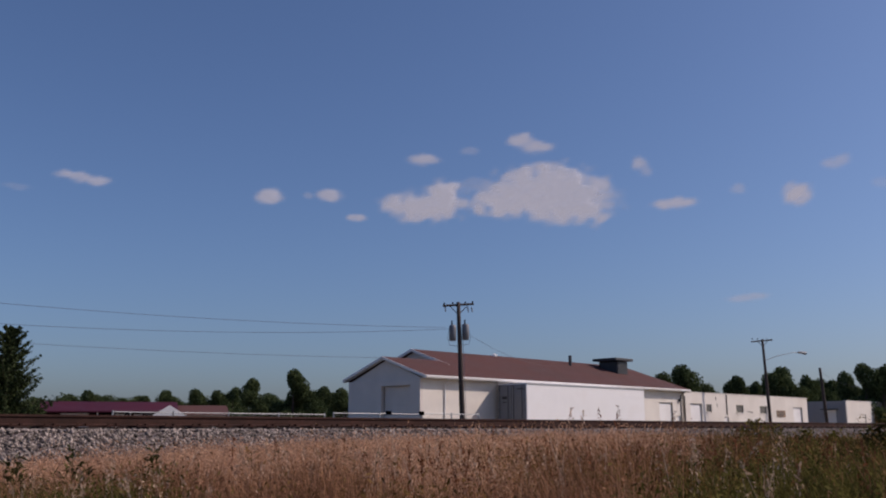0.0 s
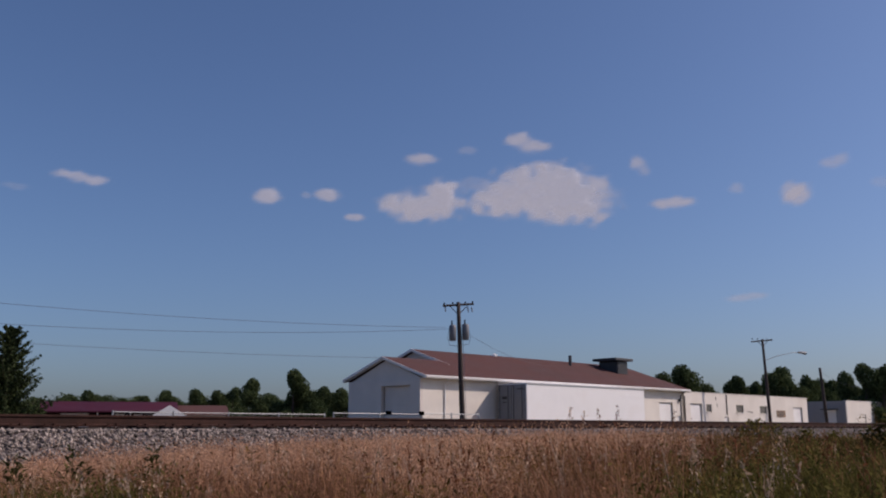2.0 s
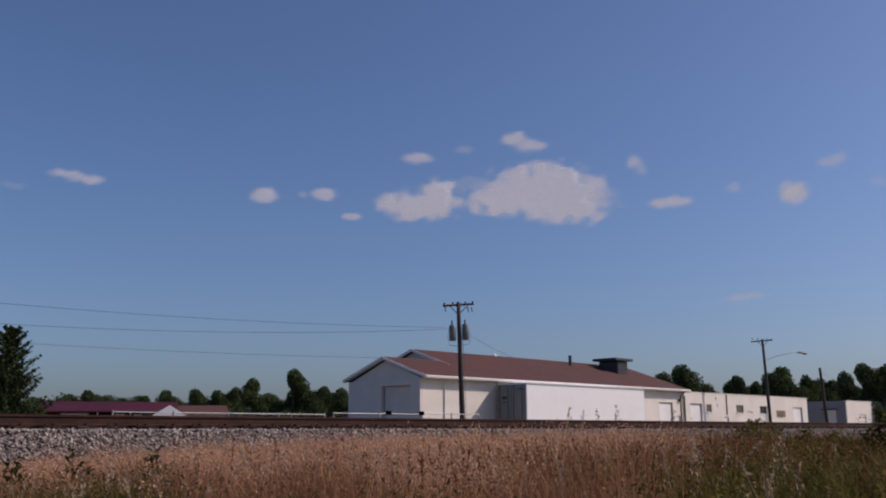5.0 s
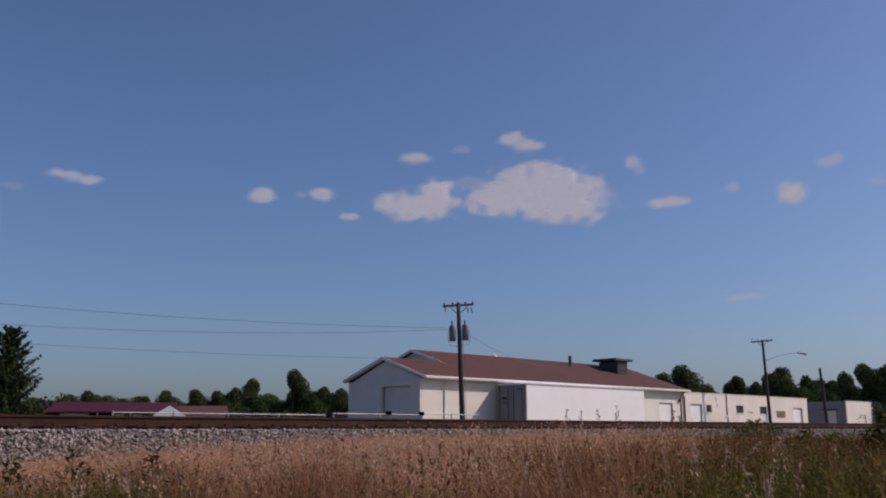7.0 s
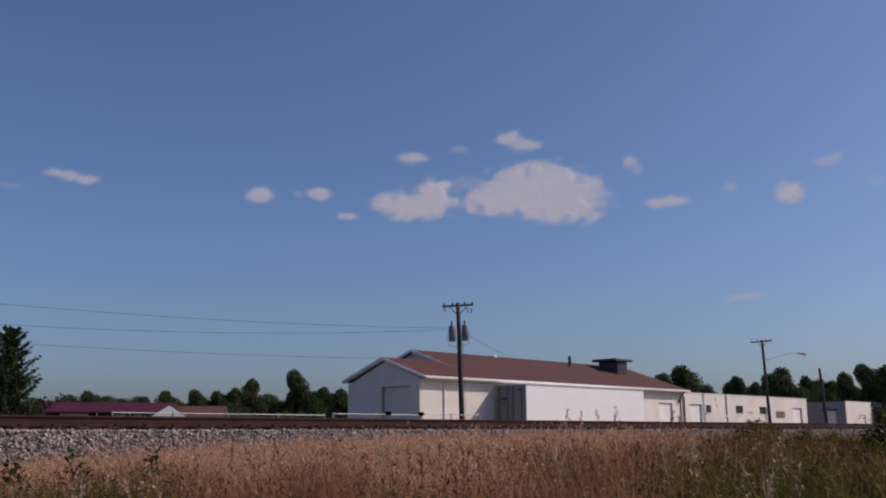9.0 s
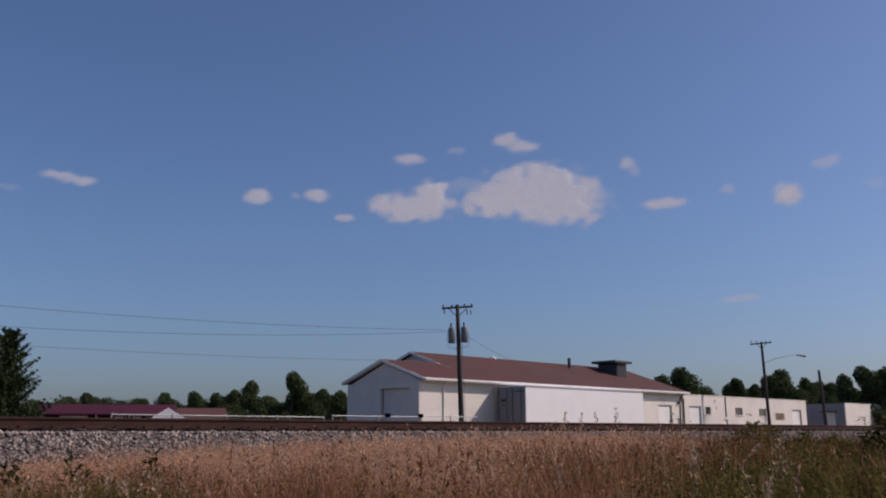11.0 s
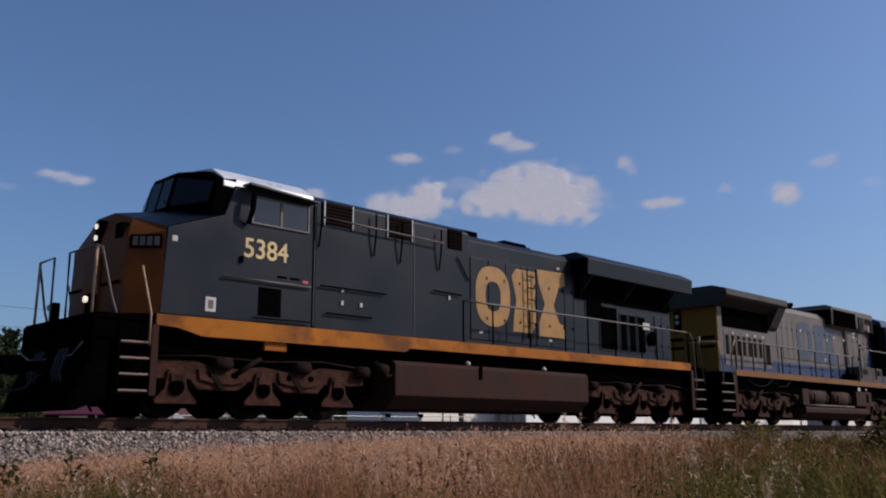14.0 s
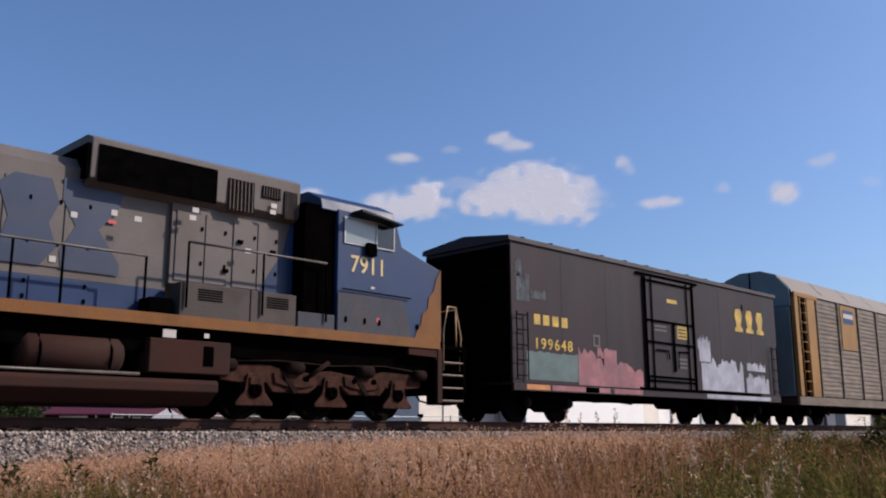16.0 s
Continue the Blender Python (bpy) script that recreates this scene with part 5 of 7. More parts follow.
def build_tall_stalks():
    """Single tall stalks that lean over in the wind."""
    rng = np.random.RandomState(33)
    for i, (b, r, h, m, lean) in enumerate([(52.5, 11.0, 0.98, SEED, 9.0), (53.4, 11.4, 0.93, SEED, 7.0), (55.6, 12.0, 0.98, RUST_SEED, 6.0), (54.9, 11.6, 0.94, RUST_SEED, 5.0), (47.8, 10.4, 0.83, RUST_SEED, 4.0), (46.9, 10.8, 0.80, SEED, 4.0),
                                            (39.2, 9.5, 0.74, RUST_SEED, 3.0), (49.5, 7.6, 0.66, SEED, 5.0), (51.4, 7.2, 0.62, SEED, 5.0), (56.8, 7.8, 0.66, SEED, 5.0), (43.0, 8.0, 0.62, SEED, 4.0), (58.5, 13.0, 0.86, RUST_SEED, 4.0)]):
        V = plume(rng, (0, 0, -0.03), h, 0.42, 46, 0.034, 0.017, (rng.randn() * 0.05, rng.randn() * 0.05))
        ob = quads("tall_grass_stalk", V, m)
        x, y, z = spot(b, r)
        ob.matrix_world = pose(x, y, z)
        tagged(ob, "tall pale seeding grass stalk leaning in the wind" if m is SEED else "tall rusty seeding stalk leaning in the wind", "grass", "tall grass stalks")
        SWAY.append((ob, lean, i))
    for i in range(84):
        b, r = 31 + 38 * rng.rand(), 6.4 + 5.2 * rng.rand()
        m = RUST_SEED if rng.rand() < 0.42 else SEED
        x, y, z = spot(b, r)
        h = max(0.35, EYE[2] - (0.030 * rng.rand()) * r - z)
        ob = quads("tall_grass_stalk", plume(rng, (0, 0, -0.03), h, 0.45, 60, 0.022, 0.015, (rng.randn() * 0.14 - 0.05, rng.randn() * 0.14)), m)
        ob.matrix_world = pose(x, y, z)
        tagged(ob, "tall pale seeding grass stalk leaning in the wind" if m is SEED else "tall rusty seeding stalk leaning in the wind", "grass", "tall grass stalks")
        if i % 2:
            SWAY.append((ob, 3.0, i))


build_grass()
build_foliage()
build_seed_heads()
build_weeds()
build_tall_stalks()


# ---- the train ----
SPEED = 15.296          # metres a second
TRAIN, WHEELS = [], []   # (vehicle, x at 14 s), (wheelset, x in its vehicle, radius)


class Veh:
    """A vehicle whose parts are given by their place along the track at 14 s."""

    def __init__(self, name, x0, label, category):
        self.o, self.x0 = empty(name, pose(x0, 0, 0), label, category), x0
        TRAIN.append((self.o, x0))

    def box(self, name, x0, x1, y0, y1, z0, z1, m, bevel=0.0, label="", parent=None):
        return part(name, box(x0 - self.x0, x1 - self.x0, y0, y1, z0, z1, bevel), m, parent or self.o, label)

    def side(self, name, x0, x1, z0, z1, y, m, proud=0.012, bevel=0.0, label="", parent=None):
        """A plate proud of the side that faces -y."""
        return self.box(name, x0, x1, y - proud, y - 0.002, z0, z1, m, bevel, label, parent)

    def xz(self, name, pts, y0, y1, m, bevel=0.0, label="", parent=None):
        return part(name, prism([(x - self.x0, z) for x, z in pts], "y", y0, y1, bevel), m, parent or self.o, label)

    def yz(self, name, pts, x0, x1, m, bevel=0.0, label="", parent=None):
        return part(name, prism(pts, "x", x0 - self.x0, x1 - self.x0, bevel), m, parent or self.o, label)

    def bar(self, name, pts, r, m, label="", parent=None, sides=6):
        return part(name, tube([(x - self.x0, y, z) for x, y, z in pts], r, sides), m, parent or self.o, label, True)

    def drum(self, name, profile, at, axis, m, label="", parent=None, sides=20):
        return part(name, lathe(profile, (at[0] - self.x0, at[1], at[2]), axis, sides), m, parent or self.o, label, True)

    def text(self, body, x, z, y, size, m, label, spacing=1.0, x_scale=1.0):
        return lettering("lettering", body, size, m, Matrix.Translation((x - self.x0, y, z)) @ FACING, self.o, label, spacing, x_scale)

    def wheelset(self, x, r):
        """Two wheels on an axle, turning as the vehicle rolls."""
        bm = lathe([(0.09, -0.72), (0.09, 0.72)], (0, 0, 0), "y", 10)
        for s in (-1, 1):
            prof = [(0.12, 0.83), (0.20, 0.80), (r - 0.13, 0.755), (r - 0.10, 0.80), (r - 0.005, 0.80), (r, 0.70), (r + 0.03, 0.685), (r + 0.03, 0.66), (r - 0.1, 0.66), (0.2, 0.70), (0.12, 0.68)]
            lathe([(a, b * s) for a, b in prof], (0, 0, 0), "y", 28, bm)
            for k in range(3):
                c, sn = math.cos(k * 2.094) * 0.2, math.sin(k * 2.094) * 0.2
                lathe([(0.035, 0.78 * s), (0.035, 0.80 * s)], (c, 0, sn), "y", 6, bm)
        w = part("wheelset", bm, WHEEL, self.o, "worn steel wheels on an axle")
        w.location = (x - self.x0, 0, r)
        WHEELS.append((w, x - self.x0, r))

    def truck6(self, xs, r=0.53):
        """A three-axle locomotive truck: cast side frames, springs, journal boxes and brake gear."""
        a, b, c = xs
        for s in (-1, 1):
            y0, y1 = (-1.22, -1.06) if s < 0 else (1.06, 1.22)
            pts = [(a - 0.75, 0.92), (a - 0.4, 1.0), (a + 0.35, 1.02), (a + 0.7, 0.92), (b - 0.5, 0.90), (b, 0.97), (b + 0.5, 0.90), (c - 0.7, 0.92), (c - 0.35, 1.02), (c + 0.4, 1.0), (c + 0.75, 0.92),
                   (c + 0.72, 0.70), (c + 0.30, 0.66), (c - 0.30, 0.66), (c - 0.45, 0.50), (b + 0.52, 0.50), (b + 0.30, 0.64), (b - 0.30, 0.64), (b - 0.52, 0.50), (a + 0.45, 0.50), (a + 0.30, 0.66), (a - 0.30, 0.66), (a - 0.72, 0.70)]
            f = self.xz("truck_frame", pts, y0, y1, TRUCK_LIGHT, 0.02, "dusty cast truck frame")
            o = s * 1.23
            for x in xs:
                self.box("journal_box", x - 0.13, x + 0.13, min(o + s * 0.05, o + s * 0.09), max(o + s * 0.05, o + s * 0.09), 0.62, 0.78, TRUCK_LIGHT, 0.02, parent=f)
                self.drum("bearing_cap", [(0.145, 0), (0.145, s * 0.03), (0.11, s * 0.03), (0.11, s * 0.055), (0.05, s * 0.055), (0.05, s * 0.03), (0.02, s * 0.03)], (x, s * 1.285, 0.53), "y", BLACK, parent=f, sides=14)
                self.xz("pedestal", [(x - 0.16, 0.84), (x + 0.16, 0.84), (x + 0.22, 0.50), (x + 0.41, 0.30), (x + 0.40, 0.24), (x - 0.40, 0.24), (x - 0.41, 0.30), (x - 0.22, 0.50)], min(o, o + s * 0.05), max(o, o + s * 0.05), TRUCK_LIGHT, 0.015, parent=f)
                for k in (-0.27, 0.27):
                    self.drum("spring", [(0.07, 0), (0.09, 0.04), (0.06, 0.08), (0.09, 0.12), (0.06, 0.16), (0.09, 0.20), (0.06, 0.24), (0.09, 0.28), (0.07, 0.32)], (x + k, s * 1.16, 0.36), "z", BLACK, parent=f, sides=10)
            for x0, x1 in ((a + 0.42, b - 0.34), (b + 0.34, c - 0.42)):
                self.xz("frame_casting", [(x0, 0.88), (x1, 0.90), (x1 - 0.05, 0.66), (x1 - 0.3, 0.60), (x0 + 0.3, 0.62), (x0 + 0.04, 0.68)], min(o, o + s * 0.035), max(o, o + s * 0.035), TRUCK_LIGHT, 0.012, parent=f)
                for k in (0.25, 0.75):
                    self.drum("casting_hole", [(0.06, 0), (0.06, s * 0.008)], (x0 + (x1 - x0) * k, s * 1.266, 0.78), "y", BLACK, parent=f, sides=10)
            for x in (a + 0.9, c - 0.9):
                self.drum("brake_cylinder", [(0.06, -0.2), (0.12, -0.16), (0.12, 0.14), (0.05, 0.2)], (x, s * 1.30, 0.98), "x", TRUCK, parent=f, sides=14)
                self.xz("brake_lever", [(x - 0.3, 0.86), (x - 0.2, 0.9), (x + 0.1, 0.52), (x, 0.48)], min(o, o + s * 0.05), max(o, o + s * 0.05), TRUCK, parent=f)
                self.drum("pin", [(0.05, 0), (0.05, s * 0.05)], (x + 0.25, s * 1.225, 0.78), "y", BLACK, parent=f, sides=10)
            self.bar("brake_pipe", [(a - 0.6, s * 1.27, 1.04), (a + 0.5, s * 1.29, 1.10), (b, s * 1.29, 1.06), (c - 0.4, s * 1.29, 1.12), (c + 0.6, s * 1.27, 1.04)], 0.018, TRUCK, parent=f)
            self.bar("damper", [(b - 0.1, s * 1.3, 1.12), (b - 0.55, s * 1.3, 0.84)], 0.05, TRUCK, parent=f, sides=8)
            for x in (a - 0.62, c + 0.62):
                self.drum("end_cylinder", [(0.06, -0.17), (0.12, -0.14), (0.12, 0.14), (0.09, 0.17)], (x, s * 1.28, 0.97), "x", TRUCK, parent=f, sides=14)
            self.bar("sand_pipe", [(a - 0.75, s * 1.0, 1.1), (a - 0.72, s * 0.95, 0.5), (a - 0.55, s * 0.8, 0.14)], 0.025, BLACK, parent=f)
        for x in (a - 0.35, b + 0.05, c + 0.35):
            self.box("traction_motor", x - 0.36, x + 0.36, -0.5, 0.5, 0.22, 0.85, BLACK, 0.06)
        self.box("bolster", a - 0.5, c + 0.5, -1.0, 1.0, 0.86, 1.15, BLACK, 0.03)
        for x in xs:
            self.wheelset(x, r)

    def truck4(self, x, r=0.46):
        """A two-axle freight truck."""
        for s in (-1, 1):
            y0, y1 = (-1.14, -1.0) if s < 0 else (1.0, 1.14)
            pts = [(x - 1.02, 0.62), (x - 0.7, 0.66), (x - 0.35, 0.84), (x + 0.35, 0.84), (x + 0.7, 0.66), (x + 1.02, 0.62), (x + 1.02, 0.46), (x + 0.7, 0.40), (x + 0.42, 0.24), (x - 0.42, 0.24), (x - 0.7, 0.40), (x - 1.02, 0.46)]
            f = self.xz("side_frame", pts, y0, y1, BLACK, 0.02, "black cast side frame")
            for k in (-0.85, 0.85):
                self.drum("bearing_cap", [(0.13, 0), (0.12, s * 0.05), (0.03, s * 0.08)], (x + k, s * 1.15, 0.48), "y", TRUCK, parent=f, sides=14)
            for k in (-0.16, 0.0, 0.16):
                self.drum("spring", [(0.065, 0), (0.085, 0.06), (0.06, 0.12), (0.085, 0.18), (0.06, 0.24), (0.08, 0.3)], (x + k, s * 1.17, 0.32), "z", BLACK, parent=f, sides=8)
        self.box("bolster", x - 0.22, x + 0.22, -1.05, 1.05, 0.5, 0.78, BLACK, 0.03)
        for k in (-0.85, 0.85):
            self.wheelset(x + k, r)

    def coupler(self, x, d):
        """A knuckle coupler that reaches from x in direction d, with its air hose."""
        c = self.box("coupler", min(x, x + d * 0.7), max(x, x + d * 0.7), -0.08, 0.08, 0.78, 0.95, BLACK, 0.02, "black knuckle coupler")
        e = x + d * 0.82
        self.xz("knuckle", [(e - d * 0.2, 0.70), (e + d * 0.06, 0.72), (e + d * 0.1, 0.86), (e + d * 0.06, 1.02), (e - d * 0.2, 1.04)], -0.17, 0.15, BLACK, 0.03, parent=c)
        self.bar("air_hose", [(x, 0.3, 0.85), (x + d * 0.35, 0.32, 0.5), (x + d * 0.75, 0.28, 0.42)], 0.025, RUBBER, parent=c)

    def steps(self, x0, x1, z_deck, m_edge, m_plate):
        """Corner steps: four treads between side plates."""
        for s in (-1, 1):
            y0, y1 = sorted((s * 1.12, s * 1.5))
            st = self.box("step_well", x0, x1, min(s * 1.0, s * 1.1), max(s * 1.0, s * 1.1), 0.35, z_deck, BLACK, 0.0, "dark step well")
            for i in range(4):
                z = 0.42 + i * (z_deck - 0.42) / 4
                self.box("tread", x0 + 0.02, x1 - 0.02, y0, y1, z, z + 0.035, m_edge, 0.008, parent=st)
            for x in (x0, x1):
                self.box("step_side", x - 0.02, x + 0.02, y0, y1 - 0.001, 0.36, z_deck, m_plate, 0.0, parent=st)

    def rail_run(self, xs, y, z0, z1, m, label="handrail on upright posts"):
        h = self.bar("handrail", [(x, y, z1) for x in xs], 0.024, m, label)
        for x in xs:
            self.bar("handrail_post", [(x, y, z0), (x, y, z1)], 0.022, BLACK, parent=h)
        return h


def door_row(v, xs, z0, z1, y, m, latch=BLACK):
    """Access doors side by side, each with its seams and latches."""
    for a, b in zip(xs, xs[1:]):
        d = v.side("access_door", a + 0.012, b - 0.012, z0, z1, y, m, 0.022, 0.006)
        for z in (z0 + (z1 - z0) * 0.25, z0 + (z1 - z0) * 0.75):
            v.side("latch", b - 0.09, b - 0.05, z, z + 0.07, y - 0.022, latch, 0.02, parent=d)


def ring(v, x0, x1, z0, z1, wide, y, m, label):
    """A plain closed oval band."""
    bm = bmesh.new()
    cx, cz, rx, rz = (x0 + x1) / 2 - v.x0, (z0 + z1) / 2, (x1 - x0) / 2, (z1 - z0) / 2
    k = 36
    rows = []
    for yy in (y, y - 0.008):
        for f in (0, 1):
            rows.append([bm.verts.new((cx + (rx - f * wide) * math.copysign(abs(math.cos(t)) ** 0.8, math.cos(t)), yy, cz + (rz - f * wide * 1.05) * math.copysign(abs(math.sin(t)) ** 0.8, math.sin(t))))
                         for t in [2 * math.pi * i / k for i in range(k)]])
    o0, i0, o1, i1 = rows
    for i in range(k):
        j = (i + 1) % k
        for a, b in ((o1, i1), (o0, o1), (i1, i0)):
            bm.faces.new((a[i], a[j], b[j], b[i]))
    return part("emblem_band", bm, m, v.o, label)


def ragged(v, name, x0, x1, z0, z1, y, m, seed, rise, label, tilt=0.0):
    """A patch of sprayed paint with an uneven upper edge."""
    rng = random.Random(seed)
    k = 22
    top = []
    for i in range(k + 1):
        x = x0 + (x1 - x0) * i / k
        top.append((x, z1 - rise * rng.random() * (0.4 + 0.6 * noise.noise((x * 2.1, seed, 0)) ** 2 * 4) + tilt * (i / k - 0.5)))
    return v.xz(name, [(x0, z0), (x1, z0)] + [(x, max(z, z0 + 0.03)) for x, z in top[::-1]], y - 0.005, y - 0.001, m, 0.0, label)


def lead_locomotive():
    v = Veh("locomotive", 5.6, "dark blue diesel freight locomotive with a yellow sill stripe", "locomotive")
    Y = -1.5
    # frame and sill
    v.box("frame", 7.5, 25.1, -1.3, 1.3, 1.12, 1.66, BLACK, 0.02)
    v.box("deck", 6.46, 26.1, -1.48, 1.48, 1.62, 1.70, BLACK)
    for s in (-1, 1):
        y0, y1 = sorted((s * 1.485, s * 1.53))
        v.xz("sill_stripe", [(7.5, 1.75), (25.12, 1.80), (25.12, 1.58), (13.4, 1.52), (13.3, 1.44), (8.4, 1.42), (7.9, 1.54), (7.5, 1.56)], y0, y1, YELLOW, 0.0, "worn yellow side sill stripe")
    v.box("sill_bracket", 9.75, 10.25, -1.46, -1.40, 1.26, 1.46, YELLOW, 0.01)
    # wide nose and cab
    nose_side = [(7.55, 1.76), (7.62, 3.30), (8.74, 3.70), (8.96, 4.30), (10.78, 4.32), (10.78, 1.76)]
    v.xz("cab_body", nose_side, -1.5, 1.5, NAVY, 0.02, "dark blue cab side")
    bm = bmesh.new()
    def both(*half):
        return [*half, *[(x, -y, z) for x, y, z in half[::-1]]]

    low = both((7.57, -1.5, 1.76), (7.06, -1.08, 1.76), (7.0, -0.35, 1.76))
    mid = both((7.60, -1.5, 3.22), (7.10, -1.08, 3.10), (7.04, -0.35, 3.14))
    top = both((7.62, -1.48, 3.31), (7.27, -0.86, 3.50), (7.18, -0.35, 3.66))
    back = both((8.72, -1.48, 3.71), (8.34, -0.86, 3.80), (8.16, -0.35, 3.86))
    rows = [[bm.verts.new((x - v.x0, y, z)) for x, y, z in r] for r in (low, mid, top)]
    for a, b in zip(rows, rows[1:]):
        for i in range(5):
            bm.faces.new((a[i], a[i + 1], b[i + 1], b[i]))
    nose = part("nose", bm, ORANGE, v.o, "orange-yellow wide nose")
    bm = bmesh.new()
    rows = [[bm.verts.new((x - v.x0, y, z + 0.004)) for x, y, z in r] for r in (top, back)]
    for i in range(5):
        bm.faces.new((rows[0][i], rows[0][i + 1], rows[1][i + 1], rows[1][i]))
    part("nose_top", bm, NAVY, v.o, "dark blue nose top")
    v.box("nose_door", 6.96, 7.03, -0.32, 0.32, 1.8, 2.9, ORANGE, 0.02, "nose door", nose)
    v.box("headlight_housing", 7.0, 7.4, -0.15, 0.05, 3.10, 3.55, BLACK, 0.03, parent=nose)
    for z in (3.22, 3.43):
        v.drum("headlight", [(0.044, 0), (0.052, -0.03), (0.036, -0.035)], (7.0, -0.05, z), "x", LAMP, "lit headlight", nose, 14)
    v.box("nose_hatch", 7.06, 7.4, -0.90, -0.64, 3.12, 3.40, SHADE, 0.02, parent=nose)
    for s in (-1, 1):
        turn = Matrix.Translation((7.335 - v.x0, s * 1.305, 3.02)) @ Matrix.Rotation(radians(-45 * s), 4, "Z")
        nb = part("number_board", box(-0.035, 0.02, -0.28, 0.28, -0.12, 0.12, 0.01), SHADE, v.o, "dark lit number board")
        nb.data.transform(turn)
        for k in range(4):
            bar = part("board_bar", box(-0.044, -0.036, -0.24 + k * 0.125, -0.15 + k * 0.125, -0.08, 0.08), GREY, nb)
            bar.data.transform(turn)
        v.drum("ditch_light", [(0.05, 0), (0.06, -0.05), (0.045, -0.06)], (6.60, s * 0.75, 1.98), "x", LAMP if s < 0 else GALV, "ditch light", None, 14)
        v.box("ditch_light_stand", 6.60, 6.74, s * 0.75 - 0.09, s * 0.75 + 0.09, 1.70, 2.08, BLACK, 0.02)
    v.box("nose_seam", 7.0, 7.04, -1.0, 1.0, 2.30, 2.34, BLACK, parent=nose)
    # windscreen and roof
    # pale colour stands for the sky's sheen on the roof
    v.yz("roof", [(-1.46, 4.26), (-1.42, 4.44), (-1.0, 4.70), (-0.4, 4.78), (0.4, 4.78), (1.0, 4.70), (1.42, 4.44), (1.46, 4.26)], 8.72, 10.82, ROOFSHEEN, 0.02, "cab roof painted pale for its sky sheen")
    bm = bmesh.new()

    def screen(y, z, out=0.0):
        """A point on the windscreen, whose middle stands forward of its swept-back sides."""
        return (8.48 - 0.38 * min(1.0, (1.47 - abs(y)) / 1.0) + 0.24 * (z - 3.74) - out - v.x0, y, z)

    ws = [(-1.47, 3.72), (-1.43, 4.40), (-1.0, 4.59), (-0.45, 4.64), (0.45, 4.64), (1.0, 4.59), (1.43, 4.40), (1.47, 3.72), (0.45, 3.84), (-0.45, 3.84)]
    a = [bm.verts.new(screen(y, z)) for y, z in ws]
    b = [bm.verts.new((9.0 - v.x0, y, z + (0.0 if z < 4 else 0.035 if z < 4.5 else 0.105 if z < 4.6 else 0.145))) for y, z in ws]
    for f in ((0, 1, 2, 3, 9), (9, 3, 4, 8), (8, 4, 5, 6, 7)):
        bm.faces.new([a[i] for i in f])
    for i in range(10):
        bm.faces.new((a[i], a[(i + 1) % 10], b[(i + 1) % 10], b[i]))
    front = part("windscreen_frame", bm, BLACK, v.o, "black windscreen surround")
    for y0, y1 in ((-1.34, -0.52), (-0.40, -0.04), (0.04, 0.40), (0.52, 1.34)):
        bm = bmesh.new()
        za, zb = (4.34, 4.52) if y0 < -0.5 else (4.52, 4.34) if y0 > 0.5 else (4.54, 4.54)
        c = [(y0, 3.94), (y1, 3.94), (y1, zb), (y0, za)]
        o, q = [bm.verts.new(screen(y, z, 0.022)) for y, z in c], [bm.verts.new(screen(y, z, 0.004)) for y, z in c]
        bm.faces.new(o)
        for i in range(4):
            bm.faces.new((o[i], o[(i + 1) % 4], q[(i + 1) % 4], q[i]))
        part("windscreen", bm, SHADEGLASS, front, "windscreen pane with its shade put into dark glass")
    v.bar("wiper", [(8.12, -0.6, 3.86), (8.16, -0.25, 4.1)], 0.01, BLACK)
    w = v.side("cab_window", 9.36, 9.96, 3.66, 4.14, Y, GLASS, 0.014, label="dark sliding cab window")
    v.side("cab_window", 10.02, 10.62, 3.66, 4.14, Y, GLASS, 0.014)
    for x0, x1, z0, z1 in ((9.32, 10.66, 4.14, 4.17), (9.32, 10.66, 3.63, 3.66), (9.32, 9.355, 3.66, 4.14), (10.625, 10.66, 3.66, 4.14), (9.965, 10.015, 3.66, 4.14)):
        v.side("window_trim", x0, x1, z0, z1, Y, STEEL, 0.03)
    v.xz("sunshade", [(9.1, 4.30), (10.7, 4.22), (10.7, 4.25), (9.1, 4.34)], -1.78, -1.503, NAVY_DARK)
    v.bar("mirror", [(9.22, -1.55, 3.6), (9.22, -1.7, 3.85), (9.24, -1.7, 4.15)], 0.05, BLACK)
    v.text("5384", 9.17, 2.98, -1.503, 0.52, NUMBER, "pale yellow road number", 1.0, 0.98)
    v.side("hatch", 9.54, 10.05, 1.90, 2.44, Y, SHADE, 0.012, 0.004, "dark hatch")
    v.bar("grab_iron", [(8.75, -1.55, 2.55), (10.72, -1.55, 2.55)], 0.018, STEEL)
    v.bar("grab_iron", [(9.4, -1.55, 1.84), (10.72, -1.55, 1.86)], 0.014, BLACK)
    v.side("notice", 8.43, 8.64, 1.88, 2.14, Y, LABEL, 0.006, label="small white notice")
    v.side("notice_bar", 8.48, 8.59, 1.93, 2.09, Y - 0.006, GREY, 0.004)
    v.side("notice", 7.72, 7.82, 3.06, 3.16, Y, LABEL, 0.006)
    v.side("notice", 10.55, 10.68, 2.62, 2.67, Y, REDLABEL, 0.006)
    v.side("door_handle", 9.1, 9.16, 2.85, 2.97, Y, BLACK, 0.04)
    for x in (9.95, 10.25):
        v.side("slot", x, x + 0.22, 2.66, 2.70, Y, BLACK, 0.01)
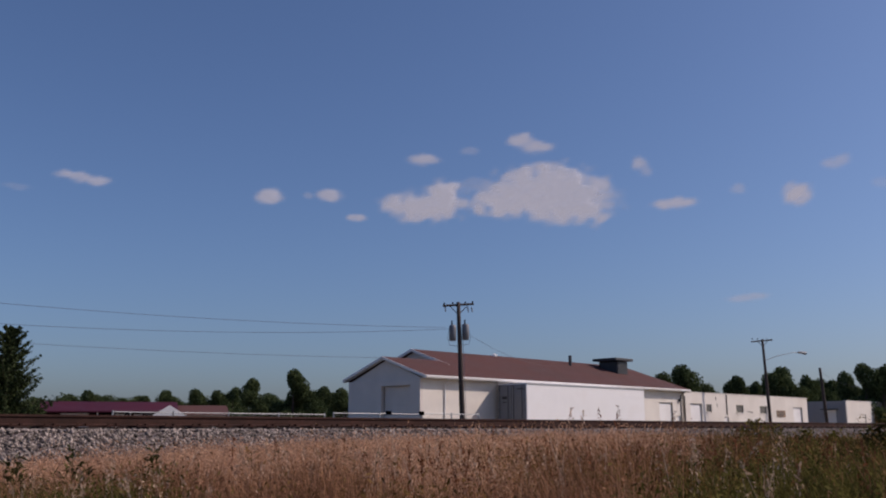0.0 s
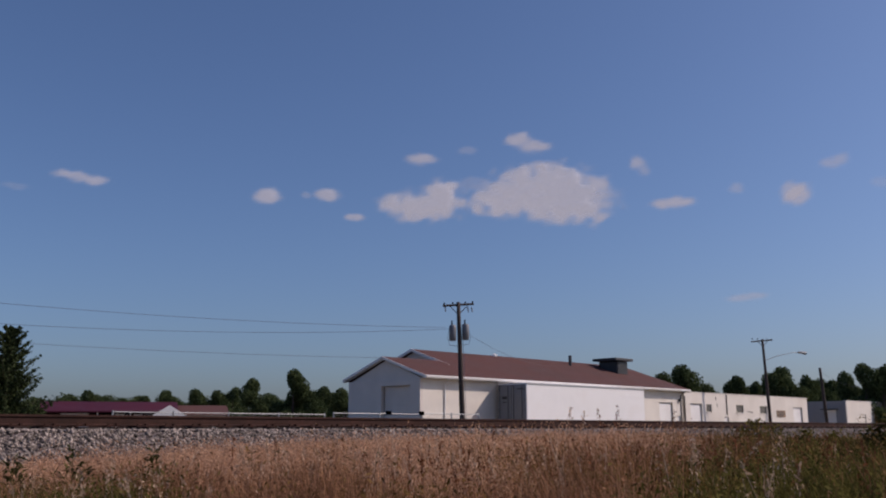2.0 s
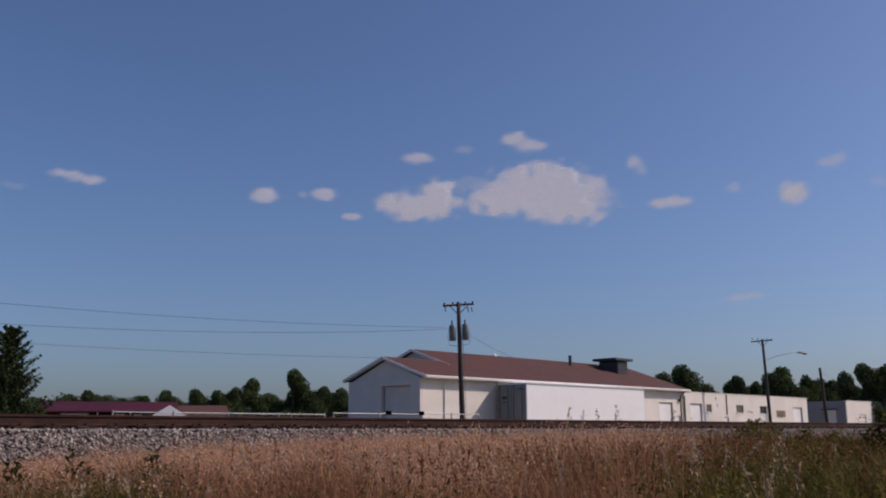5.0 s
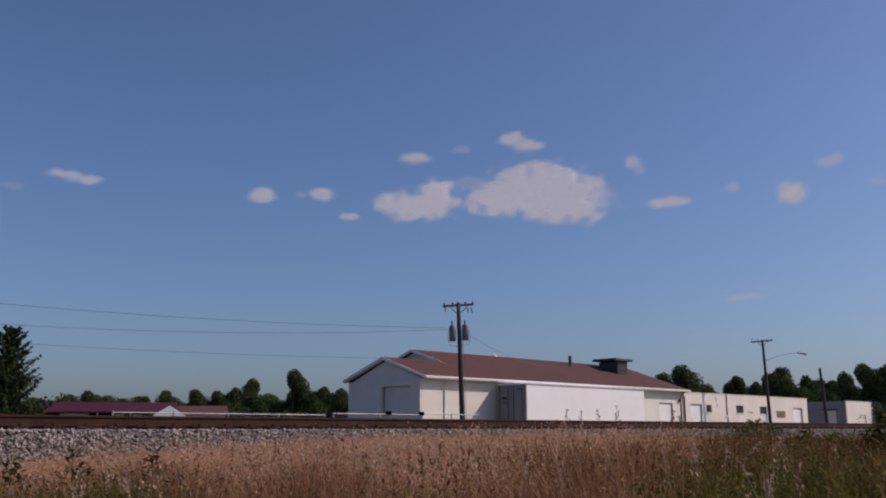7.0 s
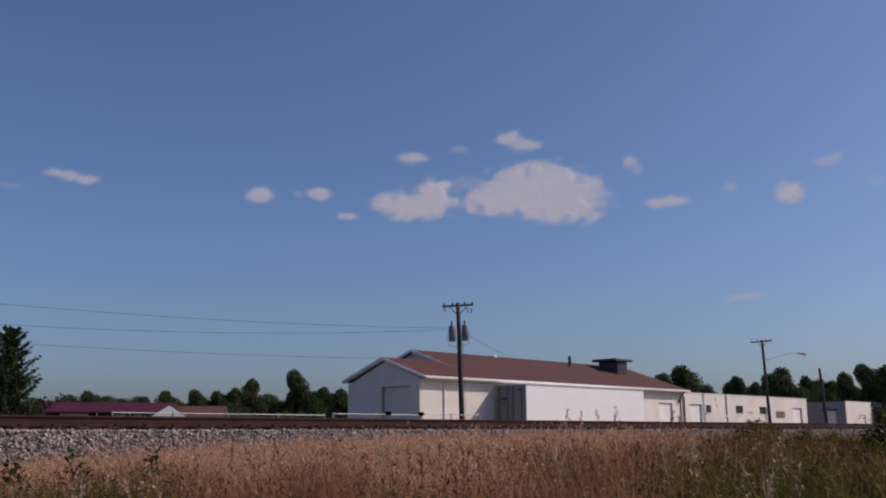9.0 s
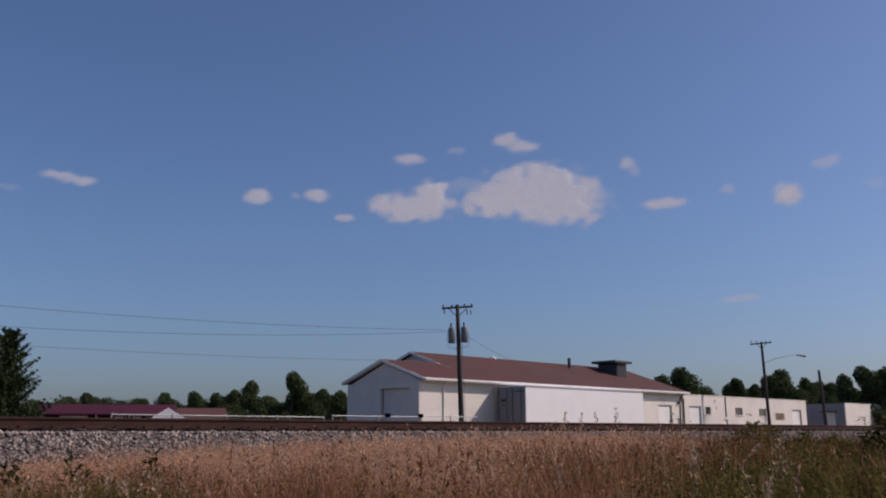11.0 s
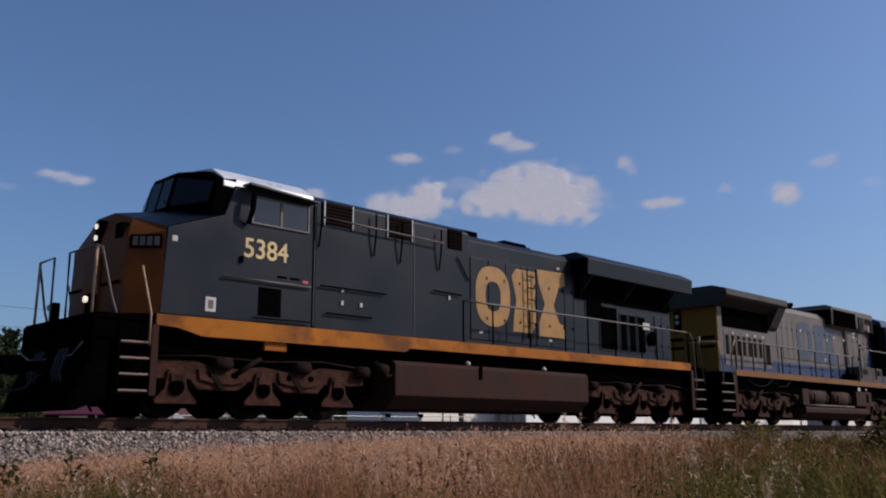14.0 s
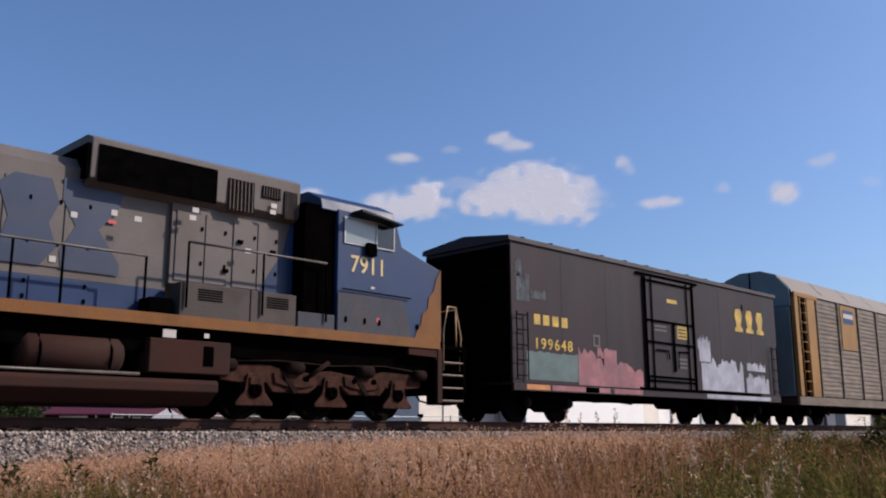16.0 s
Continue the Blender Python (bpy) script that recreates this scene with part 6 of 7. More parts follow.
    # wide equipment cabin behind the cab
    v.yz("equipment_cabin", [(-1.5, 1.76), (-1.5, 4.34), (-1.34, 4.46), (-1.0, 4.58), (1.0, 4.58), (1.34, 4.46), (1.5, 4.34), (1.5, 1.76)], 10.84, 15.32, NAVY, 0.02, "dark blue equipment cabin")
    for x0, x1 in ((11.05, 11.76), (12.76, 13.46), (14.60, 15.08)):
        g = v.side("intake_grille", x0, x1, 3.90, 4.36, Y, SHADE if x0 > 14 else BROWNGRILLE, 0.012, label="brown-black intake grille")
        for k in range(6):
            v.side("slat", x0 + 0.02, x1 - 0.02, 3.93 + k * 0.072, 3.955 + k * 0.072, Y - 0.012, BROWNGRILLE, 0.02, parent=g)
        if x0 < 14:
            for x in (x0 - 0.03, x1):
                v.side("grille_trim", x, x + 0.03, 3.86, 4.38, Y, GALV, 0.03, parent=g)
    v.bar("grab_iron", [(10.95, -1.62, 4.0), (12.2, -1.62, 3.98), (14.35, -1.62, 3.96)], 0.02, STEEL)
    for x, z in ((10.9, 3.95), (12.35, 3.95), (13.1, 3.9), (14.3, 3.9)):
        v.bar("stanchion", [(x, -1.53, z - 0.55), (x, -1.6, z - 0.1), (x, -1.6, z + 0.36)], 0.02, BLACK)
    v.bar("grab_iron", [(10.95, -1.55, 2.62), (12.7, -1.55, 2.62)], 0.018, BLACK)
    v.bar("grab_iron", [(11.1, -1.55, 2.08), (12.3, -1.55, 2.08)], 0.018, BLACK)
    v.bar("grab_iron", [(14.1, -1.55, 2.86), (15.0, -1.55, 2.84)], 0.018, BLACK)
    for x, z in ((11.5, 2.28), (12.0, 2.28), (11.5, 2.55), (14.6, 2.7)):
        v.side("latch", x, x + 0.06, z, z + 0.09, Y, LABEL, 0.03)
    for x in (10.82, 13.55):
        v.side("seam", x - 0.01, x + 0.01, 1.8, 4.3, Y, NAVY_DARK, 0.008)
    v.bar("cable", [(14.9, -1.53, 3.72), (15.28, -1.53, 3.2)], 0.016, BLACK)
    # engine hood
    H = -0.97
    v.yz("hood", [(H, 1.71), (H, 4.36), (-0.8, 4.52), (0.8, 4.52), (-H, 4.36), (-H, 1.71)], 15.34, 20.02, NAVY, 0.02, "dark blue engine hood")
    door_row(v, [15.9, 16.55, 17.2, 17.8, 18.4, 19.0, 19.6, 20.0], 1.95, 3.95, H, NAVY)
    L = H - 0.024
    ring(v, 16.07, 17.35, 2.30, 3.80, 0.36, L, LOGO_YELLOW, "large yellow emblem band")
    v.xz("emblem_block", [(17.42, 3.66), (17.6, 3.86), (18.35, 3.86), (18.42, 3.5), (18.3, 3.05), (18.42, 2.6), (18.2, 2.24), (17.45, 2.24), (17.5, 2.66), (17.6, 3.05)], L - 0.008, L, LOGO_YELLOW, 0.0, "yellow emblem block")
    v.xz("emblem_block", [(18.45, 3.95), (19.62, 3.98), (19.62, 3.62), (19.35, 3.55), (19.12, 3.05), (19.35, 2.6), (19.62, 2.52), (19.62, 2.2), (18.5, 2.2), (18.5, 2.55), (18.75, 3.05), (18.5, 3.6)], L - 0.008, L, LOGO_YELLOW, 0.0, "yellow emblem block")
    lad = v.bar("hood_ladder", [(17.95, -1.08, 2.1), (17.95, -1.08, 3.9)], 0.018, BLACK, "dark hood ladder")
    v.bar("ladder_side", [(18.3, -1.08, 2.1), (18.3, -1.08, 3.9)], 0.018, BLACK, parent=lad)
    for k in range(6):
        v.bar("rung", [(17.95, -1.08, 2.2 + k * 0.3), (18.3, -1.08, 2.2 + k * 0.3)], 0.014, BLACK, parent=lad)
    for x, w2, h2 in ((15.75, 0.75, 0.16), (17.5, 0.9, 0.12)):
        v.box("roof_hatch", x, x + w2, -0.7, 0.3, 4.50, 4.53 + h2, BLACK, 0.03)
    for k in range(5):
        v.drum("horn", [(0.03, 0), (0.04, -0.2), (0.075, -0.32)], (15.8 + k * 0.12, -0.5 + 0.05 * k, 4.62), "x", BLACK, sides=8)
    v.box("exhaust_stack", 18.2, 19.0, -0.35, 0.35, 4.5, 4.7, BLACK, 0.03)
    for x, z in ((16.2, 2.1), (18.9, 2.08), (19.3, 4.05)):
        v.side("notice", x, x + 0.12, z, z + 0.06, H - 0.022, LABEL, 0.006)
    # radiator section with its wide wings
    v.yz("radiator_hood", [(H, 1.71), (H, 4.0), (-H, 4.0), (-H, 1.71)], 20.04, 24.92, NAVY, 0.0, "dark blue radiator hood")
    v.yz("radiator_wing", [(-0.98, 4.02), (-1.49, 3.96), (-1.53, 4.40), (-1.12, 4.62), (1.12, 4.62), (1.53, 4.40), (1.49, 3.96), (0.98, 4.02)], 20.02, 25.5, NAVY, 0.02, "overhanging radiator wing")
    # intake screen, with the wing's deep shadow put into its black
    v.side("wing_screen", 20.1, 24.9, 3.36, 4.0, H, SHADE, 0.05, label="radiator screen painted black for the shade under the wing")
    for x in (20.3, 22.4, 24.6):
        v.yz("wing_bracket", [(-1.02, 3.5), (-1.46, 3.955), (-1.02, 3.955)], x, x + 0.05, NAVY_DARK)
    v.box("wing_front", 19.96, 20.018, -1.5, 1.5, 4.02, 4.40, SHADE)
    v.box("wing_roof_fan", 20.6, 22.0, -0.9, 0.9, 4.60, 4.68, NAVY, 0.02)
    v.yz("wing_end_wall", [(-0.94, 1.72), (-0.94, 3.9), (-1.3, 4.02), (1.3, 4.02), (0.94, 3.9), (0.94, 1.72)], 24.93, 25.0, NAVY)
    for x0, x1, z0, z1, m in ((20.6, 21.3, 2.9, 3.5, SHADE), (21.25, 22.05, 2.05, 3.25, SHADE), (22.25, 22.55, 2.05, 3.1, SHADE), (22.7, 23.0, 2.05, 3.1, SHADE), (23.15, 23.5, 2.05, 3.1, SHADE)):
        d = v.side("radiator_door", x0 - 0.05, x1 + 0.05, z0 - 0.05, z1 + 0.05, H, NAVY, 0.02, 0.004)
        v.side("door_vent", x0, x1, z0, z1, H - 0.02, m, 0.012, parent=d)
    v.side("notice", 23.4, 23.75, 2.75, 2.95, H - 0.03, LABEL, 0.006, label="pale sticker")
    v.drum("hose_reel", [(0.2, 0), (0.22, -0.05), (0.05, -0.06)], (23.85, H - 0.02, 2.5), "y", BLACK, sides=16)
    door_row(v, [24.05, 24.45, 24.85], 1.95, 3.2, H, NAVY)
    # tank
    v.yz("fuel_tank", [(-1.36, 1.26), (-1.45, 1.18), (-1.45, 0.52), (-1.15, 0.24), (1.15, 0.24), (1.45, 0.52), (1.45, 1.18), (1.36, 1.26)], 13.06, 19.94, TANK, 0.02, "brown dust-coated fuel tank")
    v.box("tank_seam", 15.68, 15.78, -1.47, -1.448, 0.95, 1.24, BLACK)
    for x in (15.4, 18.2):
        v.drum("filler_cap", [(0.06, 0), (0.07, 0.06), (0.03, 0.1)], (x, -1.35, 1.26), "z", LABEL, sides=10)
    v.bar("tank_pipe", [(12.6, -1.3, 1.2), (12.9, -1.35, 0.9), (13.06, -1.35, 0.95)], 0.05, TRUCK)
    v.drum("air_filter", [(0.1, -0.15), (0.13, 0), (0.1, 0.15)], (12.75, -1.35, 1.05), "x", TRUCK)
    v.box("centre_sill", 11.0, 22.0, -0.7, 0.7, 0.5, 1.14, BLACK, 0.03)
    v.truck6((8.07, 9.87, 11.65))
    v.truck6((20.98, 22.78, 24.56))
    # ends
    v.box("front_platform", 6.45, 7.52, -1.45, 1.45, 1.30, 1.61, BLACK, 0.02)
    v.xz("plow", [(6.43, 1.25), (6.43, 0.95), (6.10, 0.12), (6.25, 0.10), (6.75, 0.3), (6.75, 1.25)], -1.4, 1.4, BLACK, 0.02, "black snow plow")
    v.box("end_plate", 6.41, 6.5, -1.48, 1.48, 0.9, 1.66, BLACK, 0.02)
    v.box("end_plate", 26.02, 26.1, -1.48, 1.48, 0.7, 1.66, BLACK, 0.02)
    v.steps(6.88, 7.44, 1.5, TREAD, BLACK)
    v.steps(25.32, 26.0, 1.6, TREAD, BLACK)
    v.side("step_post", 7.44, 7.56, 0.36, 1.56, -1.46, TANK, 0.06, label="rusty brown step post")
    v.side("step_post", 25.14, 25.28, 0.40, 1.60, -1.46, TANK, 0.06)
    v.rail_run([15.11, 16.13, 17.51, 18.94, 19.93, 21.2, 22.5, 23.3, 25.05], -1.5, 1.62, 2.74, STEEL)
    v.rail_run([15.5, 17.5, 19.9, 22.5, 25.05], 1.5, 1.62, 2.74, BLACK)
    v.bar("grab_iron", [(25.2, -1.5, 2.72), (25.35, -1.5, 2.55), (25.45, -1.5, 1.2), (25.4, -1.5, 0.6)], 0.02, STEEL, "steel step handrail")
    v.bar("grab_iron", [(25.95, -1.5, 1.2), (25.7, -1.5, 2.4), (25.9, -1.45, 2.66), (26.06, -0.9, 2.66)], 0.02, STEEL)
    for s in (-1, 1):
        v.bar("front_handrail", [(6.9, s * 1.4, 1.45), (6.82, s * 1.4, 1.75), (6.74, s * 1.38, 2.0), (6.56, s * 1.3, 2.82), (6.52, s * 1.2, 2.86)], 0.022, STEEL, "worn steel front handrail")
        v.bar("front_handrail", [(6.52, s * 1.2, 2.86), (6.50, -0.15 if s < 0 else 0.5, 2.86), (6.50, -0.15 if s < 0 else 0.5, 1.6)], 0.022, STEEL)
        v.bar("front_post", [(6.52, s * 1.2, 2.84), (6.50, s * 1.2, 1.6)], 0.024, TAN_STEEL)
        v.bar("nose_grab", [(7.38, s * 1.55, 1.2), (7.38, s * 1.55, 1.75), (7.2, s * 1.5, 2.55)], 0.018, TAN_STEEL)
        v.bar("rear_handrail", [(26.06, s * 1.2, 1.62), (26.06, s * 1.2, 2.6), (26.06, s * 0.4, 2.6), (26.06, s * 0.4, 1.62)], 0.022, BLACK)
        v.bar("uncoupling_lever", [(6.38, s * 0.2, 1.0), (6.36, s * 0.9, 1.02), (6.32, s * 1.35, 1.2)], 0.018, STEEL)
        for k in (0.35, 0.5, 0.65):
            v.bar("hose", [(6.40, s * k, 1.15), (6.27, s * k, 0.75), (6.33, s * (k + 0.05), 0.5)], 0.03, RUBBER)
    v.box("rear_coupler_box", 26.0, 26.2, -0.3, 0.3, 0.65, 1.1, BLACK, 0.02)
    v.coupler(6.45, -1)
    v.coupler(25.75, 1)
    return v


def trailing_locomotive():
    v = Veh("locomotive", 26.7, "weathered grey and blue diesel locomotive running cab last", "locomotive")
    H, Y = -0.97, -1.5
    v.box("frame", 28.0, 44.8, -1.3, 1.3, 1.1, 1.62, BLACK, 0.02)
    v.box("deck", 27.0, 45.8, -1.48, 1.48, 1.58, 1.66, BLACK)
    for s in (-1, 1):
        y0, y1 = sorted((s * 1.485, s * 1.53))
        v.box("sill_stripe", 28.0, 44.92, y0, y1, 1.56, 1.76, GOLD, 0.0, "faded gold side sill stripe")
    # hood: blue below, gold line, grey above
    v.yz("hood_base", [(H, 1.67), (H, 2.26), (-H, 2.26), (-H, 1.67)], 28.0, 38.5, BLUE, 0.0, "faded blue lower hood")
    v.yz("hood_line", [(H - 0.003, 2.262), (H - 0.003, 2.37), (-H + 0.003, 2.37), (-H + 0.003, 2.262)], 28.0, 38.5, GREY)
    v.yz("hood", [(H, 2.372), (H, 4.16), (-0.78, 4.38), (0.78, 4.38), (-H, 4.16), (-H, 2.372)], 28.0, 41.2, GREY, 0.0, "weathered grey hood")
    v.yz("hood_end", [(-0.96, 1.68), (-0.96, 4.1), (0.96, 4.1), (0.96, 1.68)], 27.95, 27.998, GOLD_END, 0.0, "dirty gold hood end, its yellow strengthened for the shade")
    v.box("end_door", 27.93, 27.948, -0.3, 0.3, 1.75, 3.1, GOLD_END, 0.005)
    v.box("end_mark", 27.935, 27.948, -0.86, 0.84, 2.52, 2.62, BLACK)
    v.box("end_mark", 27.935, 27.948, -0.86, 0.84, 2.82, 2.92, BLACK)
    for z in (3.45, 3.65):
        v.drum("rear_light", [(0.07, 0), (0.08, -0.04), (0.05, -0.05)], (27.94, 0.5, z), "x", GALV, sides=12)
    v.box("light_board", 27.93, 27.947, 0.36, 0.64, 3.1, 3.85, BLACK)
    # radiator wings
    v.yz("radiator_wing", [(-0.98, 3.9), (-1.44, 4.14), (-1.52, 4.22), (-1.50, 4.43), (-1.0, 4.57), (1.0, 4.57), (1.50, 4.43), (1.52, 4.22), (1.44, 4.14), (0.98, 3.9)], 27.7, 32.25, GREY_DARK, 0.01, "grey overhanging radiator wing")
    v.yz("wing_bracket", [(H - 0.003, 3.35), (H - 0.12, 3.45), (-1.45, 4.12), (H - 0.003, 4.12)], 31.6, 32.2, GREY_DARK)
    # flat screen whose black also stands for the shaded recess
    v.side("radiator_screen", 28.3, 31.58, 3.25, 3.98, H, SHADE, 0.03, label="radiator screen painted black for the shade of its recess")
    for x in (28.4, 28.8, 29.2, 29.6, 30.0, 30.4, 30.8):
        d = v.side("hood_door", x - 0.06, x + 0.32, 1.95, 3.15, H, GREY, 0.018, 0.004)
        v.side("door_vent", x + 0.03, x + 0.24, 2.32, 2.98, H - 0.018, BROWNGRILLE, 0.01, label="dark door vent", parent=d)
    d = v.side("hood_door", 31.3, 31.75, 1.95, 3.0, H, GREY, 0.018, 0.004)
    v.side("door_vent", 31.36, 31.68, 2.1, 2.85, H - 0.018, BROWNGRILLE, 0.01, parent=d)
    for x in (28.9, 29.9, 30.5, 31.1):
        v.side("notice", x, x + 0.12, 3.02, 3.10, H - 0.03, LABEL, 0.006)
    door_row(v, [32.3, 32.75, 33.2, 33.65, 34.1], 2.42, 3.85, H, GREY)
    door_row(v, [34.1, 34.6, 35.1, 35.6, 36.1, 36.6, 37.1], 2.42, 3.85, H, GREY)
    door_row(v, [32.3, 33.2, 34.1, 35.1, 36.1, 37.1], 1.74, 2.24, H, BLUE)
    # emblem in faded blue, on the doors
    L = H - 0.024
    ring(v, 33.98, 35.35, 2.42, 3.92, 0.34, L, BLUE_LOGO, "large faded blue emblem band")
    v.xz("emblem_block", [(35.5, 3.7), (35.75, 3.9), (36.35, 3.9), (36.5, 3.5), (36.35, 3.15), (36.5, 2.75), (36.25, 2.42), (35.5, 2.42), (35.6, 2.8), (35.7, 3.15)], L - 0.008, L, BLUE_LOGO, 0.0, "faded blue emblem block")
    v.xz("emblem_block", [(36.55, 3.95), (37.6, 3.97), (37.55, 3.6), (37.2, 3.15), (37.6, 2.6), (37.6, 2.4), (36.6, 2.4), (36.55, 2.7), (36.8, 3.15), (36.55, 3.6)], L - 0.008, L, BLUE_LOGO, 0.0, "faded blue emblem block")
    for x, z in ((34.3, 3.5), (35.4, 2.45), (36.7, 3.3), (36.4, 2.5), (37.4, 3.45)):
        v.side("notice", x, x + 0.11, z, z + 0.1, L - 0.008, LABEL, 0.006)
    v.side("notice", 37.35, 37.5, 3.30, 3.36, L - 0.008, REDLABEL, 0.006)
    # roof
    v.drum("roof_fan", [(0.46, 0), (0.46, 0.10), (0.38, 0.10), (0.38, 0.17), (0.05, 0.20)], (33.22, -0.28, 4.36), "z", BLACK)
    v.box("roof_hatch", 32.72, 33.74, -0.7, 0.5, 4.30, 4.40, GREY_DARK, 0.02)
    for k in range(6):
        v.drum("horn", [(0.03, -0.25), (0.05, 0), (0.10, 0.2)], (34.35 + k * 0.09, -0.5 + 0.1 * (k % 3), 4.54 + 0.10 * (k % 2)), "x", BLACK, sides=8)
    v.box("horn_bracket", 34.2, 34.95, -0.55, -0.25, 4.36, 4.47, BLACK, 0.02)
    # dynamic brake cabin, wider at the top
    v.yz("brake_cabin", [(-1.0, 3.86), (-1.22, 4.0), (-1.24, 4.70), (-1.0, 4.80), (1.0, 4.80), (1.24, 4.70), (1.22, 4.0), (1.0, 3.86)], 36.88, 41.22, GREY, 0.015, "grey dynamic brake cabin")
    v.box("brake_front", 36.82, 36.877, -1.2, 1.2, 4.0, 4.60, SHADE)
    s1 = v.side("brake_screen", 37.0, 39.3, 3.94, 4.60, -1.24, SHADE, 0.014, label="dark brake grid screen")
    for x0, x1, z0, z1 in ((39.54, 40.12, 3.88, 4.50), (40.3, 40.74, 4.26, 4.50), (40.82, 41.14, 3.90, 4.48)):
        g = v.side("louvre_frame", x0, x1, z0, z1, -1.24, BROWNGRILLE, 0.014, label="dark louvre")
        k = 7
        for i in range(k):
            v.side("slat", x0 + (x1 - x0) * (i + 0.40) / k, x0 + (x1 - x0) * (i + 0.56) / k, z0 + 0.02, z1 - 0.02, -1.254, GREY, 0.014, parent=g)
    v.box("equipment_cabin", 38.52, 41.2, -1.05, 1.05, 2.38, 3.88, GREY, 0.01)
    door_row(v, [38.6, 39.2, 39.7], 2.45, 3.75, -1.05, GREY)
    door_row(v, [39.8, 40.35, 40.85], 2.45, 3.75, -1.05, GREY)
    for x, z in ((38.8, 3.7), (38.75, 3.55), (39.95, 3.1), (40.5, 4.08), (40.48, 3.95), (37.7, 3.35)):
        v.side("notice", x, x + 0.13, z, z + 0.09, -1.27, LABEL, 0.006)
    for x, z in ((39.6, 2.7), (39.9, 3.3), (40.65, 3.2)):
        v.side("latch", x, x + 0.1, z, z + 0.07, -1.07, BLACK, 0.05)
    v.xz("blue_flash", [(40.40, 2.42), (41.19, 2.42), (41.19, 3.86), (41.10, 3.86), (40.98, 3.30), (40.66, 2.86)], -1.075, -1.066, BLUE, 0.0, "blue diagonal flash")
    # low cabinets on the walkway
    for x0, x1 in ((38.52, 39.95), (39.97, 41.0)):
        c = v.box("walkway_cabinet", x0, x1, -1.5, -1.07, 1.67, 2.36, WALKGREY, 0.015, "grey walkway cabinet")
        for k in range(5):
            v.side("louvre", x0 + 0.35, x0 + 0.85, 2.06 + k * 0.045, 2.085 + k * 0.045, -1.5, SHADE, 0.008, parent=c)
    v.box("toolbox", 38.0, 38.45, -1.4, -1.0, 1.67, 2.05, BLACK, 0.02)
    # cab
    # solid black block in place of the recess and the shade inside it
    v.box("door_recess", 41.22, 41.98, -1.42, 1.42, 1.7, 4.3, BLACK, 0.0, "door recess filled by a black block that stands for its shade")
    v.box("cab_step", 41.05, 41.95, -1.5, -1.43, 1.68, 2.06, DUSTBLUE, 0.01)
    v.xz("cab_body", [(42.0, 1.7), (42.0, 4.28), (43.6, 4.26), (43.78, 3.72), (44.95, 3.34), (44.95, 1.7)], -1.5, 1.5, BLUE, 0.02, "blue cab and short nose")
    v.yz("cab_roof", [(-1.47, 4.22), (-1.40, 4.46), (-0.95, 4.68), (0.95, 4.68), (1.40, 4.46), (1.47, 4.22)], 41.6, 43.62, BLUE, 0.02, "blue cab roof")
    v.xz("lower_panel", [(42.02, 1.72), (44.08, 1.72), (43.80, 2.56), (42.02, 2.54)], Y - 0.014, Y - 0.002, DUSTBLUE, 0.003, "dust-covered blue-grey lower cab panel")
    v.xz("nose_flash", [(44.955, 3.36), (44.955, 1.72), (44.12, 1.72), (44.20, 1.88), (44.34, 2.06), (44.38, 2.30), (44.55, 2.44), (44.58, 2.70), (44.74, 2.86), (44.80, 3.10)], -1.518, -1.503, GOLD, 0.0, "gold nose flash")
    v.box("nose_front", 44.953, 45.0, -1.45, 1.45, 1.75, 3.3, GOLD, 0.01)
    v.side("cab_window", 42.2, 43.0, 3.62, 4.12, Y, PALEGLASS, 0.012, label="pale cab side window")
    v.side("cab_window", 43.06, 43.5, 3.62, 4.08, Y, GLASS, 0.012)
    for x0, x1, z0, z1 in ((42.15, 43.54, 4.12, 4.15), (42.15, 43.54, 3.58, 3.61), (42.15, 42.19, 3.61, 4.12), (43.01, 43.05, 3.61, 4.12), (43.51, 43.54, 3.61, 4.1)):
        v.side("window_trim", x0, x1, z0, z1, Y, GALV, 0.026)
    v.xz("sunshade", [(42.35, 4.22), (43.5, 4.10), (43.5, 4.13), (42.35, 4.27)], -1.85, -1.503, NAVY)
    v.side("armrest", 42.72, 42.98, 3.38, 3.66, Y, BLACK, 0.12, 0.03)
    v.text("7911", 42.33, 3.01, -1.503, 0.50, NUMBER, "pale yellow road number", 1.04, 0.95)
    v.bar("grab_iron", [(42.1, -1.55, 2.62), (44.0, -1.55, 2.60)], 0.016, BLACK)
    for x in (42.2, 42.7, 43.1, 44.2):
        v.side("latch", x, x + 0.05, 1.95, 2.06, Y - 0.014, BLACK, 0.02)
    v.side("notice", 43.05, 43.13, 2.0, 2.1, Y - 0.014, REDLABEL, 0.006)
    v.side("notice", 42.9, 43.0, 2.7, 2.75, Y, LABEL, 0.006)
    # under the frame
    for x0, x1 in ((33.8, 35.5), (35.92, 37.68)):
        t = v.drum("air_reservoir", [(0.05, x0 - 34.5), (0.24, x0 - 34.46), (0.32, x0 - 34.36), (0.32, x1 - 34.64), (0.24, x1 - 34.54), (0.05, x1 - 34.5)], (34.5, -1.12, 1.02), "x", TANK, "brown air reservoir")
        for x in (x0 + 0.3, x1 - 0.3):
            v.bar("strap", [(x, -1.30, 1.3), (x, -1.44, 1.1), (x, -1.45, 0.95), (x, -1.38, 0.78)], 0.02, BLACK, parent=t)
    v.box("battery_box", 33.15, 33.7, -1.42, -1.0, 0.72, 1.3, TANK, 0.02)
    b = v.box("equipment_box", 38.02, 39.6, -1.48, -0.9, 0.76, 1.34, TANK, 0.02, "brown equipment box")
    v.side("box_handle", 39.05, 39.25, 0.9, 1.25, -1.48, BLACK, 0.012, parent=b)
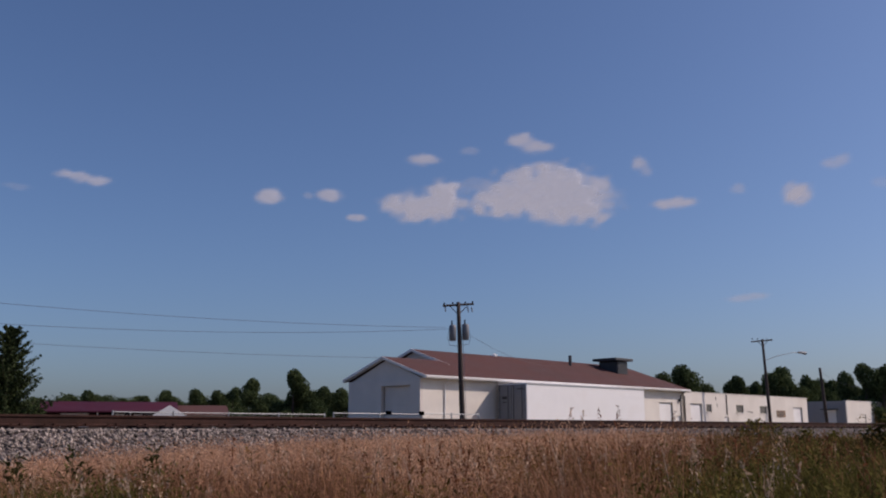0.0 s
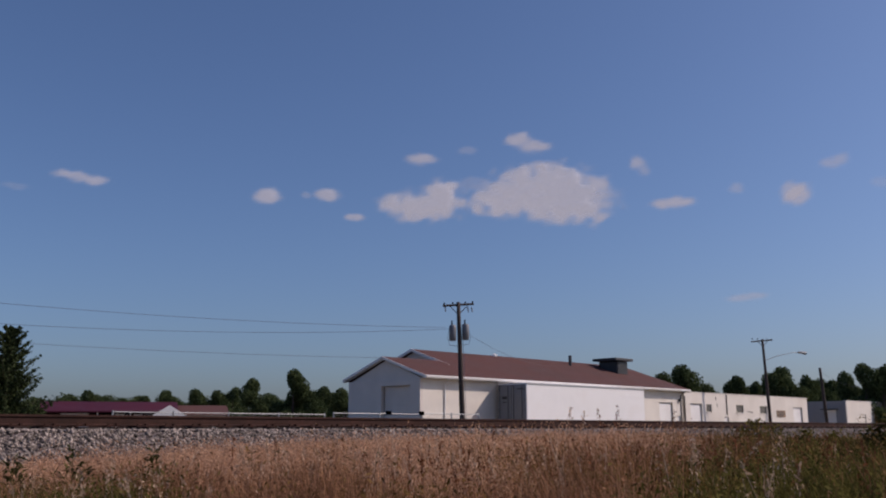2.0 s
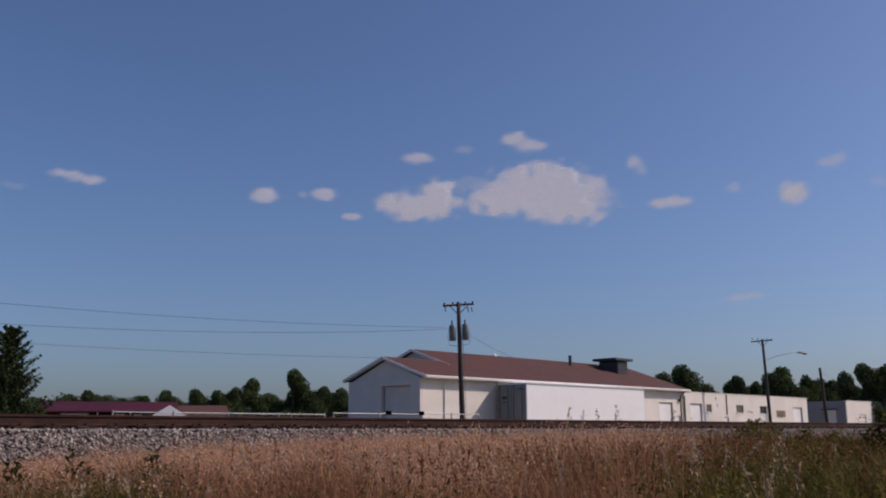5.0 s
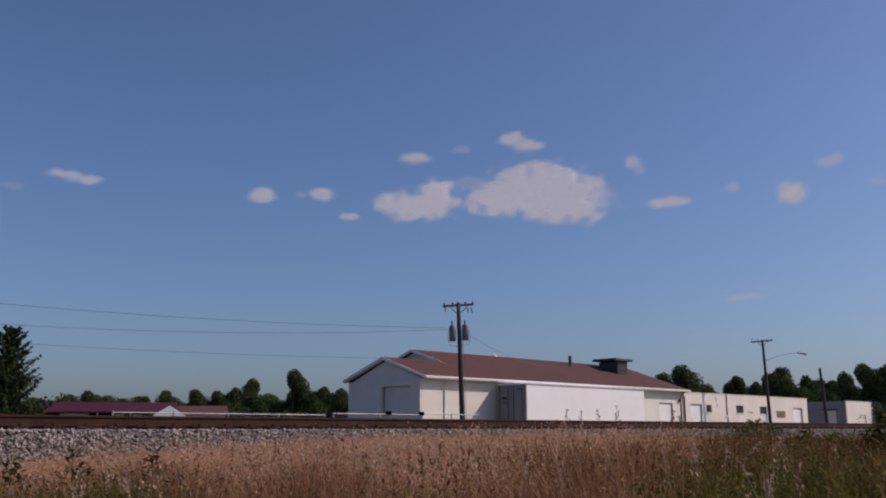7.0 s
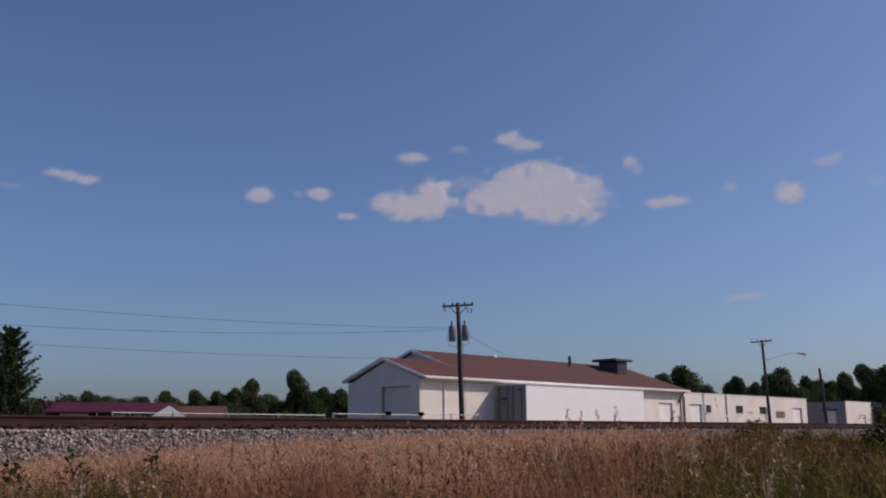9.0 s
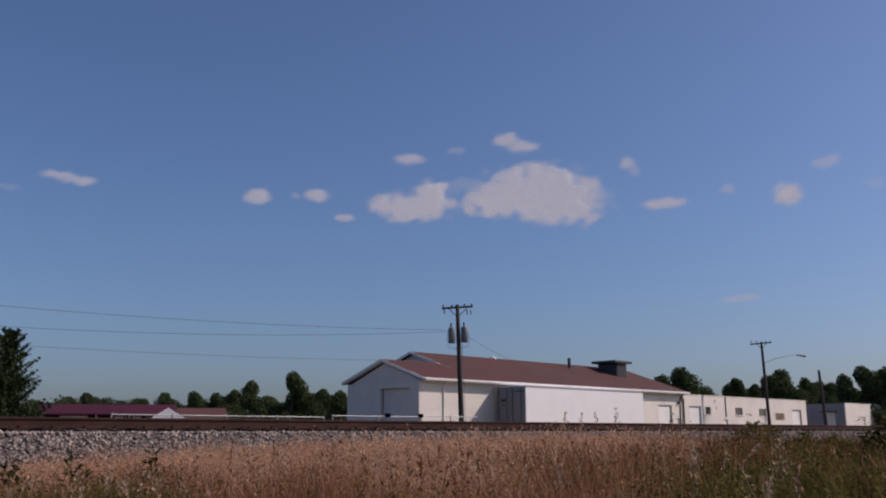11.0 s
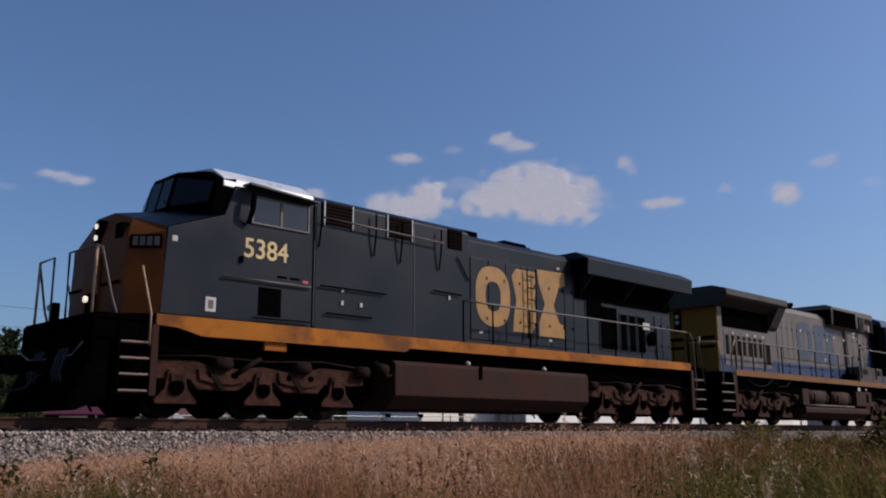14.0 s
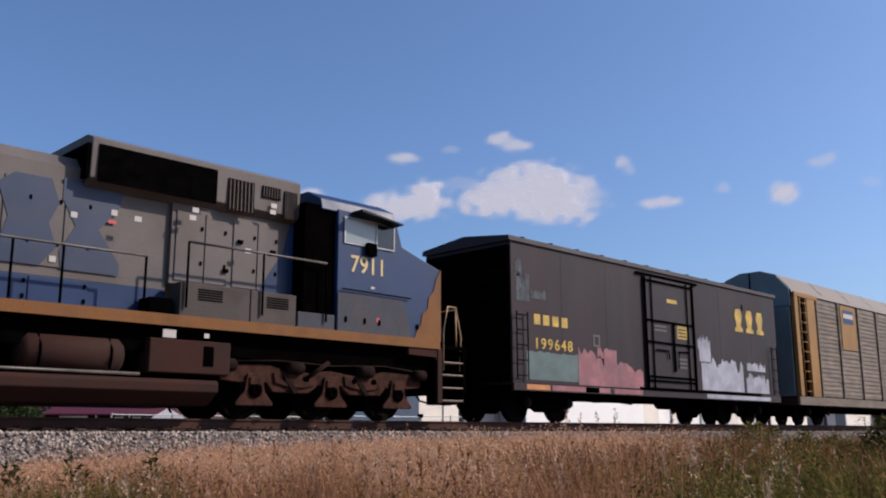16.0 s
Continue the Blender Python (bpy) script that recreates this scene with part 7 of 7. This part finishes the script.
    v.yz("fuel_tank", [(-1.40, 0.66), (-1.45, 0.6), (-1.45, 0.45), (-1.1, 0.22), (1.1, 0.22), (1.45, 0.45), (1.45, 0.6), (1.40, 0.66)], 33.3, 39.4, TANK, 0.02, "brown fuel tank")
    v.box("centre_sill", 31.0, 42.0, -0.7, 0.7, 0.4, 1.12, BLACK, 0.03)
    v.bar("pipe_run", [(33.3, -1.4, 0.72), (37.9, -1.4, 0.72)], 0.03, STEEL)
    v.bar("chain", [(28.8, -1.5, 1.5), (29.2, -1.5, 1.32), (29.7, -1.5, 1.26), (30.2, -1.5, 1.32), (30.6, -1.5, 1.5)], 0.018, TRUCK)
    v.bar("chain", [(30.6, -1.5, 1.5), (31.1, -1.5, 1.30), (31.7, -1.5, 1.32), (32.0, -1.5, 1.48)], 0.018, TRUCK)
    v.side("notice", 38.25, 38.5, 1.36, 1.5, -1.47, LABEL, 0.006)
    v.side("notice", 39.05, 39.15, 1.40, 1.48, -1.47, LABEL, 0.006)
    v.truck6((28.45, 30.28, 32.08))
    v.truck6((40.28, 42.08, 43.88))
    # ends and rails
    v.steps(27.02, 27.86, 1.55, TREAD, BLACK)
    v.steps(45.0, 45.7, 1.55, TREAD, BLACK)
    v.side("step_post", 27.88, 28.02, 0.38, 1.58, -1.46, TANK, 0.06)
    v.side("step_post", 44.86, 44.99, 0.38, 1.58, -1.46, TANK, 0.06)
    v.xz("nose_skirt", [(44.0, 1.56), (44.95, 1.56), (44.95, 1.2), (44.8, 1.38), (44.0, 1.4)], -1.5, -1.42, TANK)
    for x in (26.98, 45.72):
        v.box("end_plate", x, x + 0.08, -1.48, 1.48, 0.6, 1.62, BLACK, 0.02)
    v.rail_run([28.06, 28.45, 29.28, 30.1, 31.48, 32.86, 34.28, 35.64, 36.43, 37.85], -1.5, 1.58, 2.72, STEEL)
    v.rail_run([38.62, 40.2, 41.7], -1.54, 1.9, 3.08, STEEL)
    v.rail_run([28.1, 31.0, 34.3, 37.8], 1.5, 1.58, 2.72, STEEL)
    v.bar("grab_iron", [(27.9, -1.5, 0.9), (27.85, -1.5, 1.6), (27.75, -1.5, 2.2), (28.06, -1.5, 2.72)], 0.02, TAN_STEEL, "worn step handrail")
    v.bar("grab_iron", [(27.15, -1.5, 1.2), (27.2, -1.5, 1.95), (27.05, -1.45, 2.6), (27.04, -0.8, 2.64), (27.04, -0.4, 2.62)], 0.02, TAN_STEEL)
    v.bar("grab_iron", [(45.05, -1.5, 1.1), (45.05, -1.5, 2.0), (45.2, -1.5, 2.55), (45.5, -1.45, 2.55), (45.72, -1.4, 1.9), (45.68, -1.4, 1.1)], 0.02, TAN_STEEL)
    for s in (-1, 1):
        v.bar("end_handrail", [(27.02, s * 0.4, 1.6), (27.02, s * 0.4, 2.62)], 0.022, BLACK)
        v.bar("end_handrail", [(45.76, s * 1.2, 1.6), (45.76, s * 1.2, 2.55), (45.76, s * 0.4, 2.55), (45.76, s * 0.4, 1.6)], 0.022, TAN_STEEL)
    v.bar("roof_grab", [(27.72, 0.5, 4.48), (27.72, 0.5, 4.62), (27.72, 0.95, 4.6), (27.72, 0.95, 4.46)], 0.014, BLACK)
    v.coupler(27.05, -1)
    v.coupler(45.7, 1)
    return v


def boxcar():
    v = Veh("boxcar", 46.6, "black boxcar with yellow lettering and sprayed graffiti", "boxcar")
    Y = -1.5
    v.box("body", 47.4, 61.72, -1.5, 1.5, 0.92, 4.43, BOXCAR, 0.015, "weathered black boxcar side")
    v.yz("roof", [(-1.55, 4.42), (-1.53, 4.54), (0, 4.72), (1.53, 4.54), (1.55, 4.42)], 47.3, 61.82, BOXCAR, 0.0, "black peaked roof")
    for k in range(13):
        x = 47.9 + k * 1.14
        v.yz("roof_rib", [(-1.5, 4.55), (0, 4.725), (1.5, 4.55), (1.5, 4.58), (0, 4.76), (-1.5, 4.58)], x, x + 0.06, BOXEND)
    # ends coloured darker than the sides in place of their shade
    v.box("end_panel", 47.36, 47.398, -1.46, 1.46, 0.95, 4.32, BOXEND, 0.0, "corrugated end, its shade put into the black paint")
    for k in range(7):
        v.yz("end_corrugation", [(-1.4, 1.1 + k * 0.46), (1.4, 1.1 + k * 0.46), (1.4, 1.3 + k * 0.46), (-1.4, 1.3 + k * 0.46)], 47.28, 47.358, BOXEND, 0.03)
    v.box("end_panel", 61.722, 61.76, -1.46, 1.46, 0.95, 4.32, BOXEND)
    v.box("side_sill", 47.42, 61.7, -1.53, -1.44, 0.74, 0.915, BOXCAR, 0.01)
    v.box("side_sill", 47.42, 61.7, 1.44, 1.53, 0.74, 0.915, BOXCAR, 0.01)
    v.box("centre_sill", 46.9, 62.2, -0.35, 0.35, 0.62, 0.95, BLACK, 0.02)
    for x in (50.5, 52.5, 54.6, 56.6, 58.6):
        v.box("cross_bearer", x, x + 0.15, -1.4, 1.4, 0.66, 0.91, BLACK)
    for x in (49.4, 51.4, 57.7, 59.8):
        v.side("side_seam", x, x + 0.04, 0.95, 4.3, Y, BOXCAR, 0.004)
    # plug door with its frame bars
    d = v.side("door", 53.25, 56.05, 1.0, 4.24, Y, BOXCAR, 0.04, 0.01, "black plug door with locking bars")
    yd = Y - 0.04
    for x in (53.28, 53.62, 55.6, 55.95):
        v.bar("door_bar", [(x, yd - 0.03, 1.0), (x, yd - 0.03, 4.22)], 0.035 if x in (53.28, 55.95) else 0.024, BLACK, parent=d)
    for z in (1.2, 1.32, 2.32, 2.95, 4.12):
        v.bar("door_bar", [(53.3, yd - 0.035, z), (55.95, yd - 0.035, z)], 0.026, BLACK, parent=d)
    v.bar("lock_lever", [(54.75, yd - 0.04, 1.5), (54.75, yd - 0.04, 2.95)], 0.035, BLACK, parent=d)
    v.bar("lock_lever", [(53.75, yd - 0.04, 2.1), (54.4, yd - 0.04, 2.1), (54.45, yd - 0.04, 1.85)], 0.022, BLACK, parent=d)
    v.bar("lock_lever", [(54.95, yd - 0.04, 1.6), (55.0, yd - 0.04, 2.1), (55.6, yd - 0.04, 2.12)], 0.022, BLACK, parent=d)
    v.side("notice", 55.0, 55.55, 2.5, 2.9, yd, BOXNUM, 0.006, label="yellow stencilled notice", parent=d)
    for z in (2.56, 2.66, 2.76):
        v.side("notice_bar", 55.05, 55.5, z, z + 0.04, yd - 0.006, BOXCAR, 0.004, parent=d)
    v.side("notice", 54.5, 55.05, 3.55, 3.66, yd, BOXNUM, 0.006, parent=d)
    for z in (2.66, 2.78):
        v.side("notice_bar", 53.75, 54.4, z, z + 0.05, yd, GREY, 0.006, parent=d)
    for z in (1.62, 1.74, 1.86):
        v.side("notice_bar", 55.05, 55.5, z, z + 0.05, yd, GREY, 0.006, parent=d)
    v.box("door_track", 52.9, 60.2, -1.56, -1.503, 0.93, 1.0, BLACK)
    v.box("door_track", 52.9, 56.3, -1.56, -1.503, 4.25, 4.32, BLACK)
    # ladders
    for x0, x1, z1 in ((47.5, 47.92, 2.66), (61.1, 61.5, 2.66)):
        lad = v.bar("ladder", [(x0, -1.58, 1.0), (x0, -1.58, z1)], 0.018, BLACK, "black side ladder")
        v.bar("ladder_side", [(x1, -1.58, 1.0), (x1, -1.58, z1)], 0.018, BLACK, parent=lad)
        for k in range(5):
            v.bar("rung", [(x0, -1.58, 1.1 + k * 0.37), (x1, -1.58, 1.1 + k * 0.37)], 0.014, BLACK, parent=lad)
        v.bar("stirrup", [(x0, -1.5, 0.76), (x0, -1.5, 0.42), (x1, -1.5, 0.42), (x1, -1.5, 0.76)], 0.016, BLACK, parent=lad)
    v.bar("end_rod", [(47.25, -1.2, 0.9), (47.25, -1.2, 2.9)], 0.02, BLACK)
    # lettering: reporting bars, then the number
    for i, x in enumerate((48.26, 48.62, 49.0, 49.38)):
        v.side("mark_bar", x, x + 0.25, 2.40, 2.66, Y, BOXNUM, 0.006, label="yellow reporting mark bar")
    v.text("199648", 48.24, 1.80, -1.503, 0.38, BOXNUM, "yellow car number", 1.25, 1.15)
    for x in (58.75, 59.5, 60.25):
        v.xz("emblem_block", [(x, 3.02), (x + 0.52, 3.02), (x + 0.52, 3.14), (x + 0.38, 3.2), (x + 0.50, 3.55), (x + 0.42, 3.78), (x + 0.1, 3.78), (x, 3.55), (x + 0.12, 3.2), (x, 3.14)], Y - 0.008, Y - 0.002, BOXNUM, 0.0, "yellow emblem block")
    v.side("stencil", 50.75, 51.05, 2.0, 2.32, Y, GREY, 0.006)
    v.side("stencil_inner", 50.81, 50.99, 2.05, 2.27, Y - 0.006, BOXCAR, 0.004)
    v.side("placard", 51.2, 51.8, 1.5, 1.95, Y - 0.006, GRAF_PINK, 0.006, label="pink placard with a dark edge")
    v.side("dent", 59.25, 59.35, 3.75, 3.95, Y, BLACK, 0.01)
    ragged(v, "scuff", 47.60, 48.10, 2.95, 3.70, Y, SCUFF, 31, 0.5, "pale scuffed paint")
    ragged(v, "scuff", 47.55, 47.80, 3.55, 4.05, Y, SCUFF, 34, 0.4, "pale scuffed paint")
    ragged(v, "scuff", 48.15, 48.75, 3.05, 3.30, Y, SCUFF, 37, 0.25, "pale scuffed paint")
    ragged(v, "scuff", 56.25, 56.75, 2.30, 2.62, Y, GRAF_WHITE, 41, 0.3, "pale grey sprayed paint")
    # sprayed paint along the bottom
    ragged(v, "graffiti", 47.95, 50.1, 1.02, 1.74, Y, GRAF_TEAL, 3, 0.1, "teal sprayed paint")
    ragged(v, "graffiti", 50.05, 53.1, 0.95, 1.75, Y - 0.005, GRAF_PINK, 8, 0.5, "pink sprayed paint", -0.5)
    ragged(v, "graffiti", 50.9, 51.6, 1.7, 2.02, Y - 0.005, GRAF_PINK, 15, 0.2, "pink sprayed paint")
    ragged(v, "graffiti", 56.4, 59.1, 1.02, 2.08, Y, GRAF_WHITE, 5, 0.6, "pale grey sprayed paint")
    ragged(v, "graffiti", 56.3, 57.0, 1.9, 2.75, Y - 0.005, GRAF_WHITE, 9, 0.7, "pale grey sprayed paint")
    ragged(v, "graffiti", 59.3, 60.9, 1.02, 1.7, Y, GRAF_WHITE, 12, 0.6, "pale grey sprayed paint")
    ragged(v, "graffiti", 59.4, 60.7, 1.75, 2.05, Y, GRAF_WHITE, 21, 0.25, "pale grey sprayed paint")
    for x0, x1, m in ((47.9, 48.8, GRAF_ORANGE), (48.9, 51.4, GRAF_PINK), (50.3, 50.9, GRAF_ORANGE), (51.6, 53.0, GRAF_PINK), (56.6, 60.9, GRAF_WHITE)):
        v.box("sill_paint", x0, x1, -1.536, -1.532, 0.77, 0.9, m)
    v.bar("air_hose_loop", [(52.0, -1.2, 0.8), (52.3, -1.25, 0.55), (52.8, -1.25, 0.52), (53.2, -1.2, 0.78)], 0.03, BLACK)
    v.drum("brake_reservoir", [(0.05, -0.5), (0.2, -0.42), (0.2, 0.42), (0.05, 0.5)], (55.4, -0.8, 0.62), "x", BLACK)
    v.truck4(49.2)
    v.truck4(59.9)
    v.coupler(47.2, -1)
    v.coupler(61.95, 1)
    return v


def autorack():
    v = Veh("autorack_car", 62.5, "tall galvanised autorack car with yellow end posts", "railway car")
    Y, E = -1.55, 89.5
    v.box("deck", 63.1, E, -1.5, 1.5, 0.72, 1.0, TANK, 0.02, "brown underframe")
    v.box("inner_body", 63.9, E - 0.8, -1.45, 1.45, 1.0, 4.8, SHADE)
    v.yz("roof", [(-1.56, 4.80), (-1.50, 4.95), (-1.0, 5.52), (-0.4, 5.72), (0.4, 5.72), (1.0, 5.52), (1.50, 4.95), (1.56, 4.80)], 63.15, E, RACKROOF, 0.0, "pale sloped sheet roof")
    for k in range(9):
        x = 66.0 + k * 2.6
        v.yz("roof_seam", [(-1.505, 4.955), (-1.0, 5.525), (-1.0, 5.532), (-1.512, 4.962)], x, x + 0.05, RACKROOF)
    v.yz("end_cap", [(-1.5, 4.3), (-1.48, 4.94), (-0.99, 5.50), (-0.4, 5.70), (0.4, 5.70), (0.99, 5.50), (1.48, 4.94), (1.5, 4.3)], 63.08, 63.148, RACKEND, 0.0, "blue-grey end cap")
    for s in (-1, 1):
        v.box("end_door", 63.08, 63.14, min(s * 0.02, s * 1.46), max(s * 0.02, s * 1.46), 1.02, 4.28, RACKEND, 0.02, "dark end door")
    v.box("end_seam", 63.05, 63.078, -0.02, 0.02, 4.3, 5.7, BLACK)
    # yellow end posts with the ladder between
    for x0, x1 in ((63.2, 63.5), (64.25, 64.95)):
        v.box("end_post", x0, x1, -1.62, -1.46, 1.0, 4.78, RACKYELLOW, 0.02, "worn yellow end post")
    v.box("end_beam", 63.2, 65.2, -1.63, -1.46, 4.66, 4.84, RACKYELLOW, 0.02)
    lad = v.bar("ladder", [(63.62, -1.62, 1.05), (63.62, -1.62, 4.7)], 0.02, RACKYELLOW, "yellow end ladder")
    v.bar("ladder_side", [(64.1, -1.62, 1.05), (64.1, -1.62, 4.7)], 0.02, RACKYELLOW, parent=lad)
    for k in range(10):
        v.bar("rung", [(63.62, -1.62, 1.2 + k * 0.36), (64.1, -1.62, 1.2 + k * 0.36)], 0.016, RACKYELLOW, parent=lad)
    # side panels, each with its ribs, between posts
    x = 65.15
    while x < E - 2:
        x1 = x + 2.02
        yellow = abs(x - 67.2) < 0.3
        p = v.box("side_panel", x + 0.06, x1 - 0.06, Y, Y + 0.08, 1.05, 4.74, RACK, 0.0, "weathered galvanised side panel")
        for k in range(22):
            z = 1.12 + k * 0.164
            v.yz("panel_rib", [(Y - 0.001, z), (Y - 0.016, z + 0.012), (Y - 0.016, z + 0.085), (Y - 0.001, z + 0.10)], x + 0.08, x1 - 0.08, RACK, parent=p)
        if yellow:
            v.box("panel_cover", x + 0.25, x1 - 0.3, Y - 0.045, Y - 0.032, 2.95, 4.72, RACKYELLOW, 0.0, "plain yellow cover panel", p)
            v.box("panel_emblem", x + 0.45, x1 - 0.5, Y - 0.052, Y - 0.046, 4.0, 4.55, BLUE, 0.0, "blue emblem patch", p)
            v.box("emblem_bar", x + 0.5, x1 - 0.55, Y - 0.058, Y - 0.053, 4.22, 4.40, LABEL, parent=p)
        v.box("side_post", x - 0.05, x + 0.05, Y - 0.07, Y + 0.05, 1.0, 4.78, RACK, 0.01)
        x = x1
    v.box("side_sill", 63.1, E, -1.6, -1.505, 0.70, 1.0, RACK, 0.01)
    v.box("centre_sill", 62.9, E + 0.5, -0.4, 0.4, 0.5, 0.9, BLACK, 0.02)
    v.truck4(65.6, 0.42)
    v.truck4(86.8, 0.42)
    v.coupler(63.2, -1)
    return v


lead_locomotive()
trailing_locomotive()
boxcar()
autorack()


def motions():
    for ob, x0 in TRAIN:
        walk(ob, [(t, pose(x0 + SPEED * (14 - t), 0, 0)) for t in range(17)])
    for w, x, r in WHEELS:
        turn = math.degrees(SPEED / r) / FPS
        walk(w, [(0, pose(x, 0, r))] + [(11 + i / FPS, pose(x, 0, r, 0, -turn * i, 0)) for i in range(151)])
    # the breeze picks up: stalks lean further over, and rock
    for ob, lean, i in SWAY:
        x, y, z = ob.location
        rows = []
        for k in range(33):
            t = k / 2
            a = lean * (-0.35 + 1.1 * min(1, t / 9)) + lean * 0.35 * math.sin(1.9 * t + i * 1.7) + lean * 0.2 * math.sin(3.7 * t + i)
            rows.append((t, pose(x, y, z, 0.4 * a, -a, 0)))
        walk(ob, rows)
    for c, a, b in CLOUDS:
        face = math.degrees(math.atan2(a.x - EYE[0], a.y - EYE[1]))
        walk(c, [(t, pose(*a.lerp(b, t / 16), 0, 0, -face)) for t in (0, 8, 16)])


motions()
